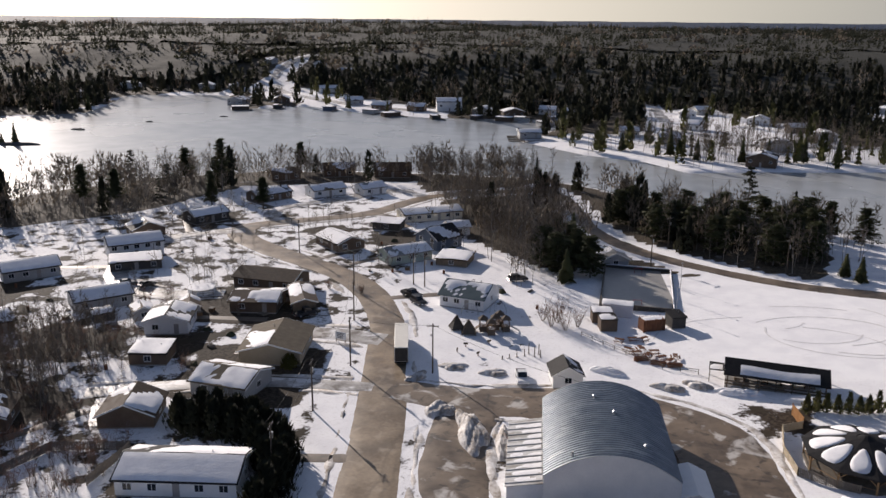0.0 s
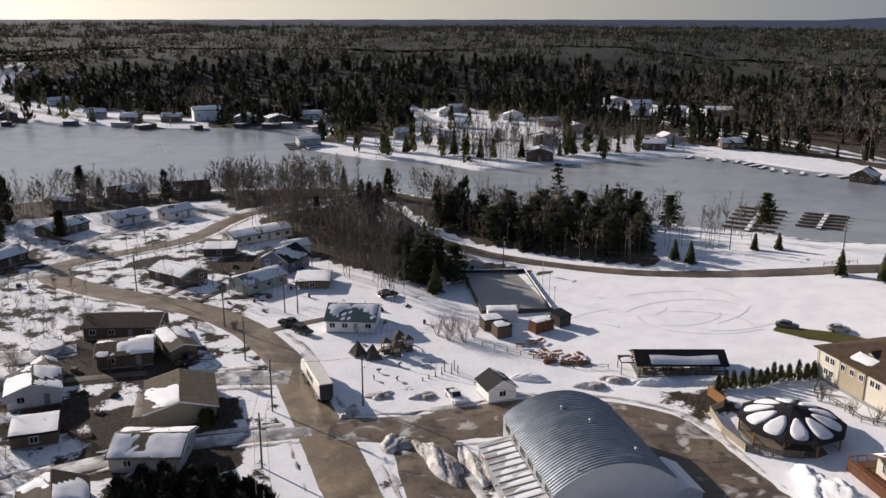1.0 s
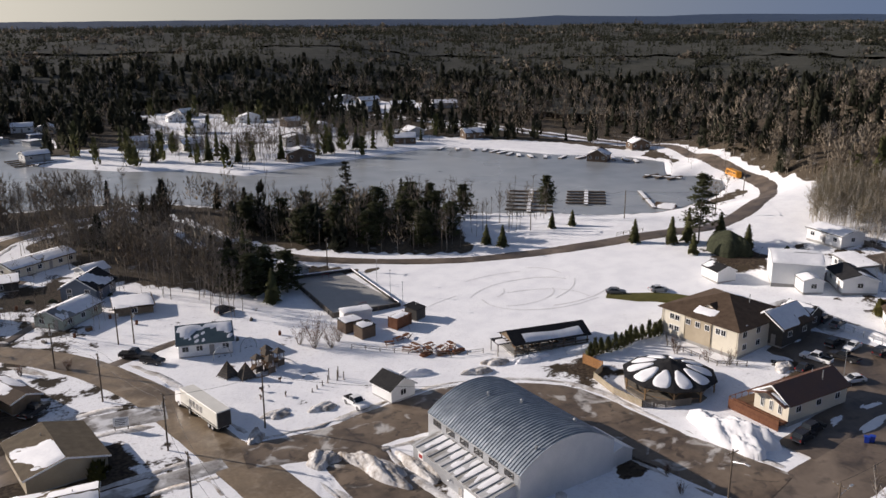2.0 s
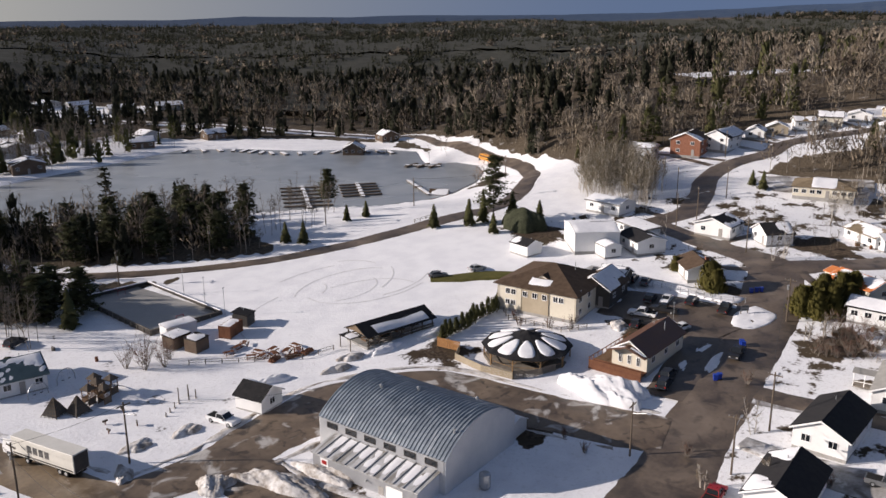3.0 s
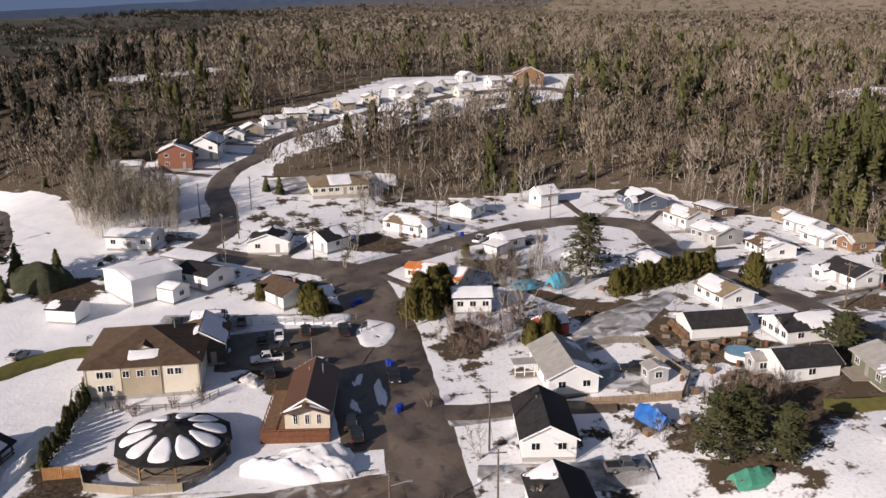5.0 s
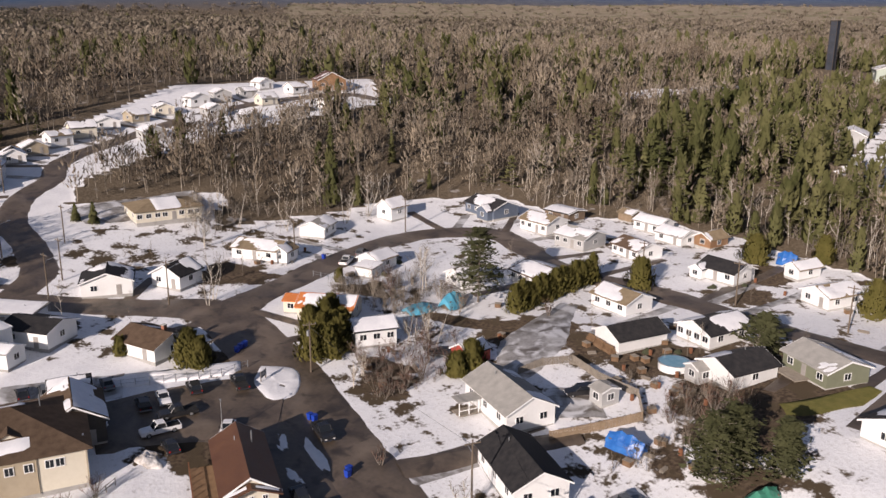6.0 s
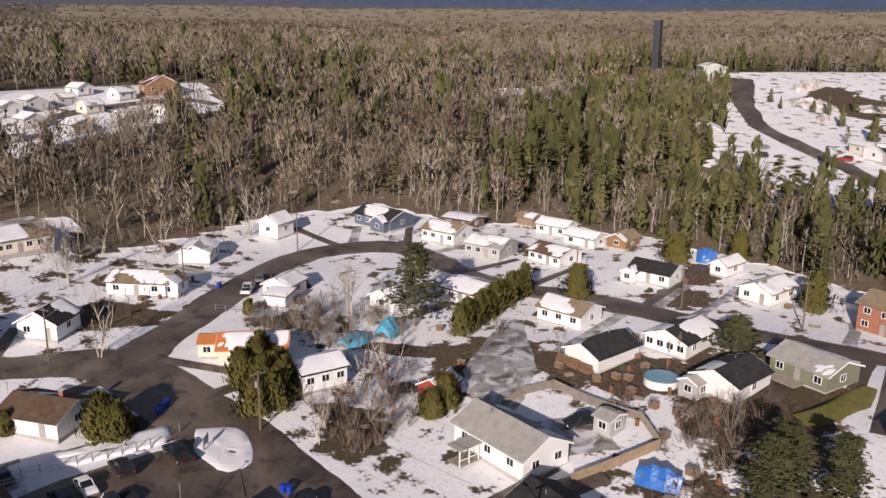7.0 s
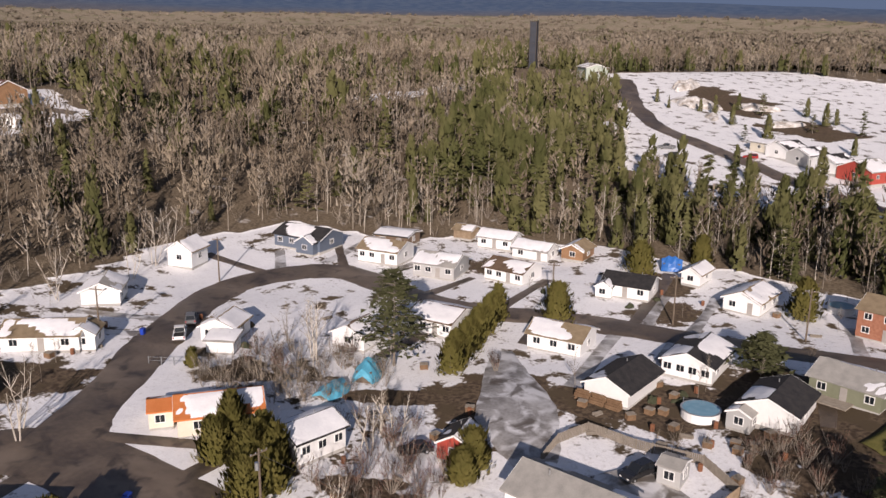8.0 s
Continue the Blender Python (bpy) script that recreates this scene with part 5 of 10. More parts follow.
house(116.2, -24.6, -170, 5, 6.2, h=2.1, rise=1.2, ridge="y", wall="log", top="tan", snow=(0.1, 0.9), win=(1, 1, 1, 1), label="orange wooden garage with snow on one slope", name="garage", category="garage")
house(146.0, -22.0, -165, 4.5, 4.5, h=2.0, rise=0.8, ridge="x", wall="wood", top="tan", snow=(0.5, 0.5), win=(0, 0, 0, 0), label="wooden shed by the woods", name="shed", category="shed")
house(109.5, 134.5, -140, 12.5, 11, h=4.6, rise=1.0, ridge="y", wall="white", top="white", snow=(0.9, 0.9), win=(0, 0, 0, 0), label="tall white warehouse with a pale roof", name="warehouse", category="warehouse", over=0.15)
house(105.2, 128.0, -124, 5.5, 4.5, h=2.5, rise=0.8, ridge="x", wall="white", top="grey", snow=(0.9, 0.8), win=(0, 1, 0, 0), door=0, label="small white garage with snow", name="garage", category="garage", over=0.2)
house(113.0, 122.5, -128, 9.5, 7.5, h=2.9, rise=1.1, ridge="x", wall="white", top="black", snow=(0.0, 0.2), win=(2, 1, 1, 1), label="white workshop with a black roof", name="workshop", category="workshop")
house(121.5, 127.2, -120, 11, 5, h=2.6, rise=0.5, roof="flat", wall="white", top="grey", snow=(0.95, 0), win=(3, 0, 0, 0), label="white mobile cabin with a snowy flat roof", name="cabin", category="cabin")
house(97.2, 146.0, -105, 6.1, 5.0, h=2.3, rise=1.1, ridge="x", wall="white", top="black", snow=(0.15, 0.0), win=(0, 0, 0, 0), label="small white shed with a dark roof in the snowy field", name="shed", category="shed", over=0.2)
house(138.6, 143.0, -100, 11, 8, h=2.8, rise=1.0, ridge="x", wall="white", top="grey", snow=(0.95, 0.9), win=(3, 1, 2, 1))
house(133.0, 110.5, -95, 9.5, 8, h=2.7, rise=1.7, ridge="y", wall="white", top="black", snow=(0.3, 0.2), win=(2, 2, 2, 2), label="white cottage with a black roof")
house(205.0, 145.6, -86, 10, 11, h=5.2, rise=2.2, ridge="y", wall="brick", top="brown", snow=(0.2, 0.4), win=(2, 2, 2, 2), floors=2, label="red two-storey house on the hill road")
house(214.5, 138.0, -94, 9, 11, h=4.4, rise=2.2, ridge="y", wall="white", top="black", snow=(0.7, 0.5), win=(2, 2, 2, 2), floors=2, label="white gabled house on the hill road")
house(196.5, 158.6, -84, 8, 8, h=4.0, rise=1.0, ridge="x", wall="grey", top="grey", snow=(0.4, 0.4), win=(2, 1, 2, 1))

# the hill suburb, small with distance
HILL = [(258, 113), (249, 120), (268, 105), (276, 95), (285, 85), (295, 72), (308, 51), (263, 78), (269, 57), (279, 38), (284, 24), (312, 30), (233, 132),
        (224, 138), (294, 46), (241, 127), (280, 68), (253, 92), (302, 62), (322, 42)]
rh = random.Random(5)
for i, (hx, hy) in enumerate(HILL):
    house(hx, hy, -60 - 25 * rh.random(), rh.uniform(6.0, 8.5), rh.uniform(5.2, 6.8), h=rh.choice((2.3, 2.5, 3.2)), rise=rh.uniform(1.2, 1.9), ridge=rh.choice("xy"),
          wall=rh.choice(("white", "white", "grey", "cream", "tan")), top=rh.choice(("black", "grey", "tan")), snow=(rh.uniform(0.5, 0.98), rh.uniform(0.5, 0.98)), win=(2, 1, 1, 1))
house(316.0, 14.7, -90, 12, 10, h=4.2, rise=3.2, ridge="y", wall="log", top="maroon", snow=(0.1, 0.1), win=(3, 1, 1, 1), label="log house with a reddish roof on the hill")

# along the far shores
FAR = [(-55, 550, 16, 11, 6, "white", 0.95), (-32, 534, 12, 9, 3, "grey", 0.8), (-14, 528, 13, 9, 3, "brown", 0.8), (8, 542, 11, 8, 3, "white", 0.9), (18, 530, 9, 8, 3, "grey", 0.9),
       (112, 415, 13, 9, 4, "grey", 0.5), (128, 515, 12, 8, 3, "white", 0.9), (95, 372, 12, 9, 4, "brown", 0.5), (160, 390, 11, 8, 3, "brown", 0.8),
       (216, 527, 16, 9, 3, "grey", 0.97), (237, 518, 16, 9, 3, "grey", 0.97), (262, 505, 16, 9, 3, "grey", 0.97), (145, 455, 12, 9, 3, "grey", 0.8), (86, 485, 10, 8, 3, "white", 0.8)]
FAR += [(-314, 650, 14, 10, 3, "white", 0.9), (-255, 657, 12, 9, 3, "grey", 0.9), (-197, 562, 12, 9, 3, "grey", 0.8), (-156, 646, 14, 9, 3, "white", 0.9), (-98, 548, 11, 8, 3, "brown", 0.9),
        (-122, 575, 12, 8, 3, "grey", 0.9), (-172, 578, 10, 8, 3, "brown", 0.9), (-75, 545, 11, 8, 3, "brown", 0.9), (65, 431, 10, 8, 3, "grey", 0.9), (240, 308, 9, 8, 3, "brown", 0.7),
        (176, 408, 10, 8, 3, "grey", 0.9), (198, 385, 10, 8, 3, "brown", 0.8), (104, 560, 11, 8, 3, "grey", 0.9), (92, 542, 10, 8, 3, "white", 0.9), (140, 482, 10, 8, 3, "brown", 0.9), (48, 453, 10, 8, 3, "grey", 0.8), (226, 583, 15, 8, 3, "grey", 0.97), (234, 560, 15, 8, 3, "grey", 0.97), (-233, 660, 10, 8, 3, "grey", 0.8), (-186, 742, 9, 7, 3, "white", 0.9), (-232, 752, 9, 7, 3, "grey", 0.8), (-320, 585, 12, 8, 3, "grey", 0.9), (-159, 720, 12, 8, 3, "white", 0.9)]
for hx, hy, a, b, hh, wl, sn in FAR:
    house(hx, hy, rh.uniform(-30, 30), a, b, h=hh, rise=2.0, ridge=rh.choice("xxy"), wall=wl, top="black", snow=(sn, sn), win=(3, 1, 1, 1))


# short driveways from the street to the houses
rd = random.Random(17)
MAIN = [(nm, [q[:2] for q in pts]) for nm, _, pts in ROADS if nm.startswith("road") and nm not in ("road_lake", "road_drive", "road_yard", "road_cross")]
for o in [q for q in scene.objects if q.parent is None and q.name.split(".")[0] in ("house", "garage")]:
    p = o.matrix_basis.translation
    if p.y > 330 or p.y < -60:
        continue
    best = None
    for nm, line in MAIN:
        for (ax, ay), (bx2, by2) in zip(line[:-1], line[1:]):
            dx, dy = bx2 - ax, by2 - ay
            s = max(0, min(1, ((p.x - ax) * dx + (p.y - ay) * dy) / (dx * dx + dy * dy)))
            q = (ax + s * dx, ay + s * dy)
            d = math.hypot(p.x - q[0], p.y - q[1])
            if best is None or d < best[0]:
                best = (d, q)
    d, q = best
    if 9 < d < 34:
        side = rd.choice((-1, 1)) * rd.uniform(5.5, 7)
        ux, uy = (q[0] - p.x) / d, (q[1] - p.y) / d
        sx, sy = -uy * side, ux * side
        e = max(1.0, d - 7)
        ribbon("driveway", rd.choice((SLUSH, WET_ROAD, WET_ROAD)), [(p.x + sx - ux * 2, p.y + sy - uy * 2, rd.uniform(3, 4.5)), (p.x + sx + ux * e * 0.5, p.y + sy + uy * e * 0.5, rd.uniform(3, 4.5)), (p.x + sx + ux * (e + 4), p.y + sy + uy * (e + 4), 4.2)],
               0.05, "wet thawed driveway beside a house", 5, 0.35, rd.randrange(9999))

# ---- the hangar and its yard ----
def hangar():
    x0, x1, y0, y1, e, apex = 2.0, 19.5, 102.0, 124.5, 5.9, 9.3
    ob = thing("hangar", (x0 + x1) / 2, (y0 + y1) / 2, 0, "big white steel hangar with an arched galvanised roof", "hangar", z=-2.1)
    hw, hl = (x1 - x0) / 2, (y1 - y0) / 2
    arc = [(-hw + 2 * hw * i / 16, e + (apex - e) * (1 - (abs(-1 + 2 * i / 16)) ** 2.1)) for i in range(17)]
    ys, lifts = [], []
    for j in range(int((2 * hl + 0.5) / 0.62)):
        ys += [-hl - 0.25 + j * 0.62 + q for q in (0.0, 0.34, 0.40, 0.56)]
        lifts += [0.0, 0.0, 0.13, 0.13]
    v, f = [], []
    for j, yy in enumerate(ys):
        lift = lifts[j]
        for i, (xx, zz) in enumerate(arc):
            v.append((xx * 1.02, yy, zz + 0.05 + lift))
    for j in range(len(ys) - 1):
        for i in range(16):
            a = j * 17 + i
            f.append((a, a + 1, a + 18, a + 17))
    child("roof", mesh_of("roof", v, f, [ROOF_STEEL]), ob, label="ribbed arched roof of galvanised steel")
    for s, nm in ((-1, "end_wall"), (1, "end_wall")):
        yy = s * hl
        part(nm, extrude_profile([(-hw, -0.5), (hw, -0.5)] + [(x, z) for x, z in arc[::-1]], yy - 0.1, yy + 0.1), STEEL_WALL_X, ob)
    for s in (-1, 1):
        w = part("side_wall", box(s * hw - 0.1, -hl + 0.1, -0.5, s * hw + 0.1, hl - 0.1, e), STEEL_WALL, ob)
        if s < 0:
            for k in range(6):
                add_window(w, pose(-hw - 0.11, hl - 2.6 - k * 3.55, e - 0.75, 0, 0, 270), 1.9, 0.75, DARK_TRIM)
    # lean-to along the west side
    lx0, lx1, ly0, ly1 = -hw - 4.9, -hw - 0.1, -hl + 0.8, hl - 3.2
    lt = part("lean_to", extrude_profile([(lx0, -0.5), (lx1, -0.5), (lx1, 4.1), (lx0, 3.3)], ly0, ly1), STEEL_WALL, ob, "white ribbed lean-to shed")
    part("lean_to_roof", extrude_profile([(lx0 - 0.25, 3.32), (lx1, 4.15), (lx1, 4.27), (lx0 - 0.25, 3.44)], ly0 - 0.2, ly1 + 0.2), LEAN_STEEL, lt)
    rng = random.Random(4)
    for k in range(11):
        yy = ly0 + 0.5 + k * (ly1 - ly0 - 0.8) / 10.5
        part("roof_rib", extrude_profile([(lx0 - 0.25, 3.44), (lx1, 4.27), (lx1, 4.37), (lx0 - 0.25, 3.54)], yy - 0.07, yy + 0.07), GALV, lt)
        if k < 10:
            a0 = rng.uniform(0.0, 0.35)
            p = Vector((lx0 + a0 * 4.8, yy + 0.12, 3.46 + a0 * 0.8))
            snow_sheet(lt, p, Vector((4.6 * (1 - a0), 0, 0.8 * (1 - a0))), Vector((0, 1.3, 0)), 0.7, 300 + k, 0.07)
    part("sign", box(lx0 - 0.06, ly1 - 2.9, 1.9, lx0 - 0.01, ly1 - 1.5, 3.0), PAINTS["white"], lt, "white sign board with a red emblem")
    part("emblem", box(lx0 - 0.09, ly1 - 2.65, 2.15, lx0 - 0.06, ly1 - 1.75, 2.75, bevel=0.02), PAINTS["red"], lt)
    part("lamp", box(lx0 - 0.5, -2.2, 2.3, lx0 - 0.01, -1.9, 2.5, bevel=0.05), GALV, lt)
    part("door", box(lx0 - 0.05, ly0 + 2.4, 0.1, lx0, ly0 + 5.2, 2.7), TRIM, lt)
    part("door", box(lx0 - 0.05, ly0 + 5.6, 0.1, lx0, ly0 + 6.5, 2.2), DOOR, lt)
    for xx, yy in ((-1.5, 5.5), (1.0, 0.5), (4.5, -7.5)):
        zz = e + (apex - e) * (1 - (abs(xx / hw)) ** 2.1)
        v = part("roof_vent", rod((xx, yy, zz), (xx, yy, zz + 0.5), 0.22, 0.22, 8), GALV, ob)
        part("vent_cap", rod((xx, yy, zz + 0.5), (xx, yy, zz + 0.7), 0.34, 0.1, 8), GALV, v)
    part("chimney", rod((-5.2, -hl + 0.9, 7.0), (-5.2, -hl + 0.9, 9.0), 0.16, 0.16, 8), GALV, ob, "tall steel flue")
    ann = part("annex", extrude_profile([(hw + 0.1, -0.5), (hw + 4.6, -0.5), (hw + 4.6, 2.9), (hw + 2.4, 4.0), (hw + 0.1, 3.4)], -hl + 0.5, -hl + 8.5), STEEL_WALL_X, ob, "small white annex")
    for s0, s1 in (((hw + 0.1, 3.45), (hw + 2.4, 4.05)), ((hw + 2.4, 4.05), (hw + 4.8, 2.85))):
        part("annex_roof", extrude_profile([s0, s1, (s1[0], s1[1] + 0.12), (s0[0], s0[1] + 0.12)], -hl + 0.3, -hl + 8.7), TRIM, ann)


ROOF_STEEL = surf("corrugated_steel", (0.15, 0.18, 0.215), (0.26, 0.30, 0.34), 0.5, 0.55, 0.05, 9, 0.3)
patched(ROOF_STEEL, (0.40, 0.43, 0.46), 0.5, 0.56, 0.7, 0.7, (0.35, 2.5, 1))
LEAN_STEEL = patched(surf("weathered_white_sheeting", (0.42, 0.42, 0.41), (0.60, 0.60, 0.60), 0.5, 0.5, 0.05, 6, 0.1), (0.20, 0.18, 0.15), 0.6, 0.5, 0.62, 0.8, (0.4, 1.6, 1))
hangar()
ob = thing("fuel_tank", 6.5, 98.6, 0, "grey steel tank on a stand behind the hangar", "tank")
part("vessel", rod((0, 0, 0.3), (0, 0, 2.2), 0.8, 0.8, 14), GALV, ob)
part("lid", rod((0, 0, 2.2), (0, 0, 2.4), 0.8, 0.5, 14), GALV, ob)
part("stand", rod((0, 0, -0.2), (0, 0, 0.3), 0.6, 0.6, 10), CONCRETE, ob)


POST_WOOD = surf("yellow_brown_posts", (0.26, 0.165, 0.085), (0.36, 0.24, 0.13), 1.5, 0.7, 0.2)


# ---- round pavilion with petals of snow ----
def octagon():
    ob = thing("bandstand", 47.0, 116.0, 12, "ten-sided open pavilion with dark roof and snow petals", "pavilion")
    n, R, e, a = 10, 8.3, 2.3, 4.7
    ang = [2 * math.pi * i / n for i in range(n)]
    part("floor", rod((0, 0, -0.5), (0, 0, 0.15), R - 0.4, R - 0.4, n), GREY_WOOD, ob)
    for i in range(n):
        t0, t1 = ang[i], ang[(i + 1) % n]
        c0, s0, c1, s1 = math.cos(t0), math.sin(t0), math.cos(t1), math.sin(t1)
        bm = bmesh.new()
        r0 = 1.3
        lo = [(R * c0, R * s0, e), (R * c1, R * s1, e), (r0 * c1, r0 * s1, a - 0.3), (r0 * c0, r0 * s0, a - 0.3)]
        v0 = [bm.verts.new(p) for p in lo]
        v1 = [bm.verts.new((p[0], p[1], p[2] + 0.16)) for p in lo]
        bm.faces.new(v0[::-1])
        bm.faces.new(v1)
        for k in range(4):
            bm.faces.new((v0[k], v0[(k + 1) % 4], v1[(k + 1) % 4], v1[k]))
        p = part("roof_panel", bm, ROOFS["black"], ob)
        # a petal of snow on each panel
        mid = np.array([(c0 + c1) / 2, (s0 + s1) / 2, 0])
        mid /= np.linalg.norm(mid)
        side = np.array([-mid[1], mid[0], 0])
        rin, rout = 2.6, 7.3
        wd = math.tan(math.pi / n)
        rng = np.random.default_rng(i)
        out = []
        for q in range(18):
            th = 2 * math.pi * q / 18
            u = 0.5 + 0.5 * math.cos(th)
            rr = rin + (rout - rin) * u
            ww = math.copysign(abs(math.sin(th)) ** 0.65, math.sin(th)) * rr * wd * (0.86 if i % 3 else 0.74) * rng.uniform(0.92, 1.03)
            ww = max(-rr * wd * 0.9, min(rr * wd * 0.9, ww))
            out.append((rr, ww))
        bm = bmesh.new()
        def zat(rr):
            return e + (a - 0.3 - e) * (R * math.cos(math.pi / n) - rr) / (R - r0) + 0.18
        rings = []
        for sc, up in ((1.0, 0.0), (0.9, 0.16), (0.6, 0.22)):
            ring = []
            for rr, ww in out:
                r2 = (rin + rout) / 2 + (rr - (rin + rout) / 2) * sc
                pt = mid * r2 + side * ww * sc
                ring.append(bm.verts.new((pt[0], pt[1], zat(r2) + up)))
            rings.append(ring)
        for ra, rb in zip(rings[:-1], rings[1:]):
            for k in range(18):
                bm.faces.new((ra[k], ra[(k + 1) % 18], rb[(k + 1) % 18], rb[k]))
        bm.faces.new(rings[-1])
        bmesh.ops.recalc_face_normals(bm, faces=bm.faces[:])
        part("snow", bm, SNOW, p, "petal of snow", smooth=True)
        post = part("post", box(-0.12, -0.12, 0, 0.12, 0.12, e, m=pose((R - 0.5) * c0, (R - 0.5) * s0, 0, 0, 0, math.degrees(t0))), POST_WOOD, ob)
        for tt in (1, -1):
            tx, ty = -s0 * tt, c0 * tt
            part("brace", rod(((R - 0.5) * c0, (R - 0.5) * s0, e - 1.0), ((R - 0.5) * c0 + tx, (R - 0.5) * s0 + ty, e - 0.05), 0.07, 0.07, 4), POST_WOOD, post)
        part("beam", rod(((R - 0.5) * c0, (R - 0.5) * s0, e - 0.12), ((R - 0.5) * c1, (R - 0.5) * s1, e - 0.12), 0.13, 0.13, 4), POST_WOOD, ob)
        if i not in (2, 7):
            part("rail", rod(((R - 0.5) * c0, (R - 0.5) * s0, 0.85), ((R - 0.5) * c1, (R - 0.5) * s1, 0.85), 0.06, 0.06, 4), POST_WOOD, ob)
    part("cap", rod((0, 0, a - 0.35), (0, 0, a + 0.25), 1.5, 0.3, n), ROOFS["black"], ob)


octagon()


def fence(pts, h, mat, label, step=2.0, boards=True, rail=0.05, name="fence", top=True):
    """Posts with boards or rails between them, following the land."""
    x0, y0 = pts[0]
    ob = thing(name, x0, y0, 0, label, "fence")
    z0 = ground(x0, y0)
    line = []
    for (ax, ay), (bx, by) in zip(pts[:-1], pts[1:]):
        n = max(1, round(math.hypot(bx - ax, by - ay) / step))
        line += [(ax + (bx - ax) * i / n, ay + (by - ay) * i / n) for i in range(n)]
    line.append(pts[-1])
    P = [Vector((x - x0, y - y0, ground(x, y) - z0)) for x, y in line]
    for p in P:
        part("post", box(-0.06, -0.06, -0.4, 0.06, 0.06, h + 0.1, m=Matrix.Translation(p)), mat, ob)
    for a, b in zip(P[:-1], P[1:]):
        if boards:
            d = b - a
            L = d.length
            m = Matrix.Translation(a) @ Vector((d.x, d.y, 0)).to_track_quat("X", "Z").to_matrix().to_4x4()
            bm = bmesh.new()
            n = max(2, int(L / 0.22))
            for i in range(n):
                q = (i + 0.5) / n
                add_box(bm, q * L - 0.095, -0.02, 0.05 + d.z * q, q * L + 0.095, 0.02, h + d.z * q)
            bmesh.ops.transform(bm, matrix=m, verts=bm.verts[:])
            tagged(part("board_panel", bm, mat, ob), kind="stuff")
        else:
            for zz in (h * 0.55, h):
                part("rail", rod(a + Vector((0, 0, zz)), b + Vector((0, 0, zz)), rail, rail, 4), mat, ob)
    return ob


ORANGE_WOOD = surf("new_wood_boards", (0.38, 0.19, 0.075), (0.50, 0.27, 0.12), 1.5, 0.7, 0.2)
fence([(41.9, 132.4), (42.2, 127.6)], 1.9, ORANGE_WOOD, "orange-brown board fence panel by the hedge")
fence([(42.2, 127.6), (38.8, 126.2), (37.2, 119.5), (37.4, 113.1)], 1.3, WALLS["tan"], "tan retaining fence round the pavilion lawn")
fence([(37.4, 113.1), (40.4, 110.6), (44.2, 108.6)], 1.3, GREY_WOOD, "grey wooden fence beside the road")
fence([(60, 134.5), (66, 136), (72, 134)], 1.1, GREY_WOOD, "low rail fence by the hall", boards=False)
fence([(64, 112.5), (60, 116), (60, 128), (63, 131)], 1.0, GREY_WOOD, "low railing along the hall path", boards=False)


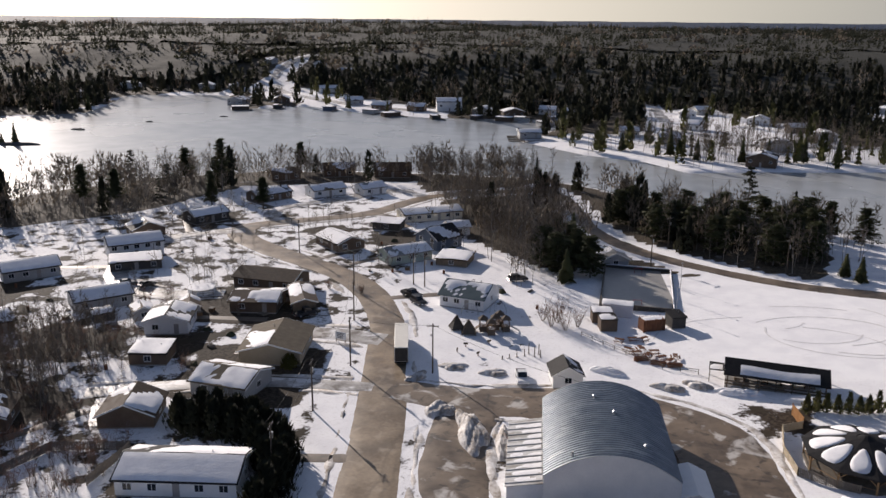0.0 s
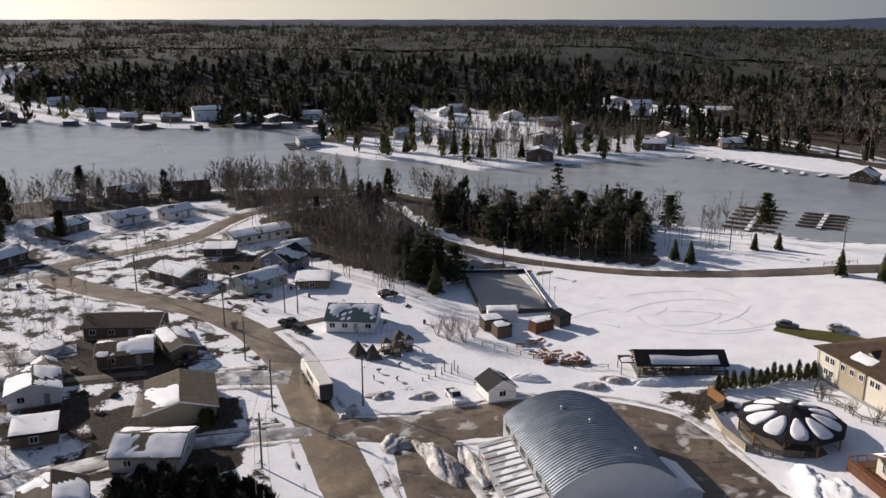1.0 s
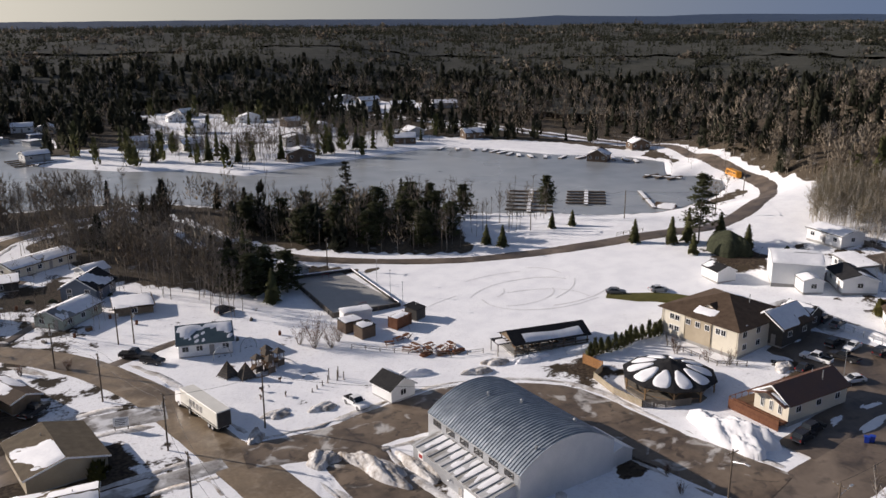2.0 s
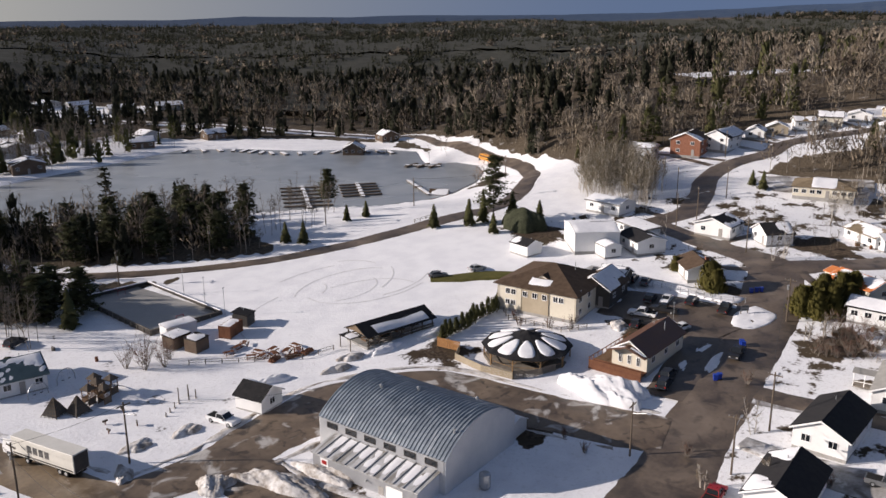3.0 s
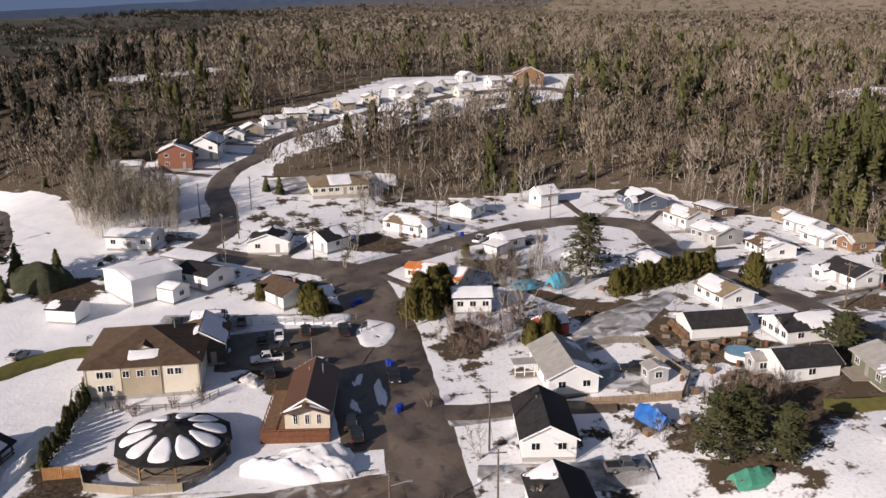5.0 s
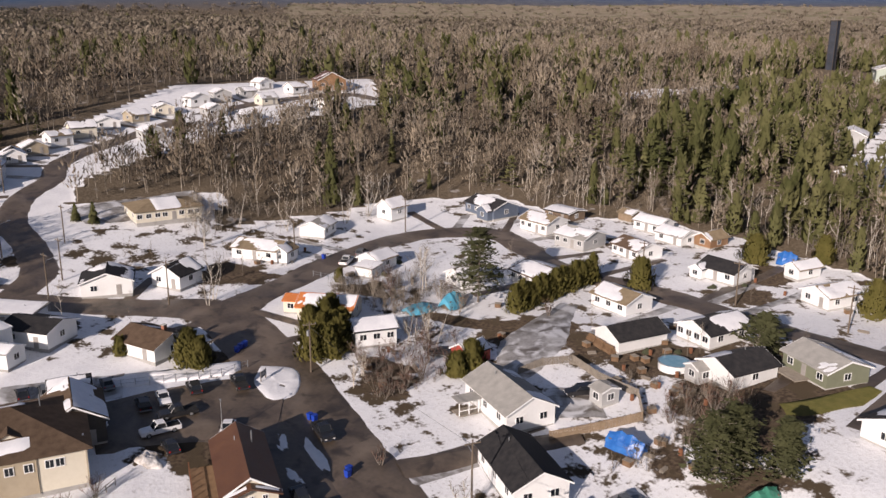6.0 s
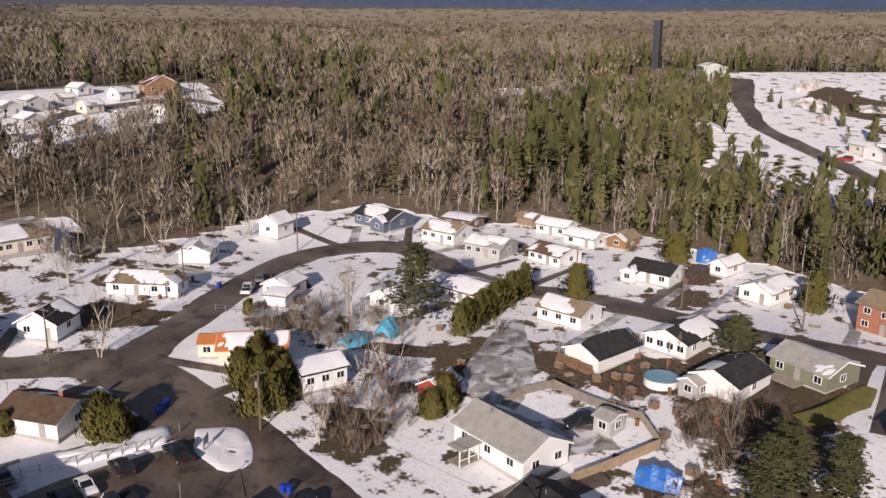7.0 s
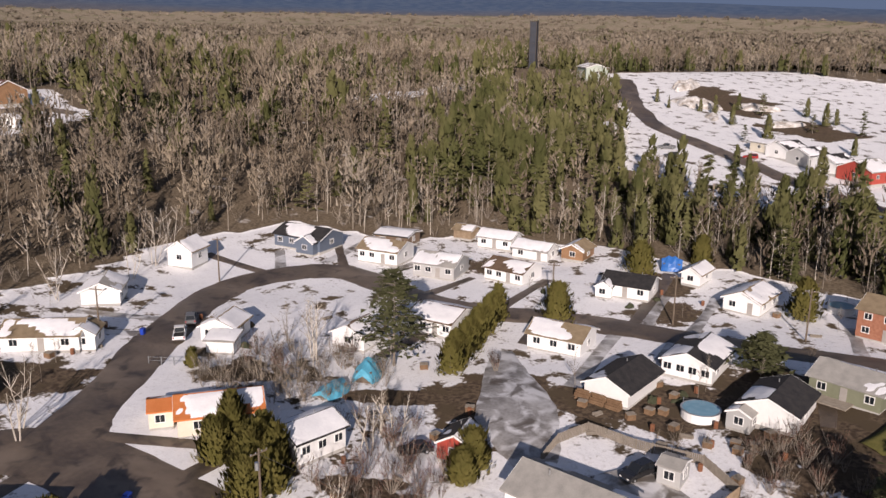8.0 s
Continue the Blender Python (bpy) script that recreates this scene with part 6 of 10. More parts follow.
# ---- long open pavilion ----
def pavilion():
    ob = thing("picnic_shelter", 42.2, 144.0, -13, "long open picnic shelter with black roof and snow strip", "shelter")
    L, D, e, a = 16.5, 6.6, 2.3, 3.8
    for s in (-1, 1):
        bm = bmesh.new()
        vs = []
        for xx in (-L / 2 - 0.3, L / 2 + 0.3):
            for yy, zz in ((s * (D / 2 + 0.5), e - 0.25), (0, a), (0, a + 0.16), (s * (D / 2 + 0.5), e - 0.09)):
                vs.append(bm.verts.new((xx, yy, zz)))
        for f in ((0, 1, 2, 3), (7, 6, 5, 4), (0, 4, 5, 1), (1, 5, 6, 2), (2, 6, 7, 3), (3, 7, 4, 0)):
            bm.faces.new([vs[i] for i in f])
        bmesh.ops.recalc_face_normals(bm, faces=bm.faces[:])
        r = part("roof", bm, ROOFS["black"], ob)
        if s < 0:
            snow_sheet(r, (-L / 2 + 2.2, -D / 2 - 0.25, e + 0.02), (L - 3.4, 0, 0), (0, D / 2 - 1.0, 0.98), 0.97, 77, 0.25)
    for i in range(7):
        for s in (-1, 1):
            xx = -L / 2 + 0.4 + i * (L - 0.8) / 6
            part("post", box(xx - 0.1, s * D / 2 - 0.1, -0.6, xx + 0.1, s * D / 2 + 0.1, e), POLE_WOOD, ob)
    for s in (-1, 1):
        part("beam", box(-L / 2, s * D / 2 - 0.12, e - 0.3, L / 2, s * D / 2 + 0.12, e), POLE_WOOD, ob)
        part("rail", box(-L / 2, s * D / 2 - 0.05, 0.8, L / 2, s * D / 2 + 0.05, 1.05), POLE_WOOD, ob)
        part("rail", box(-L / 2, s * D / 2 - 0.05, 0.25, L / 2, s * D / 2 + 0.05, 0.5), POLE_WOOD, ob)
    part("slab", box(-L / 2, -D / 2, -0.6, L / 2, D / 2, 0.05), CONCRETE, ob)
    part("gable", extrude_profile([(-D / 2, e), (D / 2, e), (0, a)], -0.05, 0.05), WALLS["wood"], ob).matrix_basis = pose(-L / 2, 0, 0, 0, 0, 90)
    part("gable", extrude_profile([(-D / 2, e), (D / 2, e), (0, a)], -0.05, 0.05), WALLS["wood"], ob).matrix_basis = pose(L / 2, 0, 0, 0, 0, 90)
    for i in range(4):
        t = part("table", box(-1.0, -0.4, 0.7, 1.0, 0.4, 0.76, m=pose(-5.8 + i * 3.8, 0, 0)), TIMBER, ob)
        for s in (-1, 1):
            part("bench", box(-1.0, s * 0.75 - 0.14, 0.42, 1.0, s * 0.75 + 0.14, 0.47, m=pose(-5.8 + i * 3.8, 0, 0)), TIMBER, t)
            part("trestle", box(s * 0.8 - 0.05, -0.8, 0.0, s * 0.8 + 0.05, 0.8, 0.42, m=pose(-5.8 + i * 3.8, 0, 0)), TIMBER, t)
    # small porch at the west end
    p = part("porch_roof", box(-L / 2 - 2.8, -1.8, 1.9, -L / 2 - 0.3, 1.8, 2.02), ROOFS["black"], ob, "lower porch roof with snow")
    snow_sheet(p, (-L / 2 - 2.7, -1.6, 2.03), (2.2, 0, 0), (0, 2.4, 0), 0.9, 78, 0.18)
    for s in (-1, 1):
        part("porch_post", box(-L / 2 - 2.7, s * 1.65 - 0.07, -0.5, -L / 2 - 2.56, s * 1.65 + 0.07, 1.9), POLE_WOOD, ob)


pavilion()

# ---- the hall, its wing and the restaurant ----
hall = house(72.8, 124.7, -87, 17.7, 17, h=5.0, rise=3.6, roof="hip", ridge="x", wall="cream", top="brown", snow=(0.0, 0.25), win=(0, 4, 5, 4), floors=2, over=0.7, base=0.3,
             label="beige two-storey hall with a brown hipped roof", name="hall", category="hall", winsize=(1.2, 1.1))
part("front_panel", box(-3.2, -8.62, 0.3, 2.9, -8.5, 5.25), WALLS["tan"], hall, "tan clad middle of the front")
for xx in (-6.4, -5.1, -2.4, -0.2, 2.0, 4.4, 5.6):
    add_window(hall, pose(xx, -8.66 if -3.2 < xx < 2.9 else -8.53, 4.0), 0.95, 1.05, TRIM)
for xx in (-6.4, -5.1):
    add_window(hall, pose(xx, -8.53, 1.7), 0.95, 1.0, TRIM)
for xx in (-8.7, -3.2, 2.9, 8.7):
    part("downpipe", rod((xx, -8.66, 0.2), (xx, -8.66, 5.2), 0.06, 0.06, 6), WALLS["tan"], hall)
dm = part("dormer", extrude_profile([(-2.6, 6.1), (2.6, 6.1), (0, 7.5)], -5.4, 0.0), WALLS["cream"], hall, "small gable on the roof")
for s in (-1, 1):
    part("dormer_roof", extrude_profile([(s * 3.0, 5.95), (0, 7.55), (0, 7.72), (s * 3.0, 6.12)], -5.7, 0.0), ROOFS["brown"], dm)
snow_sheet(hall, (-2.3, -8.0, 5.85), (4.8, 0, 0), (0, 2.4, 0.98), 0.75, 501, 0.25)
house(79.5, 117.2, -87, 8.0, 10, h=3.6, rise=2.4, ridge="y", wall="dark", top="brown", snow=(0.85, 0.45), win=(2, 2, 2, 2), label="dark wing of the hall with snow on its roof", name="hall_wing", category="hall")
house(87.6, 117.6, -87, 5.5, 5.5, h=2.8, rise=1.6, ridge="x", wall="dark", top="black", snow=(0.7, 0.7), win=(1, 1, 1, 1), label="small dark annex with snow on top", name="annex", category="annex")

rest = house(57.4, 97.1, -93, 6.6, 14.6, h=3.1, rise=2.0, ridge="y", wall="cream", top="maroon", snow=(0.0, 0.0), win=(0, 3, 2, 3), door=0, trim=TRIM, over=0.45, label="cream restaurant with a dark brown metal roof and deck", name="restaurant", category="restaurant", base=0.6)
for xx in (-1.7, 0.0, 1.7):
    add_window(rest, pose(xx, -7.32, 2.3), 0.55, 1.5, TRIM)
for s in (-1, 1):
    pr = part("porch_roof", extrude_profile([(s * 3.65, 3.55), (0, 4.85), (0, 5.02), (s * 3.65, 3.72)], -8.9, -7.0), ROOFS["maroon"], rest, "projecting porch roof")
    snow_sheet(pr, (s * 3.3, -8.4, 3.86), (-s * 2.8, 0, 0.99), (0, 0.7, 0), 0.97, 520 + s, 0.15)
part("deck", box(-6.6, -9.6, 0.6, 3.4, -7.3, 0.8), surf("red_brown_deck", (0.14, 0.06, 0.035), (0.20, 0.09, 0.055), 1.2, 0.7, 0.2), rest, "red-brown wooden deck")
part("deck", box(-6.6, -7.3, 0.6, -3.35, 6.0, 0.8), TIMBER, rest, "red-brown wooden deck")
for i in range(12):
    part("deck_post", box(-6.55 + i * 0.89, -9.58, -0.4, -6.45 + i * 0.89, -9.48, 1.75), RUST, rest)
for i in range(9):
    part("deck_post", box(-6.6, -8.0 + i * 1.6, -0.4, -6.5, -7.9 + i * 1.6, 1.75), RUST, rest)
part("deck_rail", box(-6.6, -9.6, 1.7, 3.4, -9.46, 1.8), RUST, rest)
part("deck_rail", box(-6.62, -9.46, 1.7, -6.48, 6.0, 1.8), RUST, rest)
part("deck_skirt", box(-6.6, -9.55, -0.4, 3.4, -9.5, 1.45), RUST, rest)
part("flue", rod((1.5, 3, 4.8), (1.5, 3, 6.6), 0.1, 0.1, 6), GALV, rest)


# ---- ploughed heaps of snow and earth ----
def heap(x, y, lx, ly, h, mat, label, seed, yaw=0, name="snow_mound", n=36, rough=0.35, category="snow"):
    rng = np.random.default_rng(seed)
    u, v = np.meshgrid(np.linspace(-1, 1, n), np.linspace(-1, 1, n), indexing="ij")
    r = np.sqrt(u ** 2 + v ** 2)
    an = np.arctan2(v, u)
    edge = 0.85 + 0.12 * np.sin(3 * an + seed) + 0.08 * np.sin(5 * an + 2 * seed)
    z = np.clip(1 - (r / edge) ** 2, -0.05, 1) ** 1 * 1.0
    nz = sum(np.sin(u * k * 2.3 + rng.uniform(0, 6)) * np.cos(v * k * 2.1 + rng.uniform(0, 6)) / k for k in (2, 3, 5, 9, 14))
    z = np.where(z > 0, np.sqrt(np.clip(z, 0, 1)) * (1 + rough * nz) + rng.normal(0, rough * 0.12, z.shape) * (z > 0.05), -0.2)
    c, s = math.cos(radians(yaw)), math.sin(radians(yaw))
    X, Y = u * lx / 2 * c - v * ly / 2 * s, u * lx / 2 * s + v * ly / 2 * c
    Z = z * h + height(X + x, Y + y) - ground(x, y)
    i = (np.arange(n - 1)[:, None] * n + np.arange(n - 1)[None, :]).ravel()
    q = np.stack([i, i + n, i + n + 1, i + 1], 1)
    q = q[(z.ravel()[q] > 0).any(1)]
    me = mesh_of(name, np.stack([X, Y, Z], 2).reshape(-1, 3), q, [mat], smooth=True)
    o = new(name, me)
    o.location = (x, y, ground(x, y))
    return tagged(o, label, category)


heap(41.2, 97.4, 9.0, 17.5, 2.5, SNOW, "big clean heap of ploughed snow before the restaurant", 3, rough=0.5, n=34)
def slab(pts, h, label, seed, mat=None):
    """A kerbed patch of lying snow with a softened edge."""
    p = np.array(spline([(x, y, 0) for x, y in pts + pts[:1]], 1.2))[:-1, :2]
    rng = np.random.default_rng(seed)
    c = p.mean(0)
    n = len(p)
    rings = []
    for sc, z in ((1.0, -0.15), (0.985, h * 0.6), (0.93, h), (0.6, h * 1.05), (0.25, h * 1.02)):
        q = c + (p - c) * sc + rng.normal(0, 0.05, p.shape)
        rings.append(np.column_stack([q - c, height(q[:, 0], q[:, 1]) - ground(*c) + z + rng.normal(0, 0.03, n)]))
    v = np.vstack(rings + [np.array([[0, 0, h]])])
    f = []
    for r in range(4):
        for i in range(n):
            j = (i + 1) % n
            f += [(r * n + i, r * n + j, (r + 1) * n + j), (r * n + i, (r + 1) * n + j, (r + 1) * n + i)]
    f += [(4 * n + i, 4 * n + (i + 1) % n, 5 * n) for i in range(n)]
    o = new("snow_patch", mesh_of("snow_patch", v, np.array(f), [mat or SNOW], smooth=True))
    o.location = (c[0], c[1], ground(*c))
    return tagged(o, label, "snow")


slab([(91.3, 88.4), (88.7, 83.4), (84, 83.4), (79.7, 85.4), (78.8, 89.0), (82, 90.3), (86.0, 90.6)], 0.26, "snow-covered traffic island with a kerb and sign", 5)
slab([(94.0, 91.2), (94.4, 102.8), (94.2, 112), (91.2, 112), (90.6, 104.0), (90.2, 93)], 0.35, "strip of clean snow along the parking lot fence", 7)
heap(80.5, 115.2, 9, 6, 0.4, SNOW, "smooth snow patch beside the parking lot", 6, yaw=20)
heap(-9.0, 121.5, 5.5, 17, 1.3, OLD_SNOW, "long dirty heap of ploughed snow and earth", 8, yaw=12, rough=0.6)
heap(-14.5, 128.5, 6, 6, 1.1, OLD_SNOW, "dirty snow heap at the road corner", 9, rough=0.6)
heap(-3.5, 118, 3.5, 13, 0.9, OLD_SNOW, "dirty snow ridge beside the hangar", 10, yaw=8, rough=0.6)
heap(-6.5, 144.5, 6, 3.5, 0.6, OLD_SNOW, "dirty snow heap beside the parked pickup", 11, rough=0.35)
heap(-14, 146.5, 6, 4, 0.5, OLD_SNOW, "dirty snow heap at the corner by a pole", 12, rough=0.6)
heap(-20.0, 141.0, 6, 3, 0.7, OLD_SNOW, "low snow ridge at the junction", 13, yaw=60, rough=0.6)
heap(61.5, 86.6, 12, 2.6, 0.3, SNOW, "streak of snow in the parking lot", 14, yaw=4)
heap(66.5, 90.2, 9, 2.8, 0.3, SNOW, "streak of snow in the parking lot", 15, yaw=-6)
heap(57.5, 90.6, 8, 2.4, 0.3, SNOW, "streak of snow in the parking lot", 16, yaw=10)
heap(68.5, 108, 6, 3.5, 0.7, OLD_SNOW, "snow heap at the corner of the hall", 17, yaw=20)
for k, (hx, hy, ln, yw) in enumerate([(24, 141.5, 7, -20), (29, 142.6, 6, -30), (35, 139.8, 9, -12), (46, 136.8, 10, -10), (53, 137.2, 8, -8), (14, 147.5, 8, -20)]):
    heap(hx, hy, ln, 2.6, 0.9, SNOW if k > 1 else OLD_SNOW, "snow bank at the edge of the muddy yard", 30 + k, yaw=yw)
heap(114, 157, 9, 15, 5.2, CAMO, "tall dark green domed shelter at the field's edge", 42, name="dome_shelter", category="shelter", rough=0.12)


# ---- outdoor rink ----
def rink():
    c = [(15.0, 183.0), (30.6, 180.6), (34.2, 210.5), (18.4, 213.0)]
    cx, cy = 24.5, 196.8
    ob = thing("ice_rink", cx, cy, 0, "outdoor ice rink with grey boards and wet ice", "rink")
    z0 = ground(cx, cy)
    bm = bmesh.new()
    vs = [bm.verts.new((x - cx, y - cy, 0.32)) for x, y in c]
    f = bm.faces.new(vs)
    r = bmesh.ops.extrude_face_region(bm, geom=[f])
    bmesh.ops.translate(bm, verts=[v for v in r["geom"] if isinstance(v, bmesh.types.BMVert)], vec=(0, 0, -1.6))
    bmesh.ops.recalc_face_normals(bm, faces=bm.faces[:])
    part("ice", bm, surf("rink_ice", (0.27, 0.262, 0.245), (0.37, 0.358, 0.335), 0.15, 0.35, 0.03), ob, "grey wet ice")
    for (ax, ay), (bx, by) in zip(c, c[1:] + c[:1]):
        d = Vector((bx - ax, by - ay, 0))
        m = Matrix.Translation((ax - cx, ay - cy, 0)) @ d.to_track_quat("X", "Z").to_matrix().to_4x4()
        w = part("board_wall", box(0, -0.08, -0.8, d.length, 0.08, 1.05, m=m), WALLS["dark"], ob)
        part("top_rail", box(0, -0.12, 1.05, d.length, 0.12, 1.15, m=m), GREY_WOOD, w)
        n = int(d.length / 2.5)
        for i in range(n + 1):
            part("stay", box(-0.06, -0.3, -0.8, 0.06, -0.1, 1.0, m=m @ pose(d.length * i / n, 0, 0)), GREY_WOOD, w)
    part("snow_edge", rod((30.6 - cx, 180.8 - cy, 1.2), (34.0 - cx, 210.3 - cy, 1.2), 0.16, 0.16, 5), SNOW, ob, "ridge of snow on the boards")
    part("snow_edge", rod((18.6 - cx, 212.8 - cy, 1.2), (34.0 - cx, 210.3 - cy, 1.2), 0.16, 0.16, 5), SNOW, ob, "ridge of snow on the boards")
    for s, (gx2, gy2) in enumerate(((23.2, 184.5), (26.0, 208.8))):
        g = part("goal", rod((gx2 - cx - 0.9, gy2 - cy, 0.3), (gx2 - cx - 0.9, gy2 - cy, 1.5), 0.05, 0.05, 6), PAINTS["red"], ob, "red goal frame")
        part("goal_post", rod((gx2 - cx + 0.9, gy2 - cy, 0.3), (gx2 - cx + 0.9, gy2 - cy, 1.5), 0.05, 0.05, 6), PAINTS["red"], g)
        part("crossbar", rod((gx2 - cx - 0.9, gy2 - cy, 1.5), (gx2 - cx + 0.9, gy2 - cy, 1.5), 0.05, 0.05, 6), PAINTS["red"], g)


rink()
house(18.3, 178.6, -8, 6.5, 2.8, h=2.4, rise=0.2, roof="flat", wall="white", top="white", snow=(0.95, 0), win=(0, 0, 0, 0), door=0, over=0.1, base=0.2, label="white changing cabin beside the rink", name="cabin", category="cabin")
house(14.6, 174.4, 5, 4.2, 3.2, h=2.2, rise=0.2, roof="flat", wall="brown", top="black", snow=(0.9, 0), win=(0, 0, 0, 0), door=0, over=0.1, base=0.2, label="small brown hut capped with snow", name="hut", category="hut")
house(15.5, 169.6, 8, 3.4, 3.0, h=2.4, rise=0.2, roof="flat", wall="brown", top="black", snow=(0.5, 0), win=(0, 0, 0, 0), over=0.1, base=0.2, label="small dark red hut near the rink", name="hut", category="hut")


def container(x, y, yaw, L=6.1, label="dark red shipping container with snow on top"):
    ob = thing("shipping_container", x, y, yaw, label, "container")
    v, f = [], []
    n = int(L / 0.14)
    for i in range(n + 1):
        xx, off = -L / 2 + L * i / n, 0.0 if (i // 2) % 2 else 0.06
        v += [(xx, -1.22 + off, 0.1), (xx, -1.22 + off, 2.55), (xx, 1.22 - off, 2.55), (xx, 1.22 - off, 0.1)]
    for i in range(n):
        a = 4 * i
        f += [(a, a + 4, a + 5, a + 1), (a + 1, a + 5, a + 6, a + 2), (a + 2, a + 6, a + 7, a + 3), (a + 3, a + 7, a + 4, a)]
    child("body", mesh_of("body", v, f, [RUST]), ob)
    for s in (-1, 1):
        for d in (-1, 1):
            part("door", box(min(s * L / 2, s * (L / 2 + 0.05)), 0.02 if d > 0 else -1.2, 0.15, max(s * L / 2, s * (L / 2 + 0.05)), 1.2 if d > 0 else -0.02, 2.5), RUST, ob)
            part("corner_post", box(s * L / 2 - 0.08, d * 1.24 - 0.08, 0, s * L / 2 + 0.08, d * 1.24 + 0.08, 2.6), RUST, ob)
    snow_sheet(ob, (-L / 2, -1.2, 2.56), (L, 0, 0), (0, 2.4, 0), 0.55, int(x * 7), 0.15)
    return ob


container(24.5, 170.4, 18, 4.6)
house(29.5, 172.3, 18, 3.0, 3.4, h=2.2, rise=0.4, roof="flat", wall="dark", top="black", snow=(0.0, 0), win=(0, 0, 0, 0), door=0, over=0.2, label="dark lean-to hut beside the container", name="hut", category="hut")


# ---- stacked timber and benches in the snow ----
def stack(x, y, yaw, L, rows, per, r, label, seed, mat=None, name="timber_stack"):
    rng = random.Random(seed)
    ob = thing(name, x, y, yaw, label, "timber")
    for k in range(rows):
        for i in range(per - k):
            yy = (i - (per - k - 1) / 2) * 2 * r + rng.uniform(-0.03, 0.03)
            ln = L * rng.uniform(0.8, 1.05)
            part("log", rod((-ln / 2, yy, r + k * 1.75 * r), (ln / 2, yy + rng.uniform(-0.15, 0.15), r + k * 1.75 * r), r, r * 0.92, 7), mat or POLE_WOOD, ob)
    return ob


def bench_set(x, y, yaw, label="stacked brown picnic table dusted with snow"):
    ob = thing("picnic_table", x, y, yaw, label, "table", group="stored picnic tables")
    for i in range(4):
        part("plank", box(-0.95, -0.42 + i * 0.22, 0.72, 0.95, -0.23 + i * 0.22, 0.77), RUST, ob)
    for s in (-1, 1):
        part("bench", box(-0.95, s * 0.78 - 0.13, 0.42, 0.95, s * 0.78 + 0.13, 0.47), RUST, ob)
        for q in (-1, 1):
            part("leg", rod((q * 0.7, s * 0.75, 0), (q * 0.7, s * 0.25, 0.72), 0.05, 0.05, 4), RUST, ob)
    return ob


bench_set(20.0, 163.6, 10)
for k, (px, py, pw) in enumerate([(22.2, 164.0, 40), (17.3, 162.6, -20), (20.0, 156.5, 15), (22.0, 155.6, 70), (24.4, 154.6, 30), (21.0, 158.8, 100), (23.4, 157.4, 10), (25.8, 153.0, 50), (18.6, 158.0, -40), (27.0, 155.0, 85)]):
    bench_set(px, py, pw)
for k, (px, py, pw) in enumerate([(20.6, 154.0, 15), (23.6, 152.4, -15), (26.4, 151.4, 5)]):
    stack(px, py, pw, 2.8, 2, 4, 0.18, "brown stacked timber poking out of the snow", 70 + k, RUST)
fence([(10, 165), (16, 158.5), (24, 150.2), (30, 148.0)], 0.9, GREY_WOOD, "low dark rail fence between playground and field", boards=False, step=3.0)
fence([(112, 184), (104, 186)], 0.9, GREY_WOOD, "short rail fence by the lake road", boards=False)


# ---- playground ----
def play_tower(x, y, yaw):
    ob = thing("play_tower", x, y, yaw, "wooden climbing tower with roofs, slide and rails", "play equipment")
    for i, (tx, ty) in enumerate(((-2.2, 0), (0.4, 0.8), (2.4, -0.2), (-0.8, -2.0), (1.5, 2.6))):
        for sx in (-0.7, 0.7):
            for sy in (-0.7, 0.7):
                part("post", box(tx + sx - 0.06, ty + sy - 0.06, 0, tx + sx + 0.06, ty + sy + 0.06, 2.7), TIMBER, ob)
        for sy in (-0.75, 0.75):
            part("panel", box(tx - 0.7, ty + sy - 0.03, 0.1, tx + 0.7, ty + sy + 0.03, 1.2), POLE_WOOD, ob)
        part("platform", box(tx - 0.8, ty - 0.8, 1.2, tx + 0.8, ty + 0.8, 1.3), TIMBER, ob)
        for k in range(6):
            part("baluster", box(tx - 0.7 + k * 0.27, ty - 0.76, 1.3, tx - 0.62 + k * 0.27, ty - 0.7, 2.0), TRIM, ob)
        bm = bmesh.new()
        q = [bm.verts.new((tx + sx, ty + sy, 2.65)) for sx, sy in ((-1, -1), (1, -1), (1, 1), (-1, 1))]
        a = bm.verts.new((tx, ty, 3.6))
        for k in range(4):
            bm.faces.new((q[k], q[(k + 1) % 4], a))
        bm.faces.new(q[::-1])
        part("roof", bm, POLE_WOOD, ob)
    part("slide", extrude_profile([(2.9, 1.3), (3.2, 1.3), (5.2, 0.15), (5.2, 0.05), (3.1, 1.15)], -0.5, 0.2), GALV, ob)
    part("ramp", extrude_profile([(-2.9, 1.3), (-5.0, 0.0), (-4.8, 0.0), (-2.9, 1.2)], -0.5, 0.5), TIMBER, ob)
    part("bridge", box(-1.5, -0.4, 1.15, -0.3, 0.9, 1.25), TIMBER, ob)


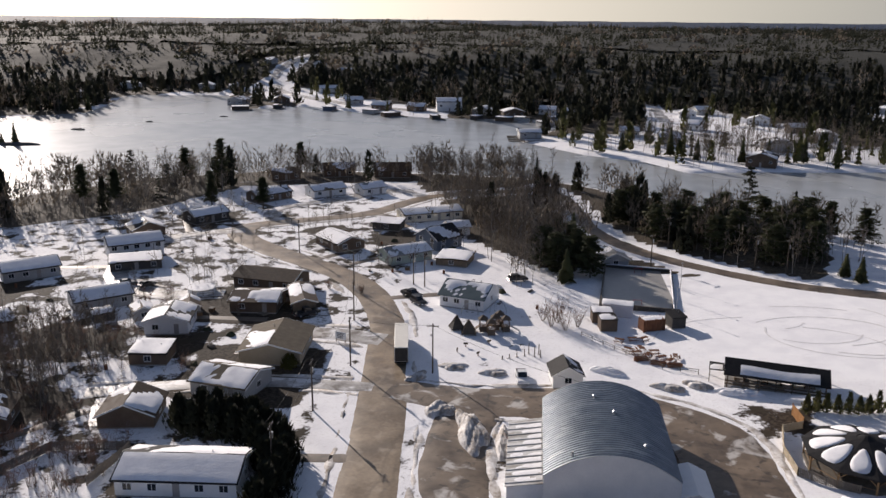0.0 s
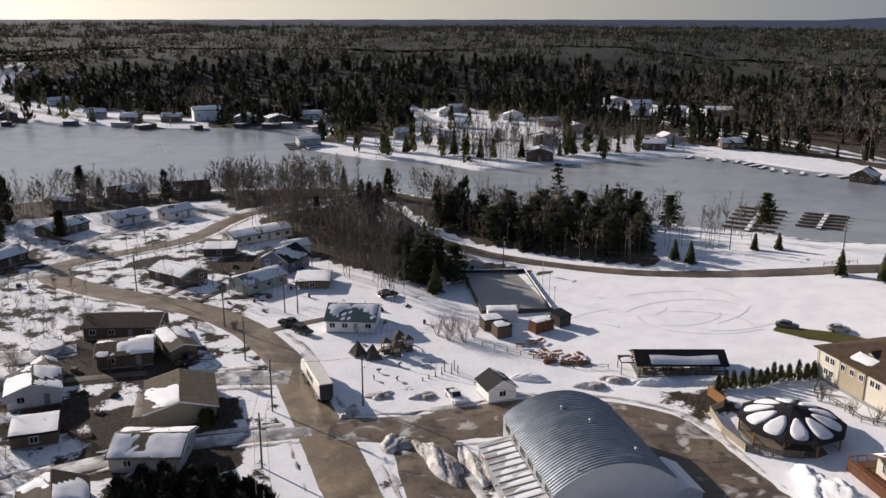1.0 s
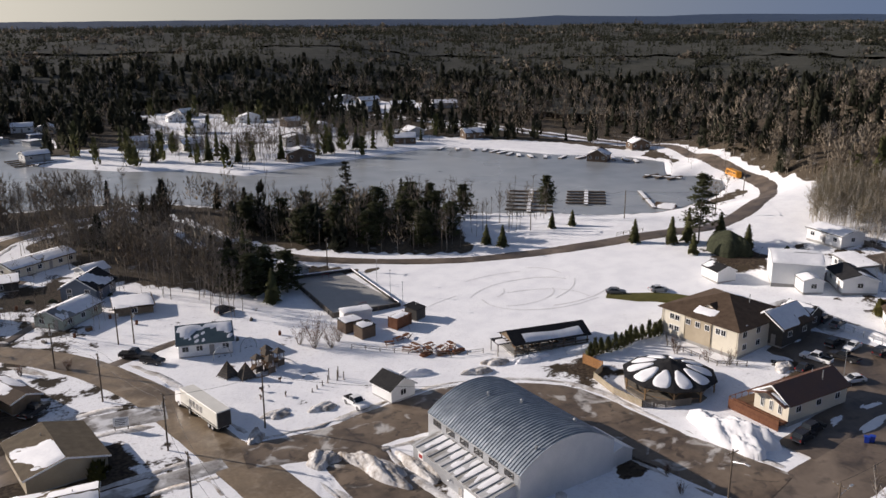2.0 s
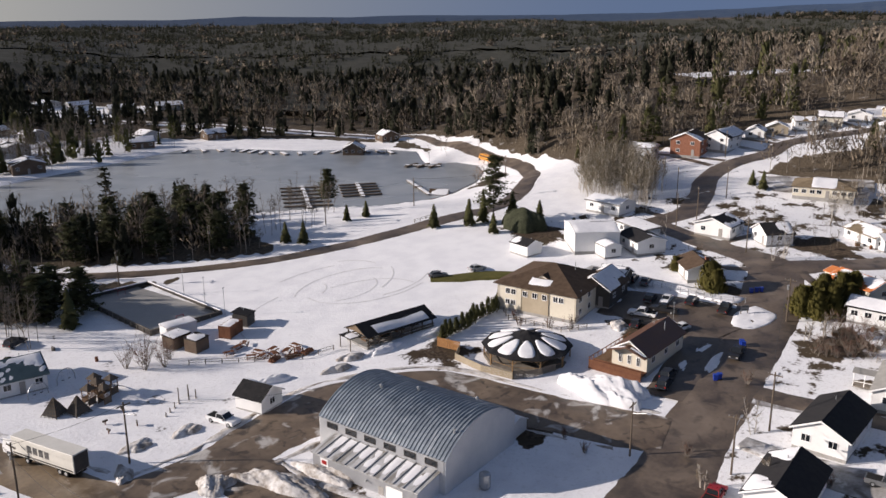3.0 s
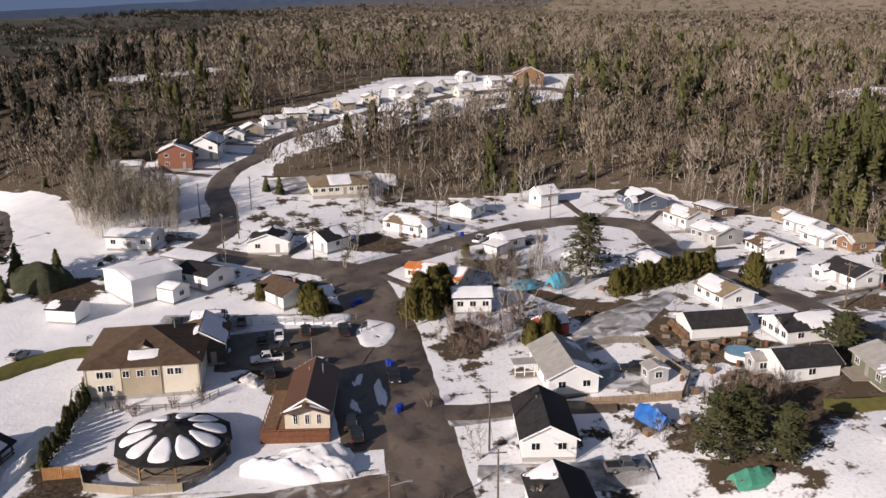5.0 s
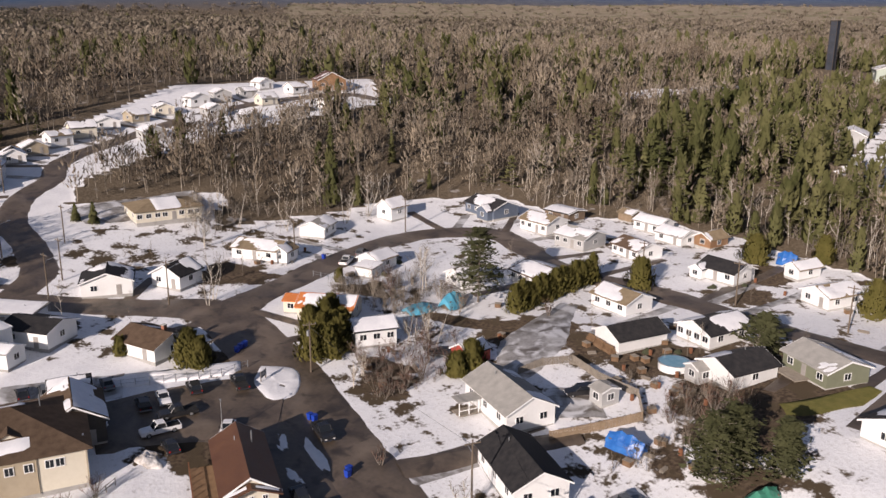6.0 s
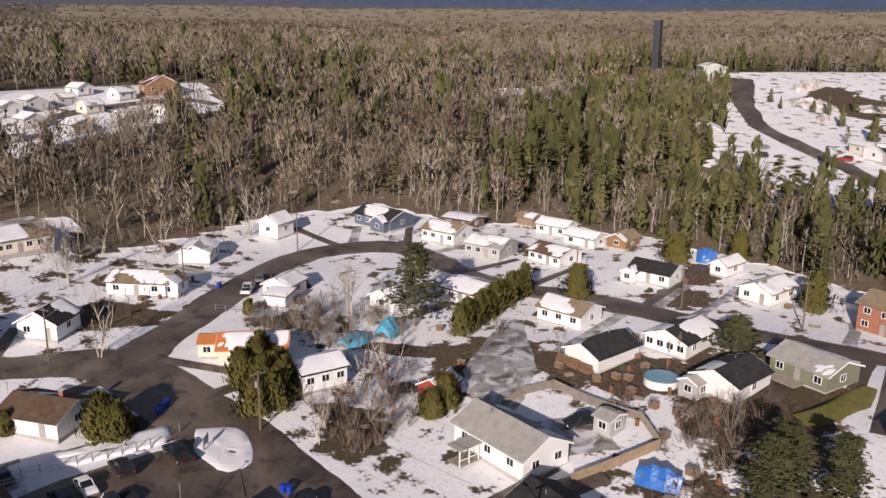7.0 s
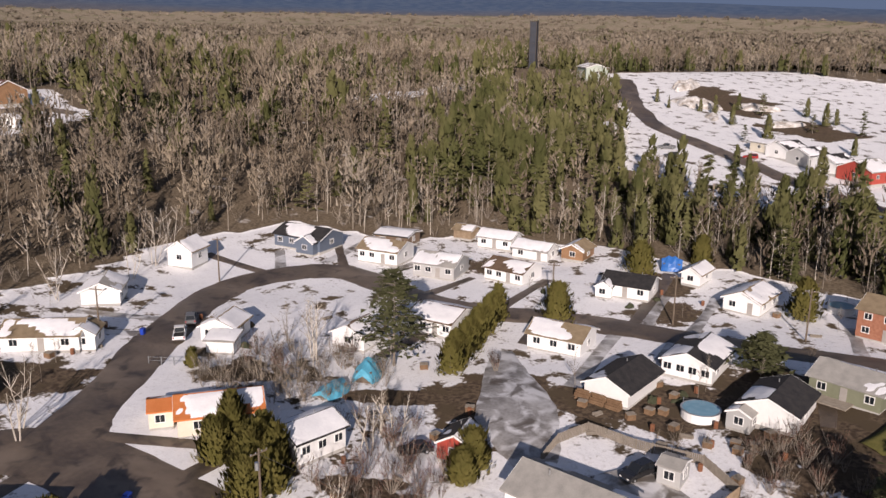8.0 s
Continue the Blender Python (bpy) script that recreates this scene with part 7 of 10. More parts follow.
def climbing_pyramid(x, y, h, yaw):
    ob = thing("climbing_frame", x, y, yaw, "dark pyramid-shaped climbing frame", "play equipment", group="climbing frames")
    c = [(-1.5, -1.5, 0), (1.5, -1.5, 0), (1.5, 1.5, 0), (-1.5, 1.5, 0)]
    bm = bmesh.new()
    q = [bm.verts.new((p[0] * 0.93, p[1] * 0.93, 0.25)) for p in c]
    ap = bm.verts.new((0, 0, h * 0.95))
    for i in range(4):
        bm.faces.new((q[i], q[(i + 1) % 4], ap))
    part("net", bm, WALLS["dark"], ob, "dark netting stretched between the poles")
    for p in c:
        part("pole", rod(p, (0, 0, h), 0.07, 0.05, 5), POLE_WOOD, ob)
    for k in range(1, 6):
        s = 1 - k / 6
        for i in range(4):
            a, b = c[i], c[(i + 1) % 4]
            part("rung", rod((a[0] * s, a[1] * s, h * k / 6), (b[0] * s, b[1] * s, h * k / 6), 0.05, 0.05, 4), POLE_WOOD, ob)
    for i in range(4):
        a, b = c[i], c[(i + 1) % 4]
        for q in (0.25, 0.5, 0.75):
            part("rope", rod((a[0] + (b[0] - a[0]) * q, a[1] + (b[1] - a[1]) * q, 0), (0, 0, h), 0.04, 0.03, 4), POLE_WOOD, ob)


def swing(x, y, yaw):
    ob = thing("swing_frame", x, y, yaw, "arched metal swing frame on the snowy playground", "play equipment", group="swing frames")
    pts = [(-1.8, 0), (-1.7, 1.2), (-1.2, 2.1), (-0.5, 2.5), (0.5, 2.5), (1.2, 2.1), (1.7, 1.2), (1.8, 0)]
    bm = bmesh.new()
    for (a, b), (c, d) in zip(pts[:-1], pts[1:]):
        tube(bm, (a, 0, b), (c, 0, d), 0.08, 0.08, 6)
    part("arch", bm, GALV, ob)
    for xx in (-0.6, 0.6):
        s = part("swing_seat", box(xx - 0.22, -0.1, 0.55, xx + 0.22, 0.1, 0.6), TYRE, ob)
        for q in (-0.2, 0.2):
            part("chain", rod((xx + q, 0, 0.6), (xx + q, 0, 2.45), 0.02, 0.02, 4), GALV, s)


play_tower(-7.6, 165.6, 10)
climbing_pyramid(-15.2, 166.2, 3.0, 20)
climbing_pyramid(-12.6, 163.8, 3.0, 5)
swing(-13.2, 174.6, 0)
swing(-7.2, 176.2, 5)
for k, (px, py) in enumerate([(-12.6, 156.5), (-8.2, 158.5), (-9.9, 152.2), (-14.0, 153.5)]):
    ob = thing("spring_toy", px, py, 30 * k, "small dark spring rider half buried in snow", "play equipment", group="spring riders")
    part("spring", rod((0, 0, -0.1), (0, 0, 0.5), 0.1, 0.1, 7), RUST, ob)
    part("seat", box(-0.45, -0.12, 0.5, 0.45, 0.12, 0.85, bevel=0.06), POLE_WOOD, ob)
for k, (px, py, hh) in enumerate([(-5.3, 151.2, 0.7), (-4.0, 151.9, 0.8), (-2.6, 152.6, 1.0), (-1.2, 153.3, 1.4), (-0.4, 154.4, 2.2), (0.7, 153.2, 2.0), (1.5, 154.4, 2.1), (1.8, 152.8, 1.6)]):
    ob = thing("balance_post", px, py, 0, "upright round wooden post standing in the snow", "post", group="row of posts")
    part("shaft", rod((0, 0, -0.3), (0, 0, hh), 0.1, 0.09, 7), POLE_WOOD, ob)
    part("foot", rod((0, 0, -0.1), (0, 0, 0.12), 0.3, 0.2, 8), OLD_SNOW, ob)

# ---- vehicles ----
def wheel(parent, x, y, r=0.36, w=0.24):
    t = part("wheel", rod((x, y - w / 2, r), (x, y + w / 2, r), r, r, 12), TYRE, parent)
    part("rim", rod((x, y - w / 2 - 0.015, r), (x, y + w / 2 + 0.015, r), r * 0.55, r * 0.55, 8), GALV, t)


def vehicle(kind, x, y, yaw, paint, label, snow=0.0):
    """A car, van or pickup; its nose points along +x before the turn."""
    names = {"car": "car", "suv": "suv", "pickup": "pickup_truck"}
    key = ("veh", kind, paint)
    if key in SHARED:
        ob = copy_thing(SHARED[key], pose(x, y, ground(x, y) + 0.06, 0, 0, yaw))
        return tagged(ob, label)
    ob = thing(names[kind], x, y, yaw, label, "pickup" if kind == "pickup" else "car", group="parked vehicles", dz=0.06)
    pm = PAINTS[paint]
    if kind == "pickup":
        L, W = 5.7, 1.95
        body = [(-L / 2, 0.45), (-L / 2, 1.05), (-0.55, 1.05), (-0.5, 1.12), (0.95, 1.12), (1.1, 1.1), (2.6, 1.02), (L / 2, 0.85), (L / 2, 0.4), (-L / 2 + 0.1, 0.38)]
        cab = [(-0.75, 1.1), (-0.6, 1.8), (0.55, 1.82), (1.2, 1.1)]
        wx = (-1.75, 1.85)
    elif kind == "suv":
        L, W = 4.7, 1.85
        body = [(-L / 2, 0.4), (-L / 2, 1.05), (-2.1, 1.1), (0.9, 1.08), (1.9, 1.0), (L / 2, 0.8), (L / 2, 0.35), (-L / 2 + 0.1, 0.33)]
        cab = [(-2.2, 1.08), (-1.95, 1.68), (0.15, 1.72), (0.95, 1.06)]
        wx = (-1.4, 1.45)
    else:
        L, W = 4.5, 1.75
        body = [(-L / 2, 0.35), (-L / 2, 0.85), (-1.6, 0.95), (0.8, 0.92), (1.7, 0.85), (L / 2, 0.65), (L / 2, 0.3), (-L / 2 + 0.1, 0.28)]
        cab = [(-1.75, 0.92), (-1.15, 1.4), (0.1, 1.43), (0.9, 0.9)]
        wx = (-1.35, 1.4)
    bm = extrude_profile(body, -W / 2, W / 2)
    bmesh.ops.bevel(bm, geom=[e for e in bm.edges if abs(e.verts[0].co.y - e.verts[1].co.y) < 0.01], offset=0.07, segments=2, affect="EDGES")
    part("body", bm, pm, ob)
    bm = extrude_profile(cab, -W / 2 + 0.12, W / 2 - 0.12)
    for v in bm.verts:
        if v.co.z > cab[0][1] + 0.3:
            v.co.y *= 0.86
    g = part("cabin_glass", bm, PANE, ob, "dark window glass")
    z = max(p[1] for p in cab)
    x0, x1 = cab[1][0], cab[2][0]
    part("cabin_roof", box(x0 - 0.03, -(W / 2 - 0.12) * 0.88, z - 0.03, x1 + 0.03, (W / 2 - 0.12) * 0.88, z + 0.04, bevel=0.02), pm, ob)
    for s in (-1, 1):
        for (ax, az), (bx, bz) in ((cab[0], cab[1]), (cab[2], cab[3])):
            part("pillar", rod((ax, s * (W / 2 - 0.13), az), (bx, s * (W / 2 - 0.13) * 0.88, bz) if az < bz else (bx, s * (W / 2 - 0.13), bz), 0.05, 0.05, 4), pm, g)
        for xx in wx:
            wheel(ob, xx, s * (W / 2 - 0.12), 0.4 if kind == "pickup" else 0.34)
        part("headlight", box(L / 2 - 0.06, s * (W / 2 - 0.35) - 0.16, body[-3][1] - 0.2, L / 2 + 0.02, s * (W / 2 - 0.35) + 0.16, body[-3][1] - 0.05), LAMP, ob)
        part("tail_light", box(-L / 2 - 0.02, s * (W / 2 - 0.18) - 0.1, 0.7, -L / 2 + 0.05, s * (W / 2 - 0.18) + 0.1, 0.95), TAIL, ob)
        part("mirror", box(cab[3][0] - 0.25, s * (W / 2 + 0.1) - 0.09, 1.05, cab[3][0] - 0.1, s * (W / 2 + 0.1) + 0.09, 1.22), TYRE, ob)
    part("bumper", box(L / 2 - 0.08, -W / 2 + 0.1, 0.38, L / 2 + 0.08, W / 2 - 0.1, 0.55, bevel=0.03), CHROME, ob)
    part("bumper", box(-L / 2 - 0.08, -W / 2 + 0.1, 0.42, -L / 2 + 0.08, W / 2 - 0.1, 0.58, bevel=0.03), CHROME, ob)
    if kind == "pickup":
        part("cargo_bed", box(-L / 2 + 0.12, -W / 2 + 0.15, 0.9, -0.85, W / 2 - 0.15, 1.062), TYRE, ob, "dark open cargo bed")
    SHARED[key] = ob
    return ob


vehicle("car", 61.3, 43.9, 60, "black", "black car parked in a fenced slushy yard")
vehicle("suv", 83.5, 107.6, 5, "black", "dark suv parked along the lot's fence")
vehicle("car", 84.5, 104.6, 185, "white", "white car parked nose-out by the fence")
vehicle("suv", 86.3, 99.8, 5, "black", "dark suv parked along the lot's fence")
vehicle("pickup", 85.8, 92.8, 5, "black", "black pickup parked by the island")
vehicle("pickup", 75.2, 105.9, 100, "white", "white pickup parked in the wet lot")
vehicle("pickup", 79.3, 103.0, 95, "black", "black pickup parked in the middle of the lot")
vehicle("car", 70.2, 105.0, 10, "black", "black car beside the hall")
vehicle("car", 72.3, 96.9, 160, "white", "white car behind the restaurant")
vehicle("suv", 48.5, 90.3, 5, "black", "black suv beside the restaurant")
vehicle("suv", 52.1, 91.1, 2, "black", "black suv beside the restaurant")
for k, (cx, cy) in enumerate([(92.5, 124.5), (92.3, 121.2), (92.3, 118.4), (92.2, 115.6), (92.0, 112.4)]):
    vehicle("suv" if k % 2 else "car", cx, cy, 8, ("black", "grey", "silver", "black", "grey")[k], ("black", "grey", "silver", "black", "grey")[k] + " car in the row behind the hall")
vehicle("pickup", -1.5, 142.0, -84, "white", "white pickup parked at the edge of the muddy yard")
vehicle("pickup", 34.9, 54.2, -90, "grey", "grey pickup in the driveway")
vehicle("pickup", 21.5, 72.6, 0, "red", "dark red pickup beside the street")
vehicle("pickup", 136.9, 60.1, -35, "white", "white pickup in a driveway")
vehicle("suv", 141.7, 55, -35, "grey", "grey suv in a driveway")
vehicle("car", 85.4, 58.2, 60, "black", "black car in front of a red shed")
vehicle("suv", 61.4, 44.8, 80, "black", "black car in the fenced yard")
vehicle("pickup", -27.2, 184.8, -40, "black", "black pickup beside the house")
vehicle("suv", -25.0, 180.0, -50, "black", "black suv beside the house")
vehicle("pickup", -47.6, 169.6, 40, "black", "black pickup in the driveway")
vehicle("suv", -3.5, 199.6, 20, "black", "dark car by the woods")
vehicle("car", 72.9, 155.0, -40, "grey", "grey car by the covered heap")
vehicle("car", 81.0, 149.6, -20, "silver", "silver car by the covered heap")
vehicle("car", -94.5, 184.5, 30, "grey", "grey car on the side street")
vehicle("car", -89.5, 184.0, 60, "black", "black car on the side street")
vehicle("pickup", 66.7, 84.2, 185, "black", "black pickup at the roadside")
vehicle("car", 92.0, -146, 20, "white", "white car by the red building")
vehicle("suv", 128, -141, 20, "red", "red suv on the snowy clearing")
vehicle("pickup", 152.5, -131, 40, "grey", "grey pickup by the clearing road")
vehicle("suv", 146.0, -122, 40, "black", "black suv by the clearing road")


def box_truck(x, y, yaw, label):
    """A long white bus-like truck with a window strip."""
    ob = thing("transport_truck", x, y, yaw, label, "truck", dz=0.1)
    L = 15.0
    part("body", box(-L / 2, -1.28, 0.95, L / 2 - 2.3, 1.28, 3.75, bevel=0.05), surf("cream_truck_body", (0.62, 0.60, 0.54), (0.72, 0.70, 0.64), 0.5, 0.5, 0.02), ob)
    part("rear_door", box(-L / 2 - 0.04, -1.15, 1.05, -L / 2, 1.15, 3.6), WALLS["dark"], ob, "dark rear doors")
    part("chassis", box(-L / 2 + 0.2, -0.9, 0.55, L / 2 - 0.4, 0.9, 0.95), TYRE, ob)
    cabp = part("cab", extrude_profile([(L / 2 - 2.2, 0.6), (L / 2, 0.6), (L / 2, 1.6), (L / 2 - 0.45, 2.9), (L / 2 - 2.2, 3.0)], -1.2, 1.2), PAINTS["white"], ob)
    part("windscreen", extrude_profile([(L / 2 + 0.02, 1.7), (L / 2 - 0.38, 2.75), (L / 2 - 0.42, 2.75), (L / 2 - 0.02, 1.7)], -1.05, 1.05), PANE, cabp)
    for s in (-1, 1):
        for k in range(4):
            part("side_window", box(-2.6 + k * 1.2, s * 1.285 - 0.012, 1.9, -1.7 + k * 1.2, s * 1.285 + 0.012, 3.0), PANE, ob)
        part("side_stripe", box(-L / 2 + 0.2, s * 1.285 - 0.01, 1.15, L / 2 - 2.5, s * 1.285 + 0.01, 1.35), WALLS["dark"], ob)
        for xx in (-5.6, -4.4, 2.2, 6.2):
            wheel(ob, xx, s * 1.05, 0.5, 0.35)
    return ob


box_truck(-24.6, 152.6, 98.5, "long cream truck with dark rear doors on the road")


def school_bus(x, y, yaw):
    ob = thing("school_bus", x, y, yaw, "yellow school bus on the lake road", "bus", dz=0.1)
    part("body", box(-5.2, -1.2, 0.7, 4.0, 1.2, 3.0, bevel=0.12), PAINTS["yellow"], ob)
    part("hood", box(4.0, -1.0, 0.7, 5.4, 1.0, 1.8, bevel=0.1), PAINTS["yellow"], ob)
    for s in (-1, 1):
        for k in range(9):
            part("side_window", box(-4.8 + k * 0.95, s * 1.205 - 0.01, 1.9, -4.05 + k * 0.95, s * 1.205 + 0.01, 2.6), PANE, ob)
        part("stripe", box(-5.1, s * 1.21 - 0.01, 1.35, 3.9, s * 1.21 + 0.01, 1.5), TYRE, ob)
        for xx in (-3.2, 4.4):
            wheel(ob, xx, s * 1.0, 0.5, 0.3)


school_bus(218.8, 236.7, 62)

ob = thing("utility_trailer", 35.4, 65.3, -88, "small rusty utility trailer in the driveway", "trailer")
part("bed", box(-2.2, -0.9, 0.5, 1.6, 0.9, 0.62), TIMBER, ob)
for s in (-1, 1):
    part("side", box(-2.2, s * 0.9 - 0.03, 0.62, 1.6, s * 0.9 + 0.03, 1.05), TIMBER, ob)
    wheel(ob, -0.3, s * 1.05, 0.33, 0.2)
part("hitch", rod((1.6, 0, 0.5), (3.0, 0, 0.45), 0.06, 0.05, 5), RUST, ob)


def covered(x, y, yaw, L, W, H, mat, label, name="tarp_shelter"):
    """A load or boat under a peaked tarpaulin."""
    ob = thing(name, x, y, yaw, label, "tarpaulin")
    n, v, f = 9, [], []
    prof = [(-1.05, 0.05), (-0.92, 0.32), (-0.66, 0.58), (-0.3, 0.86), (0, 1.0), (0.3, 0.86), (0.66, 0.58), (0.92, 0.32), (1.05, 0.05)]
    rng = np.random.default_rng(int(abs(x * 10)))
    for i in range(7):
        s = i / 6
        k = 1 - 0.25 * abs(2 * s - 1) ** 3
        sag = 1 - 0.1 * math.sin(s * math.pi * 3) ** 2
        for p, q in prof:
            v.append((-L / 2 + L * s + rng.normal(0, 0.06), p * W / 2 * k + rng.normal(0, 0.05), q * H * k * sag + rng.normal(0, 0.04)))
    for i in range(6):
        for j in range(8):
            a = i * 9 + j
            f.append((a, a + 9, a + 10, a + 1))
    child("cover", mesh_of("cover", v, f, [mat]), ob)
    for e in (0, 54):
        c = np.mean(v[e:e + 9], axis=0)
        child("end_flap", mesh_of("end_flap", list(v[e:e + 9]) + [tuple(c)], [(j, j + 1, 9) for j in range(8)], [mat]), ob)
    part("load", box(-L / 2 + 0.4, -W / 2 * 0.6, -0.1, L / 2 - 0.4, W / 2 * 0.6, H * 0.55, bevel=0.1), POLE_WOOD, ob)
    return ob


covered(105.2, 55.0, -75, 5.4, 4.0, 1.8, TARP_AQUA, "long heap under a light blue tarpaulin")
covered(105.6, 47.6, -60, 4.8, 4.0, 3.2, TARP_AQUA, "peaked shelter of light blue tarpaulin")
covered(45.2, 47.2, 25, 5.6, 2.6, 2.8, TARP_BLUE, "boat on a trailer under a bright blue tarpaulin")
covered(96.3, -29.3, 30, 4.2, 3.0, 3.2, TARP_BLUE, "peaked blue tarpaulin behind a garage")
covered(26.6, 40.6, -80, 5.5, 3.2, 2.4, TARP_GREEN, "heap under a green tarpaulin by the trees")


def wheelie_bin(x, y, yaw, label="blue wheelie bin at the roadside"):
    ob = thing("wheelie_bin", x, y, yaw, label, "bin", group="roadside bins")
    bm = box(-0.35, -0.4, 0.08, 0.35, 0.4, 1.1)
    for v in bm.verts:
        if v.co.z < 0.5:
            v.co.x *= 0.8
            v.co.y *= 0.8
    part("tub", bm, BIN_BLUE, ob)
    part("lid", box(-0.38, -0.44, 1.1, 0.38, 0.46, 1.17, bevel=0.02), BIN_BLUE, ob)
    part("wheel", rod((-0.3, -0.35, 0.1), (0.3, -0.35, 0.1), 0.1, 0.1, 8), TYRE, ob)


for bx2, by2 in [(98.6, 90.4), (99.2, 89.6), (71, 84.4), (71.7, 84.9), (55.8, 83.6), (55, 84), (141.3, 64.2), (97.6, 91.2)]:
    wheelie_bin(bx2, by2, 30)


# ---- poles, lamps and wires ----
def utility_pole(x, y, h=9.0, yaw=0.0, arms=1, lamp=False):
    ob = thing("utility_pole", x, y, yaw, "wooden utility pole with a crossarm" if not lamp else "wooden utility pole with a street lamp", "pole", group="utility poles")
    part("pole", rod((0, 0, -0.5), (0, 0, h), 0.16, 0.11, 8), POLE_WOOD, ob)
    for k in range(arms):
        z = h - 0.5 - k * 1.0
        part("crossarm", box(-1.1, -0.06, z - 0.07, 1.1, 0.06, z + 0.07), POLE_WOOD, ob)
        for xx in (-1.0, -0.4, 0.4, 1.0):
            part("insulator", rod((xx, 0, z + 0.07), (xx, 0, z + 0.25), 0.05, 0.03, 6), GALV, ob)
    if lamp:
        a = part("lamp_arm", rod((0, 0, h - 1.8), (0, -2.2, h - 1.2), 0.05, 0.04, 6), GALV, ob)
        part("lamp_head", box(-0.14, -2.8, h - 1.28, 0.14, -2.1, h - 1.1, bevel=0.03), GALV, a)
    else:
        part("transformer", rod((0.3, 0, h - 2.4), (0.3, 0, h - 1.5), 0.24, 0.24, 10), GALV, ob)
    return (x, y, ground(x, y) + h - 0.25)


def wire(a, b, sag=0.7, off=0.0, r=0.025):
    cu = bpy.data.curves.new("cable", "CURVE")
    cu.dimensions, cu.bevel_depth, cu.bevel_resolution = "3D", r, 0
    s = cu.splines.new("POLY")
    s.points.add(8)
    A, B = Vector(a), Vector(b)
    n = Vector((-(B - A).y, (B - A).x, 0)).normalized() * off
    for i in range(9):
        q = i / 8
        p = A.lerp(B, q) + n
        s.points[i].co = (p.x, p.y, p.z - 4 * sag * q * (1 - q), 1)
    cu.materials.append(CABLE)
    tagged(new("overhead_cable", cu), "thin black overhead cable between two poles", "cable", "overhead cables")


WEST_LINE = [(-35.1, 104, 9), (-35.1, 126.0, 9), (-32.8, 144.6, 9.5), (-37, 168, 9), (-41.1, 187.8, 9), (-62, 217, 9)]
tops = [utility_pole(x, y, h, 90, 1) for x, y, h in WEST_LINE]
for a, b in zip(tops[:-1], tops[1:]):
    for off in (-0.9, 0.9):
        wire(a, b, 0.8, off)
p0 = utility_pole(-17.5, 143.2, 9.5, 0, 1, True)
wire(tops[2], p0, 0.5)
wire(p0, (10.0, 124.5, 6.5), 1.0)
p1 = utility_pole(25.6, 86.2, 8.5, 0, 1, True)
p2 = utility_pole(42.7, 71.6, 9.5, 90, 1, True)
p3 = utility_pole(28.5, 72.6, 9, 90, 1, True)
p4 = utility_pole(86.5, 81.0, 9, 90, 1)
wire(p3, p2, 0.5, 0.5)
wire(p2, p4, 0.8, 0.5)
utility_pole(-28.0, 193.6, 8, 0, 1)
utility_pole(-25.2, 192.4, 8, 0, 1)
LAKE_LINE = [(29.9, 215.5), (36.8, 234.0), (55.0, 213.6), (61.5, 209.4), (91, 207.5), (118, 197.0), (140, 182), (188, 208.4)]
lt = [utility_pole(x, y, 8.5, 40, 1) for x, y in LAKE_LINE]
for a, b in zip(lt[2:-1], lt[3:]):
    wire(a, b, 0.8)
for x, y in [(132.5, 121.5), (140.6, 119.0), (159, 37.9), (143.3, 70.4), (102.1, 4.9), (81.9, -2.8), (122, 100.0), (157, 131), (162.5, 118.5), (204, 133), (62, -11)]:
    utility_pole(x, y, 9, 30, 1, True)
for x, y in [(70.8, 97.8), (30.8, 179.6), (34.6, 198), (32.9, 188.6), (67.5, 115.8)]:
    ob = thing("light_pole", x, y, 0, "thin grey metal pole standing in the snow", "pole", group="thin poles")
    part("shaft", rod((0, 0, -0.3), (0, 0, 6.0), 0.07, 0.05, 6), GALV, ob)
    part("lamp_head", box(-0.25, -0.1, 5.95, 0.25, 0.1, 6.1, bevel=0.02), GALV, ob)


def sign_board(x, y, yaw, w, h, z, label, bars, col="white"):
    ob = thing("sign_board", x, y, yaw, label, "sign")
    for s in (-1, 1):
        part("post", box(s * w * 0.42 - 0.06, -0.06, -0.4, s * w * 0.42 + 0.06, 0.06, z + h), POLE_WOOD, ob)
    b = part("board", box(-w / 2, -0.1, z, w / 2, -0.06, z + h), PAINTS[col], ob)
    for k in range(bars):
        zz = z + h * (0.8 - 0.6 * k / max(1, bars - 1))
        part("text_bar", box(-w * 0.36, -0.115, zz - 0.05, w * (0.36 - 0.12 * (k % 2)), -0.1, zz + 0.05), TYRE, b)


sign_board(-37.0, 155.4, -20, 2.4, 1.5, 0.8, "white sign board on two posts with rows of lettering", 4)
sign_board(86.0, 89.0, -40, 1.8, 1.1, 0.9, "small dark sign on the snowy island", 2, "grey")
sign_board(126.0, 175.5, -10, 1.2, 3.0, 0.6, "tall white roadside panel sign", 4)

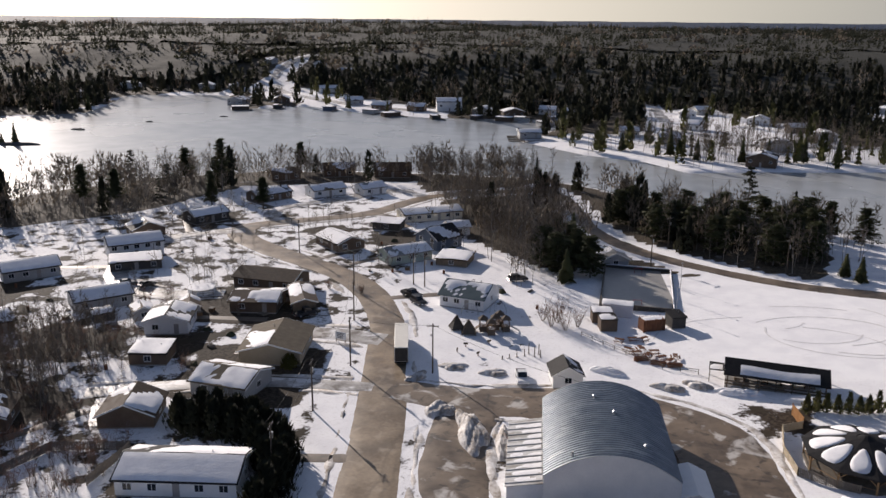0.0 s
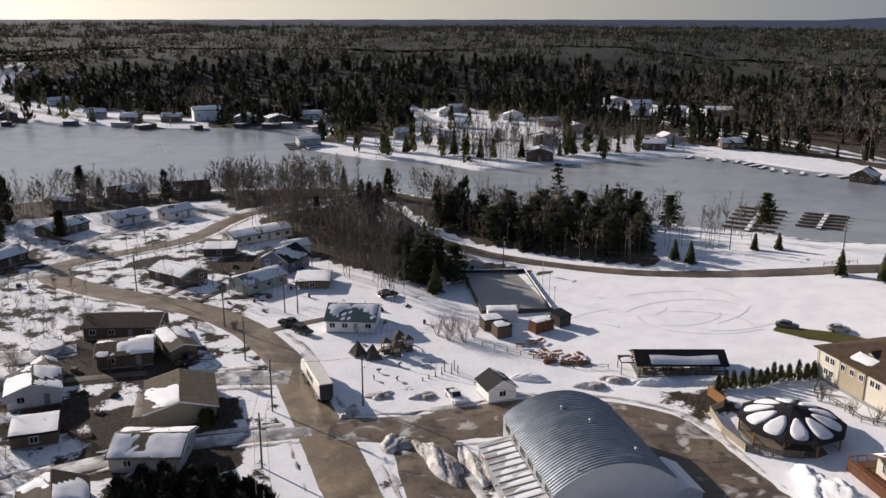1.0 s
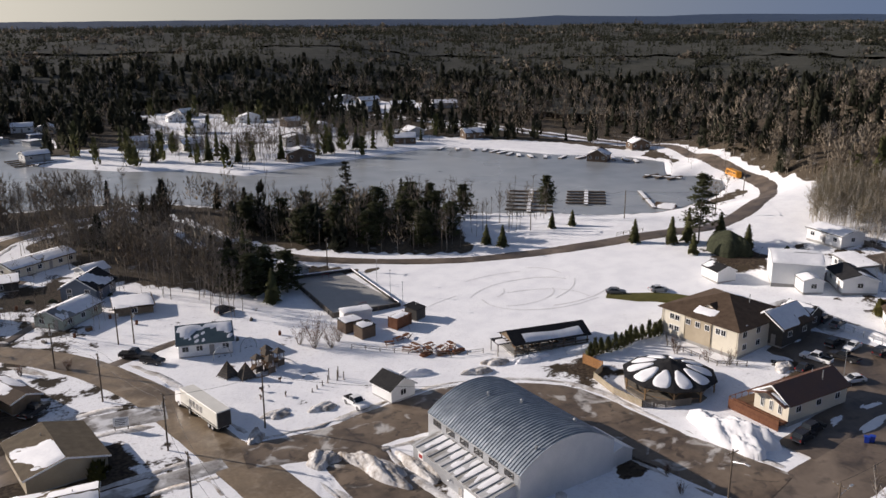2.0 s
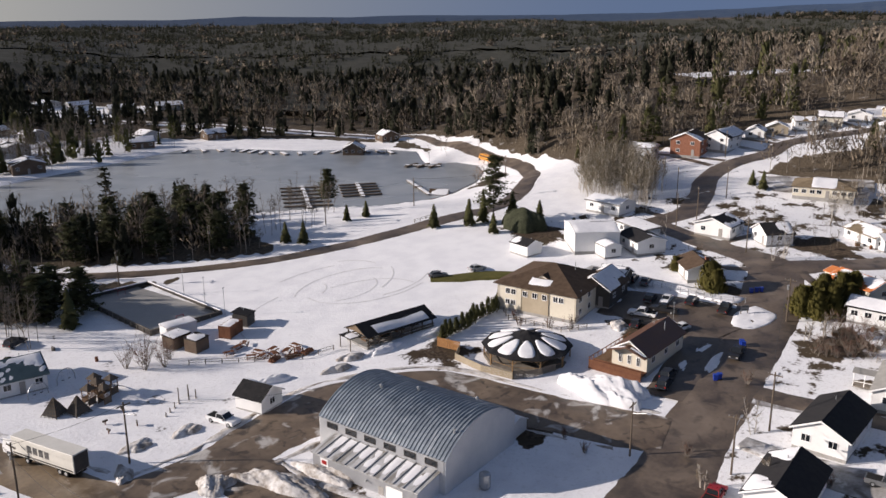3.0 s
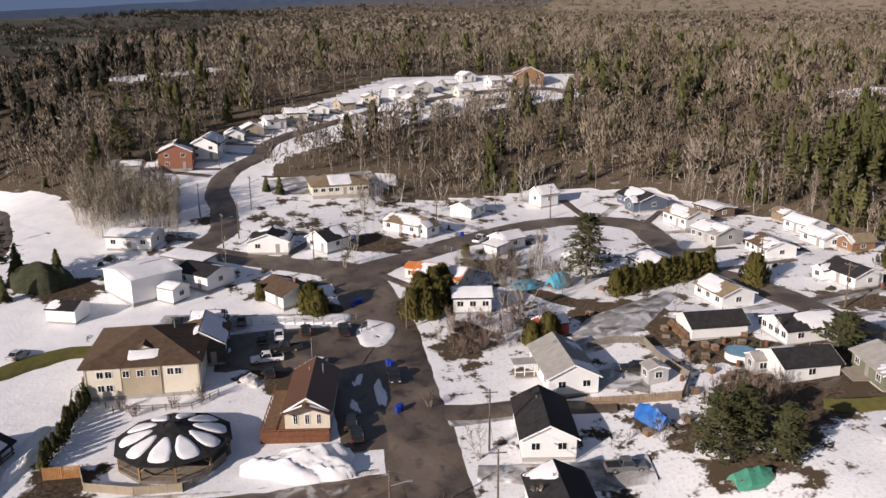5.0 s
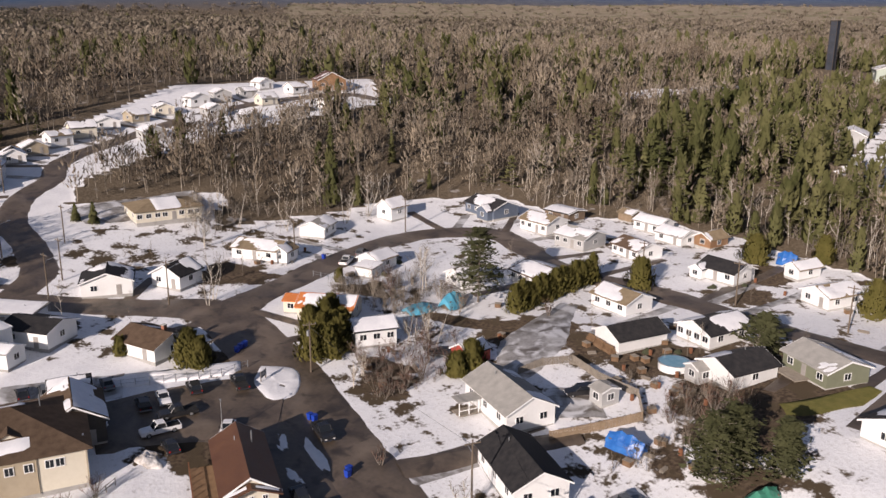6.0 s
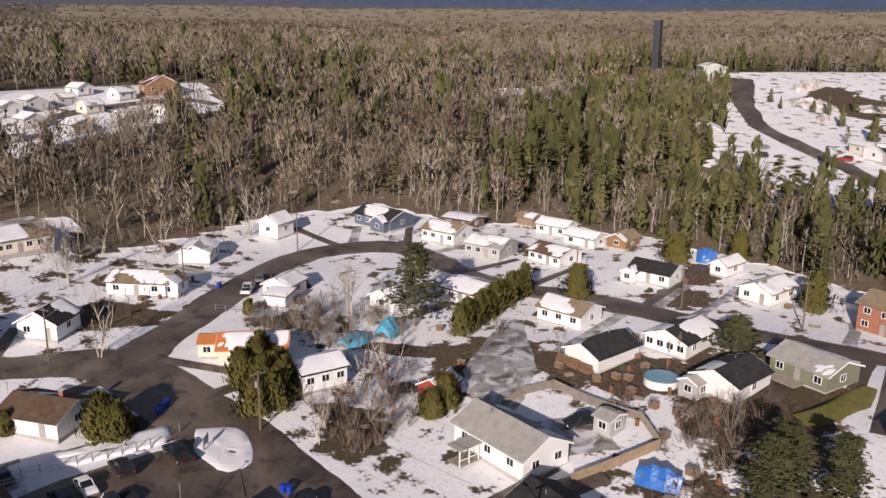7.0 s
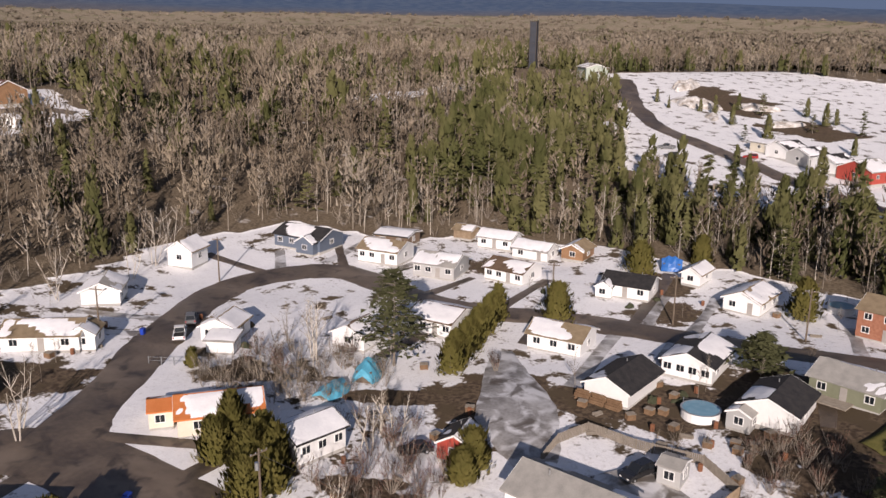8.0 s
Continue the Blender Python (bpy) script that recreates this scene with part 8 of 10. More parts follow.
# ---- yards ----
WOOD_FENCE = WALLS["wood"]
fence([(52.3, 55.2), (50.4, 40.8)], 1.5, WOOD_FENCE, "brown board fence behind the white houses")
fence([(50.4, 40.8), (56.5, 37.4), (64.6, 39.6), (71.3, 40.2)], 1.4, GREY_WOOD, "grey board fence round the yard")
fence([(71.3, 40.2), (72.6, 45.2), (71.6, 50.2)], 1.4, GREY_WOOD, "dark board fence beside the house")
fence([(91.5, 90.5), (89.8, 95), (90.6, 104), (91.2, 112.5)], 1.3, GALV, "low metal rail fence along the lot", boards=False, rail=0.03)
fence([(-60, 100), (-58.5, 110), (-70, 108.5), (-76, 96)], 1.5, GREY_WOOD, "grey board fence round a snowy yard")
fence([(-72, 180), (-76, 178), (-78.5, 183), (-73.5, 186.5)], 1.2, GREY_WOOD, "wooden deck rail beside the pool", boards=False)
fence([(130.1, 69.5), (122.1, 61.6)], 1.2, GALV, "wire fence behind a white shed", boards=False, rail=0.03)


def round_pool(x, y, r, label, full=True):
    ob = thing("swimming_pool", x, y, 0, label, "pool")
    part("wall", rod((0, 0, -0.2), (0, 0, 1.15), r, r, 24), TRIM, ob)
    part("rim", rod((0, 0, 1.15), (0, 0, 1.22), r + 0.12, r + 0.12, 24), GALV, ob)
    part("water", rod((0, 0, 1.2), (0, 0, 1.235), r - 0.15, r - 0.15, 24), POOL if full else SNOW, ob)
    part("ladder", rod((r, 0, 0), (r, 0, 2.0), 0.05, 0.05, 5), GALV, ob)


round_pool(62.4, 26.4, 2.6, "round above-ground pool with pale blue ice")
round_pool(62.5, -29.8, 2.3, "round pool beside the brick house")
round_pool(-75.5, 182.2, 3.2, "round pool full of snow beside the brown house", False)
stack(77.0, 32.9, 4, 2.2, 6, 5, 0.16, "stacked firewood logs against the white house", 90, TIMBER, "log_pile")
stack(74.6, 32.7, 4, 2.2, 6, 5, 0.16, "stacked firewood logs against the white house", 91, TIMBER, "log_pile")
stack(72.2, 32.5, 4, 2.2, 5, 5, 0.16, "stacked firewood logs against the white house", 92, TIMBER, "log_pile")
ob = thing("deck", 49.6, 13.9, -4, "dark wooden deck with rails beside the green house", "deck")
part("platform", box(-2.5, -1.6, 0.5, 2.5, 1.6, 0.7), GREY_WOOD, ob)
for i in range(6):
    part("post", box(-2.5 + i * 0.98, -1.6, -0.3, -2.4 + i * 0.98, -1.5, 1.6), GREY_WOOD, ob)
part("rail", box(-2.5, -1.62, 1.5, 2.5, -1.48, 1.6), GREY_WOOD, ob)
ob = thing("veranda", 64.5, 62.0, 4, "white veranda with posts beside the grey-roofed house", "veranda")
part("floor", box(-1.2, -2.5, 0.3, 1.2, 2.5, 0.5), GREY_WOOD, ob)
for i in range(4):
    part("post", box(-1.2, -2.5 + i * 1.63, 0.3, -1.08, -2.38 + i * 1.63, 2.7), TRIM, ob)
part("rail", box(-1.2, -2.5, 1.2, -1.1, 2.5, 1.3), TRIM, ob)
part("canopy", box(-1.4, -2.7, 2.7, 1.2, 2.7, 2.82), ROOFS["grey"], ob)
house(80.8, 54.6, -160, 4.5, 5, h=2.2, rise=1.3, ridge="y", wall="red", top="black", snow=(0.8, 0.1), win=(1, 0, 0, 0), label="small dark red shed with snow on one slope", name="shed", category="shed", over=0.25)


# clutter in the yards
def junk(x, y, seed):
    rng = random.Random(seed)
    kind = seed % 4
    if kind == 0:
        ob = thing("crate", x, y, rng.uniform(0, 90), "weathered wooden crate standing in the yard", "crate")
        part("box_sides", box(-0.6, -0.5, 0, 0.6, 0.5, 0.8), TIMBER, ob)
        part("lid", box(-0.65, -0.55, 0.8, 0.65, 0.55, 0.86), GREY_WOOD, ob)
    elif kind == 1:
        ob = thing("barrel", x, y, 0, "rusty steel barrel standing in the yard", "barrel")
        part("drum", rod((0, 0, 0), (0, 0, 0.9), 0.3, 0.3, 10), RUST, ob)
        part("hoop", rod((0, 0, 0.43), (0, 0, 0.48), 0.32, 0.32, 10), RUST, ob)
    elif kind == 2:
        stack(x, y, rng.uniform(0, 180), rng.uniform(1.2, 2.2), 2, 3, 0.12, "short stack of boards half under snow", seed, GREY_WOOD, "board_stack")
    else:
        heap(x, y, rng.uniform(1.4, 3), rng.uniform(1, 2), rng.uniform(0.4, 0.9), CAMO, "small dark mound under an olive cover in the yard", seed, rng.uniform(0, 180), "covered_mound", 9, 0.5, "mound")


rj = random.Random(9)
CLUTTER = [(63.3, 32.1), (57.6, 32.9), (72.9, 35.5), (62.2, 37.5), (56.3, 38.7), (58.7, 36.9), (75.8, 34.8), (59.3, 28.2), (72.9, 41.0), (51.7, 38.4), (91.2, -16.0), (70.6, 40.2), (66.4, 29.2), (65.3, 34.2), (136.2, 94.5), (141.5, 79.3), (140.6, 76.2), (141.0, 72.4), (84.8, 71.8), (89.8, 66.3), (79.8, 68.4), (78.6, 71.3), (148.5, 66.8), (82.7, 64.1), (138.6, 50.5), (141.8, 53.0), (42.7, 45.4), (44.1, 42.5), (40.4, 41.8), (38.9, 45.6), (36.7, 42.4), (45.2, 45.4)]
for k, (jx, jy) in enumerate(CLUTTER):
    junk(jx, jy, 600 + k + k // 3)
for x0, x1, y0, y1, n in ((52, 70, 22, 34, 14), (66, 80, 12, 32, 10), (40, 56, 30, 50, 8), (-75, -52, 150, 188, 16), (-100, -60, 118, 150, 14), (-60, -20, 200, 250, 14), (-120, -90, 160, 240, 14),
                          (100, 135, 30, 66, 10), (60, 110, -30, 6, 12), (108, 128, 112, 150, 10), (-8, 2, 176, 196, 5), (80, 90, 40, 56, 6)):
    for k in range(n):
        x, y = rj.uniform(x0, x1), rj.uniform(y0, y1)
        if min(seg_dist(np.array([x]), np.array([y]), [q[:2] for q in p[2]])[0] for p in ROADS) > 6.5:
            junk(x, y, rj.randrange(1000))


# ---- docks and boathouses ----
def dock_comb(x0, y0, x1, y1, fx, fy, n, flen, label):
    ob = thing("dock", x0, y0, 0, label, "dock", z=LAKE_Z)
    d = Vector((x1 - x0, y1 - y0, 0))
    part("walkway", box(0, -0.8, 0.25, d.length, 0.8, 0.5, m=d.to_track_quat("X", "Z").to_matrix().to_4x4()), GREY_WOOD, ob)
    sn = box(0, -0.7, 0.5, d.length, 0.7, 0.58, m=d.to_track_quat("X", "Z").to_matrix().to_4x4())
    part("snow", sn, SNOW, ob, "strip of snow")
    f = Vector((fx, fy, 0)).normalized()
    q = f.to_track_quat("X", "Z").to_matrix().to_4x4()
    for i in range(n):
        c = d * ((i + 0.5) / n)
        part("finger", box(-flen / 2, -0.55, 0.2, flen / 2, 0.55, 0.62, m=Matrix.Translation(c) @ q), POLE_WOOD, ob)


dock_comb(139.0, 235.5, 155.5, 253.0, 12, -9, 5, 14, "floating dock with side fingers frozen in the ice")
dock_comb(115.5, 238.0, 139.5, 265.5, 11, -10, 6, 16, "floating dock with side fingers frozen in the ice")
dock_comb(155.0, 219.0, 171.0, 241.0, 13, -6, 1, 3, "snowy pier reaching over the ice")
dock_comb(203, 249, 196, 262, 13, 2, 3, 10, "small pier in the corner of the bay")
dock_comb(-4, 426, -6, 448, -13, -2, 4, 18, "long finger dock off the snowy point")
house(159.5, 218.0, 30, 5, 6, h=2.6, rise=1.4, ridge="y", wall="red", top="brown", snow=(0.5, 0.5), win=(1, 1, 0, 1), label="small red boathouse by the pier", name="boathouse", category="boathouse")
house(207, 300, -55, 9, 9, h=5.2, rise=2.6, ridge="y", wall="brown", top="brown", snow=(0.6, 0.3), win=(3, 2, 1, 2), floors=2, label="brown two-storey boathouse on the far shore", name="boathouse", category="boathouse", dz=0.3)
house(-3, 438, 10, 11, 8, h=2.6, rise=1.4, ridge="x", wall="grey", top="black", snow=(0.9, 0.9), win=(2, 1, 1, 1), label="grey boathouse on the point", name="boathouse", category="boathouse", dz=0.5)
for k in range(16):
    s = k / 15
    a = np.array([170, 371]) * (1 - s) + np.array([220, 293]) * s + (5 * math.sin(s * 9), 0)
    ob = thing("boat_dock", float(a[0]) - 4, float(a[1]) - 5, 220 + 25 * math.sin(k), "short snowy boat dock pulled up on the shore", "dock", group="shore docks", z=LAKE_Z)
    part("planks", box(-3.5, -0.9, -0.1, 3.5, 0.9, 0.5), GREY_WOOD, ob)
    part("snow", box(-3.3, -0.8, 0.5, 3.3, 0.8, 0.66), SNOW, ob)
for k, (x, y) in enumerate([(-35, 514), (-20, 513), (-5, 514), (8, 516), (-60, 515), (-85, 523), (-105, 533), (-130, 549), (-165, 551), (-190, 538), (8, 498)]):
    bw = 2.6 + 0.9 * ((k * 3) % 4)
    ob = thing("boat_house", x + 3 * math.sin(k * 2.3), y - 3 + 2 * math.cos(k * 4.1), 13 * k % 70 - 30, "low dark boathouse with a snowy roof at the water", "boathouse", group="shore boathouses", z=LAKE_Z)
    part("wall", box(-bw, -3, -0.2, bw, 3, 2.2), WALLS[("dark", "brown", "grey", "blue")[k % 4]], ob)
    part("pier", box(bw + 0.4, -7 - k % 3, 0.1, bw + 2.0, 2, 0.4), GREY_WOOD, ob)
    part("roof", box(-bw - 0.3, -3.3, 2.2, bw + 0.3, 3.3, 2.4), ROOFS["black"], ob)
    part("snow", box(-bw - 0.1, -3.1, 2.4, bw - 1.2 * (k % 3), 3.1, 2.62, bevel=0.1), SNOW, ob)
# small island and rock in the lake
for x, y, a, b, h in ((-244, 381, 26, 8, 1.3), (-240, 433, 9, 4, 0.9), (-218, 470, 5, 3, 0.7), (-185, 500, 6, 3, 0.6)):
    o = heap(x, y, a, b, h, ROCK, "low dark rocky islet in the frozen lake", int(x) % 50 + 7, name="islet", category="rock")
    o.location.z = LAKE_Z - 0.1


# ---- water tower and the south clearing ----
def tower(x, y):
    ob = thing("communication_tower", x, y, 20, "tall dark clad tower with pale edges above the woods", "tower")
    H = 57.5 - ground(x, y)
    part("shaft", box(-1.6, -1.6, -1, 1.6, 1.6, H - 1.5), surf("dark_tower_cladding", (0.02, 0.025, 0.035), (0.04, 0.045, 0.06), 0.4, 0.5, 0.1), ob)
    for sx in (-1, 1):
        for sy in (-1, 1):
            part("corner_strip", box(sx * 1.62 - 0.14, sy * 1.62 - 0.14, -1, sx * 1.62 + 0.14, sy * 1.62 + 0.14, H - 1.2), DARK_TRIM, ob)
    part("cap", box(-1.85, -1.85, H - 1.5, 1.85, 1.85, H - 0.9), DARK_TRIM, ob)
    for k in range(5):
        part("band", box(-1.68, -1.68, 4 + k * 4.2, 1.68, 1.68, 4.15 + k * 4.2), DARK_TRIM, ob)
    for sx, sy in ((-1.6, -1.6), (1.6, 1.2), (0.2, 1.6)):
        part("antenna", rod((sx, sy, H - 0.9), (sx, sy, H + 0.6), 0.08, 0.05, 5), GALV, ob)


tower(277.5, -224.5)
house(236, -214, -40, 14, 10, h=5, rise=1.5, ridge="x", wall="mint", top="grey", snow=(0.3, 0.3), win=(2, 1, 1, 1), label="pale green shed beside the tower", name="depot", category="depot")
house(93.5, -142.5, 160, 12, 10, h=3.6, rise=2.6, ridge="y", wall="red", top="grey", snow=(0.7, 0.8), win=(1, 2, 2, 1), label="bright red building at the edge of the clearing", name="red_building", category="building")
for k, (x, y) in enumerate([(104, -146), (113, -149), (121, -152)]):
    house(x, y, 160, 9, 9, h=3.2, rise=2.0, ridge="y", wall=("white", "grey", "white")[k], top="black", snow=(0.5, 0.7), win=(1, 1, 1, 1), label="pale house in a row by the clearing")
house(172, -128, 130, 13, 9, h=3.0, rise=2.0, ridge="x", wall="grey", top="grey", snow=(0.8, 0.6), win=(2, 1, 1, 1), label="grey shed with a snowy roof below the clearing road", name="shed", category="shed")
house(128.5, -153.8, 160, 8, 6, h=3.0, rise=1.0, ridge="x", wall="cream", top="grey", snow=(0.9, 0.9), win=(1, 1, 1, 1), label="cream cabin on the clearing", name="cabin", category="cabin")
for k, (x, y, a, b, h) in enumerate([(180, -205, 26, 12, 2.6), (160, -220, 20, 9, 2.0), (140, -200, 18, 7, 1.6), (200, -235, 22, 10, 3.0), (165, -190, 14, 6, 1.4)]):
    heap(x, y, a, b, h, OLD_SNOW, "dirty heap of snow and gravel on the clearing", 60 + k, yaw=30 * k, rough=0.5)

# ---- trees ----
def unit(v):
    return v / (np.linalg.norm(v) + 1e-9)


class Tris:
    """Collects triangles with a material number."""

    def __init__(self):
        self.v, self.f, self.m, self.n = [], [], [], 0
        self.axis, self.out = (0.0, 0.0), []

    def add(self, pts, faces, mat):
        self.v.append(np.asarray(pts, float))
        self.f.append(np.asarray(faces, int) + self.n)
        self.m.append(np.full(len(faces), mat))
        self.n += len(pts)
        self.out.append(np.tile((*self.axis, 0.0), (len(pts), 1)))

    def stick(self, a, b, r0, r1, mat, n=3):
        a, b = np.asarray(a, float), np.asarray(b, float)
        d = unit(b - a)
        u = unit(np.cross(d, (0.31, 0.91, 0.2)))
        w = np.cross(d, u)
        an = np.arange(n) * 2 * np.pi / n
        ring = np.cos(an)[:, None] * u + np.sin(an)[:, None] * w
        f = []
        for i in range(n):
            j = (i + 1) % n
            f += [(i, j, n + j), (i, n + j, n + i)]
        self.add(np.vstack([a + ring * r0, b + ring * r1]), f, mat)

    def blade(self, a, b, w, mat, rng):
        a, b = np.asarray(a, float), np.asarray(b, float)
        s = unit(np.cross(b - a, rng.normal(size=3))) * w / 2
        self.add([a - s, a + s, b], [(0, 1, 2)], mat)

    def leaf(self, c, size, mat, rng, flat=0.5):
        q = rng.normal(size=(3, 3)) * np.array([1, 1, flat])
        q -= q.mean(0)
        self.add(c + q * size * 0.75, [(0, 1, 2)], mat)

    def done(self):
        v = np.vstack(self.v)
        out = (v - np.vstack(self.out) - (0, 0, 0.45 * v[:, 2].max())) * (1, 1, 0.7)
        out = out / (np.linalg.norm(out, axis=1)[:, None] + 1e-6) + (0, 0, 0.45)
        return v, np.vstack(self.f), np.concatenate(self.m), out / (np.linalg.norm(out, axis=1)[:, None] + 1e-6)


def bare_tree(rng, H=12.0, limbs=10, twigs=60, trunks=1, spread=0.24, w=0.11, r=0.13):
    """A leafless broadleaf tree: 0 trunk, 1 twigs."""
    T = Tris()
    for k in range(trunks):
        lean = rng.normal(0, 0.05 + 0.09 * (trunks > 1), 2)
        h = H * rng.uniform(0.85, 1.05)
        base = np.array([*rng.normal(0, 0.3 * (trunks > 1), 2), -0.3])
        p = [base]
        for i in range(1, 4):
            p.append(base + np.array([lean[0] * h * i / 3 + rng.normal(0, 0.012 * h), lean[1] * h * i / 3 + rng.normal(0, 0.012 * h), h * i / 3]))
        rr = [r, r * 0.72, r * 0.42, 0.03]
        for i in range(3):
            T.stick(p[i], p[i + 1], rr[i], rr[i + 1], 0, 4 if H > 5 else 3)
        ends = []
        for i in range(limbs // trunks):
            s = rng.uniform(0.3, 0.95) * 3
            j = min(int(s), 2)
            a = p[j] + (p[j + 1] - p[j]) * (s - j)
            an = rng.uniform(0, 2 * np.pi)
            ln = spread * h * rng.uniform(0.55, 1.1) * (1.25 - s / 3)
            b = a + np.array([math.cos(an) * ln, math.sin(an) * ln, ln * rng.uniform(0.8, 1.6)])
            T.stick(a, b, 0.055, 0.02, 0 if rng.random() < 0.5 else 1, 3)
            ends.append((a, b))
        ends.append((p[2], p[3]))
        for i in range(twigs // trunks):
            a, b = ends[rng.integers(len(ends))]
            q = a + (b - a) * rng.uniform(0.3, 1.0)
            d = unit(np.array([*rng.normal(0, 1, 2), rng.uniform(0.2, 1.6)]))
            T.blade(q, q + d * H * rng.uniform(0.06, 0.15), w, 1, rng)
    return T.done()


def spruce(rng, H=12.0, tiers=9, per=7, width=0.17):
    """A spire of drooping boughs: 0 trunk, 1 needles."""
    T = Tris()
    T.stick((0, 0, -0.3), (0, 0, H * 0.97), 0.16, 0.02, 0, 4)
    for i in range(tiers):
        s = i / tiers
        z = H * (0.1 + 0.86 * s)
        R = H * width * (1 - s) ** 0.85 + 0.25
        for k in range(per):
            an = k * 2 * np.pi / per + i * 1.3 + rng.normal(0, 0.25)
            R2 = R * rng.uniform(0.65, 1.15)
            d = np.array([math.cos(an), math.sin(an), 0])
            sd = np.array([-d[1], d[0], 0]) * R2 * 0.42
            up = H / tiers * 0.75
            tip = d * R2 + (0, 0, z - R2 * 0.28 + rng.normal(0, 0.1))
            mid = d * R2 * 0.5 + (0, 0, z + up * 0.15)
            top = np.array([0, 0, z + up])
            T.add([top, mid + sd, tip, mid - sd, np.array([0, 0, z - up * 0.4])], [(0, 2, 1), (0, 3, 2), (4, 1, 2), (4, 2, 3)], 1)
    return T.done()


def pine(rng, H=16.0, clumps=26, leaves=14, size=0.7, low=0.3, spread=0.28, pw=0.75):
    """A ragged white pine with shelves of foliage and gaps."""
    T = Tris()
    T.stick((0, 0, -0.3), (rng.normal(0, 0.2), rng.normal(0, 0.2), H * 0.95), 0.26, 0.04, 0, 5)
    for i in range(clumps):
        s = low + (1 - low) * (i + rng.random()) / clumps
        an = i * 2.4 + rng.normal(0, 0.4)
        R = H * spread * (1.12 - s) ** pw * rng.uniform(0.45, 1.15)
        a = np.array([0, 0, H * s * 0.97])
        c = a + np.array([math.cos(an) * R, math.sin(an) * R, R * rng.uniform(0.05, 0.35)])
        T.stick(a, c, 0.06, 0.02, 0, 3)
        for k in range(leaves):
            q = a + (c - a) * rng.uniform(0.35, 1.12) + rng.normal(size=3) * (0.10 * R + 0.28) * np.array([1, 1, 0.45])
            T.leaf(q, size * rng.uniform(0.6, 1.2), 1, rng, 0.4)
    return T.done()


def cedar(rng, H=6.0, R=1.6, n=420, size=0.42, power=0.7):
    """A dense evergreen with upright sprays."""
    T = Tris()
    T.stick((0, 0, -0.2), (0, 0, H * 0.8), 0.12, 0.03, 0, 4)
    lean = rng.uniform(0, 6.28)
    for i in range(n):
        s = rng.random() ** 1.2
        z = H * (0.04 + 0.95 * s)
        an = rng.uniform(0, 2 * np.pi)
        lobe = 1 + 0.14 * math.sin(3 * an + 4 * s + lean) + 0.12 * math.sin(5 * an - 7 * s + 2 * lean)
        rr = R * (1 - s) ** power * lobe * (0.85 + 0.25 * math.sin(i * 0.7)) * rng.uniform(0.55, 1.08) + 0.06
        c = np.array([math.cos(an) * rr, math.sin(an) * rr, z])
        d = np.array([math.cos(an) * 0.45, math.sin(an) * 0.45, 1.0])
        sd = np.array([-math.sin(an), math.cos(an), 0]) * size * 0.5
        sd = sd + rng.normal(0, 0.12, 3) * size
        T.add([c - sd, c + sd, c + d * size * rng.uniform(0.9, 1.8)], [(0, 1, 2)], 1)
    return T.done()


def shrub(rng, H=2.5, stems=14, twigs=40):
    T = Tris()
    for i in range(stems):
        an = rng.uniform(0, 2 * np.pi)
        q = rng.uniform(0.15, 0.6)
        b = np.array([math.cos(an) * q * H, math.sin(an) * q * H, H * rng.uniform(0.6, 1)])
        T.stick((0.2 * math.cos(an), 0.2 * math.sin(an), -0.1), b, 0.035, 0.015, 0, 3)
        for k in range(twigs // stems + 1):
            a = b * rng.uniform(0.3, 1)
            T.blade(a, a + rng.normal(0, 0.25, 3) * H * 0.6 + (0, 0, 0.2 * H), 0.06, 1, rng)
    return T.done()


def place_many(name, templates, spots, mats, label, category="trees", thin=None):
    """One object of many trees: spots are x, y, scale, turn."""
    rng = np.random.default_rng(len(spots))
    V, F, M, N, n = [], [], [], [], 0
    z = height(spots[:, 0], spots[:, 1])
    pick = rng.integers(len(templates), size=len(spots))
    for k, (v, f, m, out) in enumerate(templates):
        s = spots[pick == k]
        if len(s) == 0:
            continue
        zz = z[pick == k]
        ca, sa = np.cos(s[:, 3])[:, None] * s[:, 2:3], np.sin(s[:, 3])[:, None] * s[:, 2:3]
        X = ca * v[:, 0] - sa * v[:, 1] + s[:, 0:1]
        Y = sa * v[:, 0] + ca * v[:, 1] + s[:, 1:2]
        Z = s[:, 2:3] * v[:, 2] * rng.uniform(0.85, 1.2, len(s))[:, None] + zz[:, None]
        V.append(np.stack([X, Y, Z], 2).reshape(-1, 3))
        cu, su = np.cos(s[:, 3])[:, None], np.sin(s[:, 3])[:, None]
        N.append(np.stack([cu * out[:, 0] - su * out[:, 1], su * out[:, 0] + cu * out[:, 1], np.tile(out[:, 2], (len(s), 1))], 2).reshape(-1, 3))
        F.append((f[None] + (np.arange(len(s)) * len(v))[:, None, None] + n).reshape(-1, 3))
        M.append(np.tile(m, len(s)))
        n += len(s) * len(v)
    me = mesh_of(name, np.vstack(V), np.vstack(F), mats, np.concatenate(M), crown=np.vstack(N))
    return tagged(new(name, me), label, category, kind="stuff")


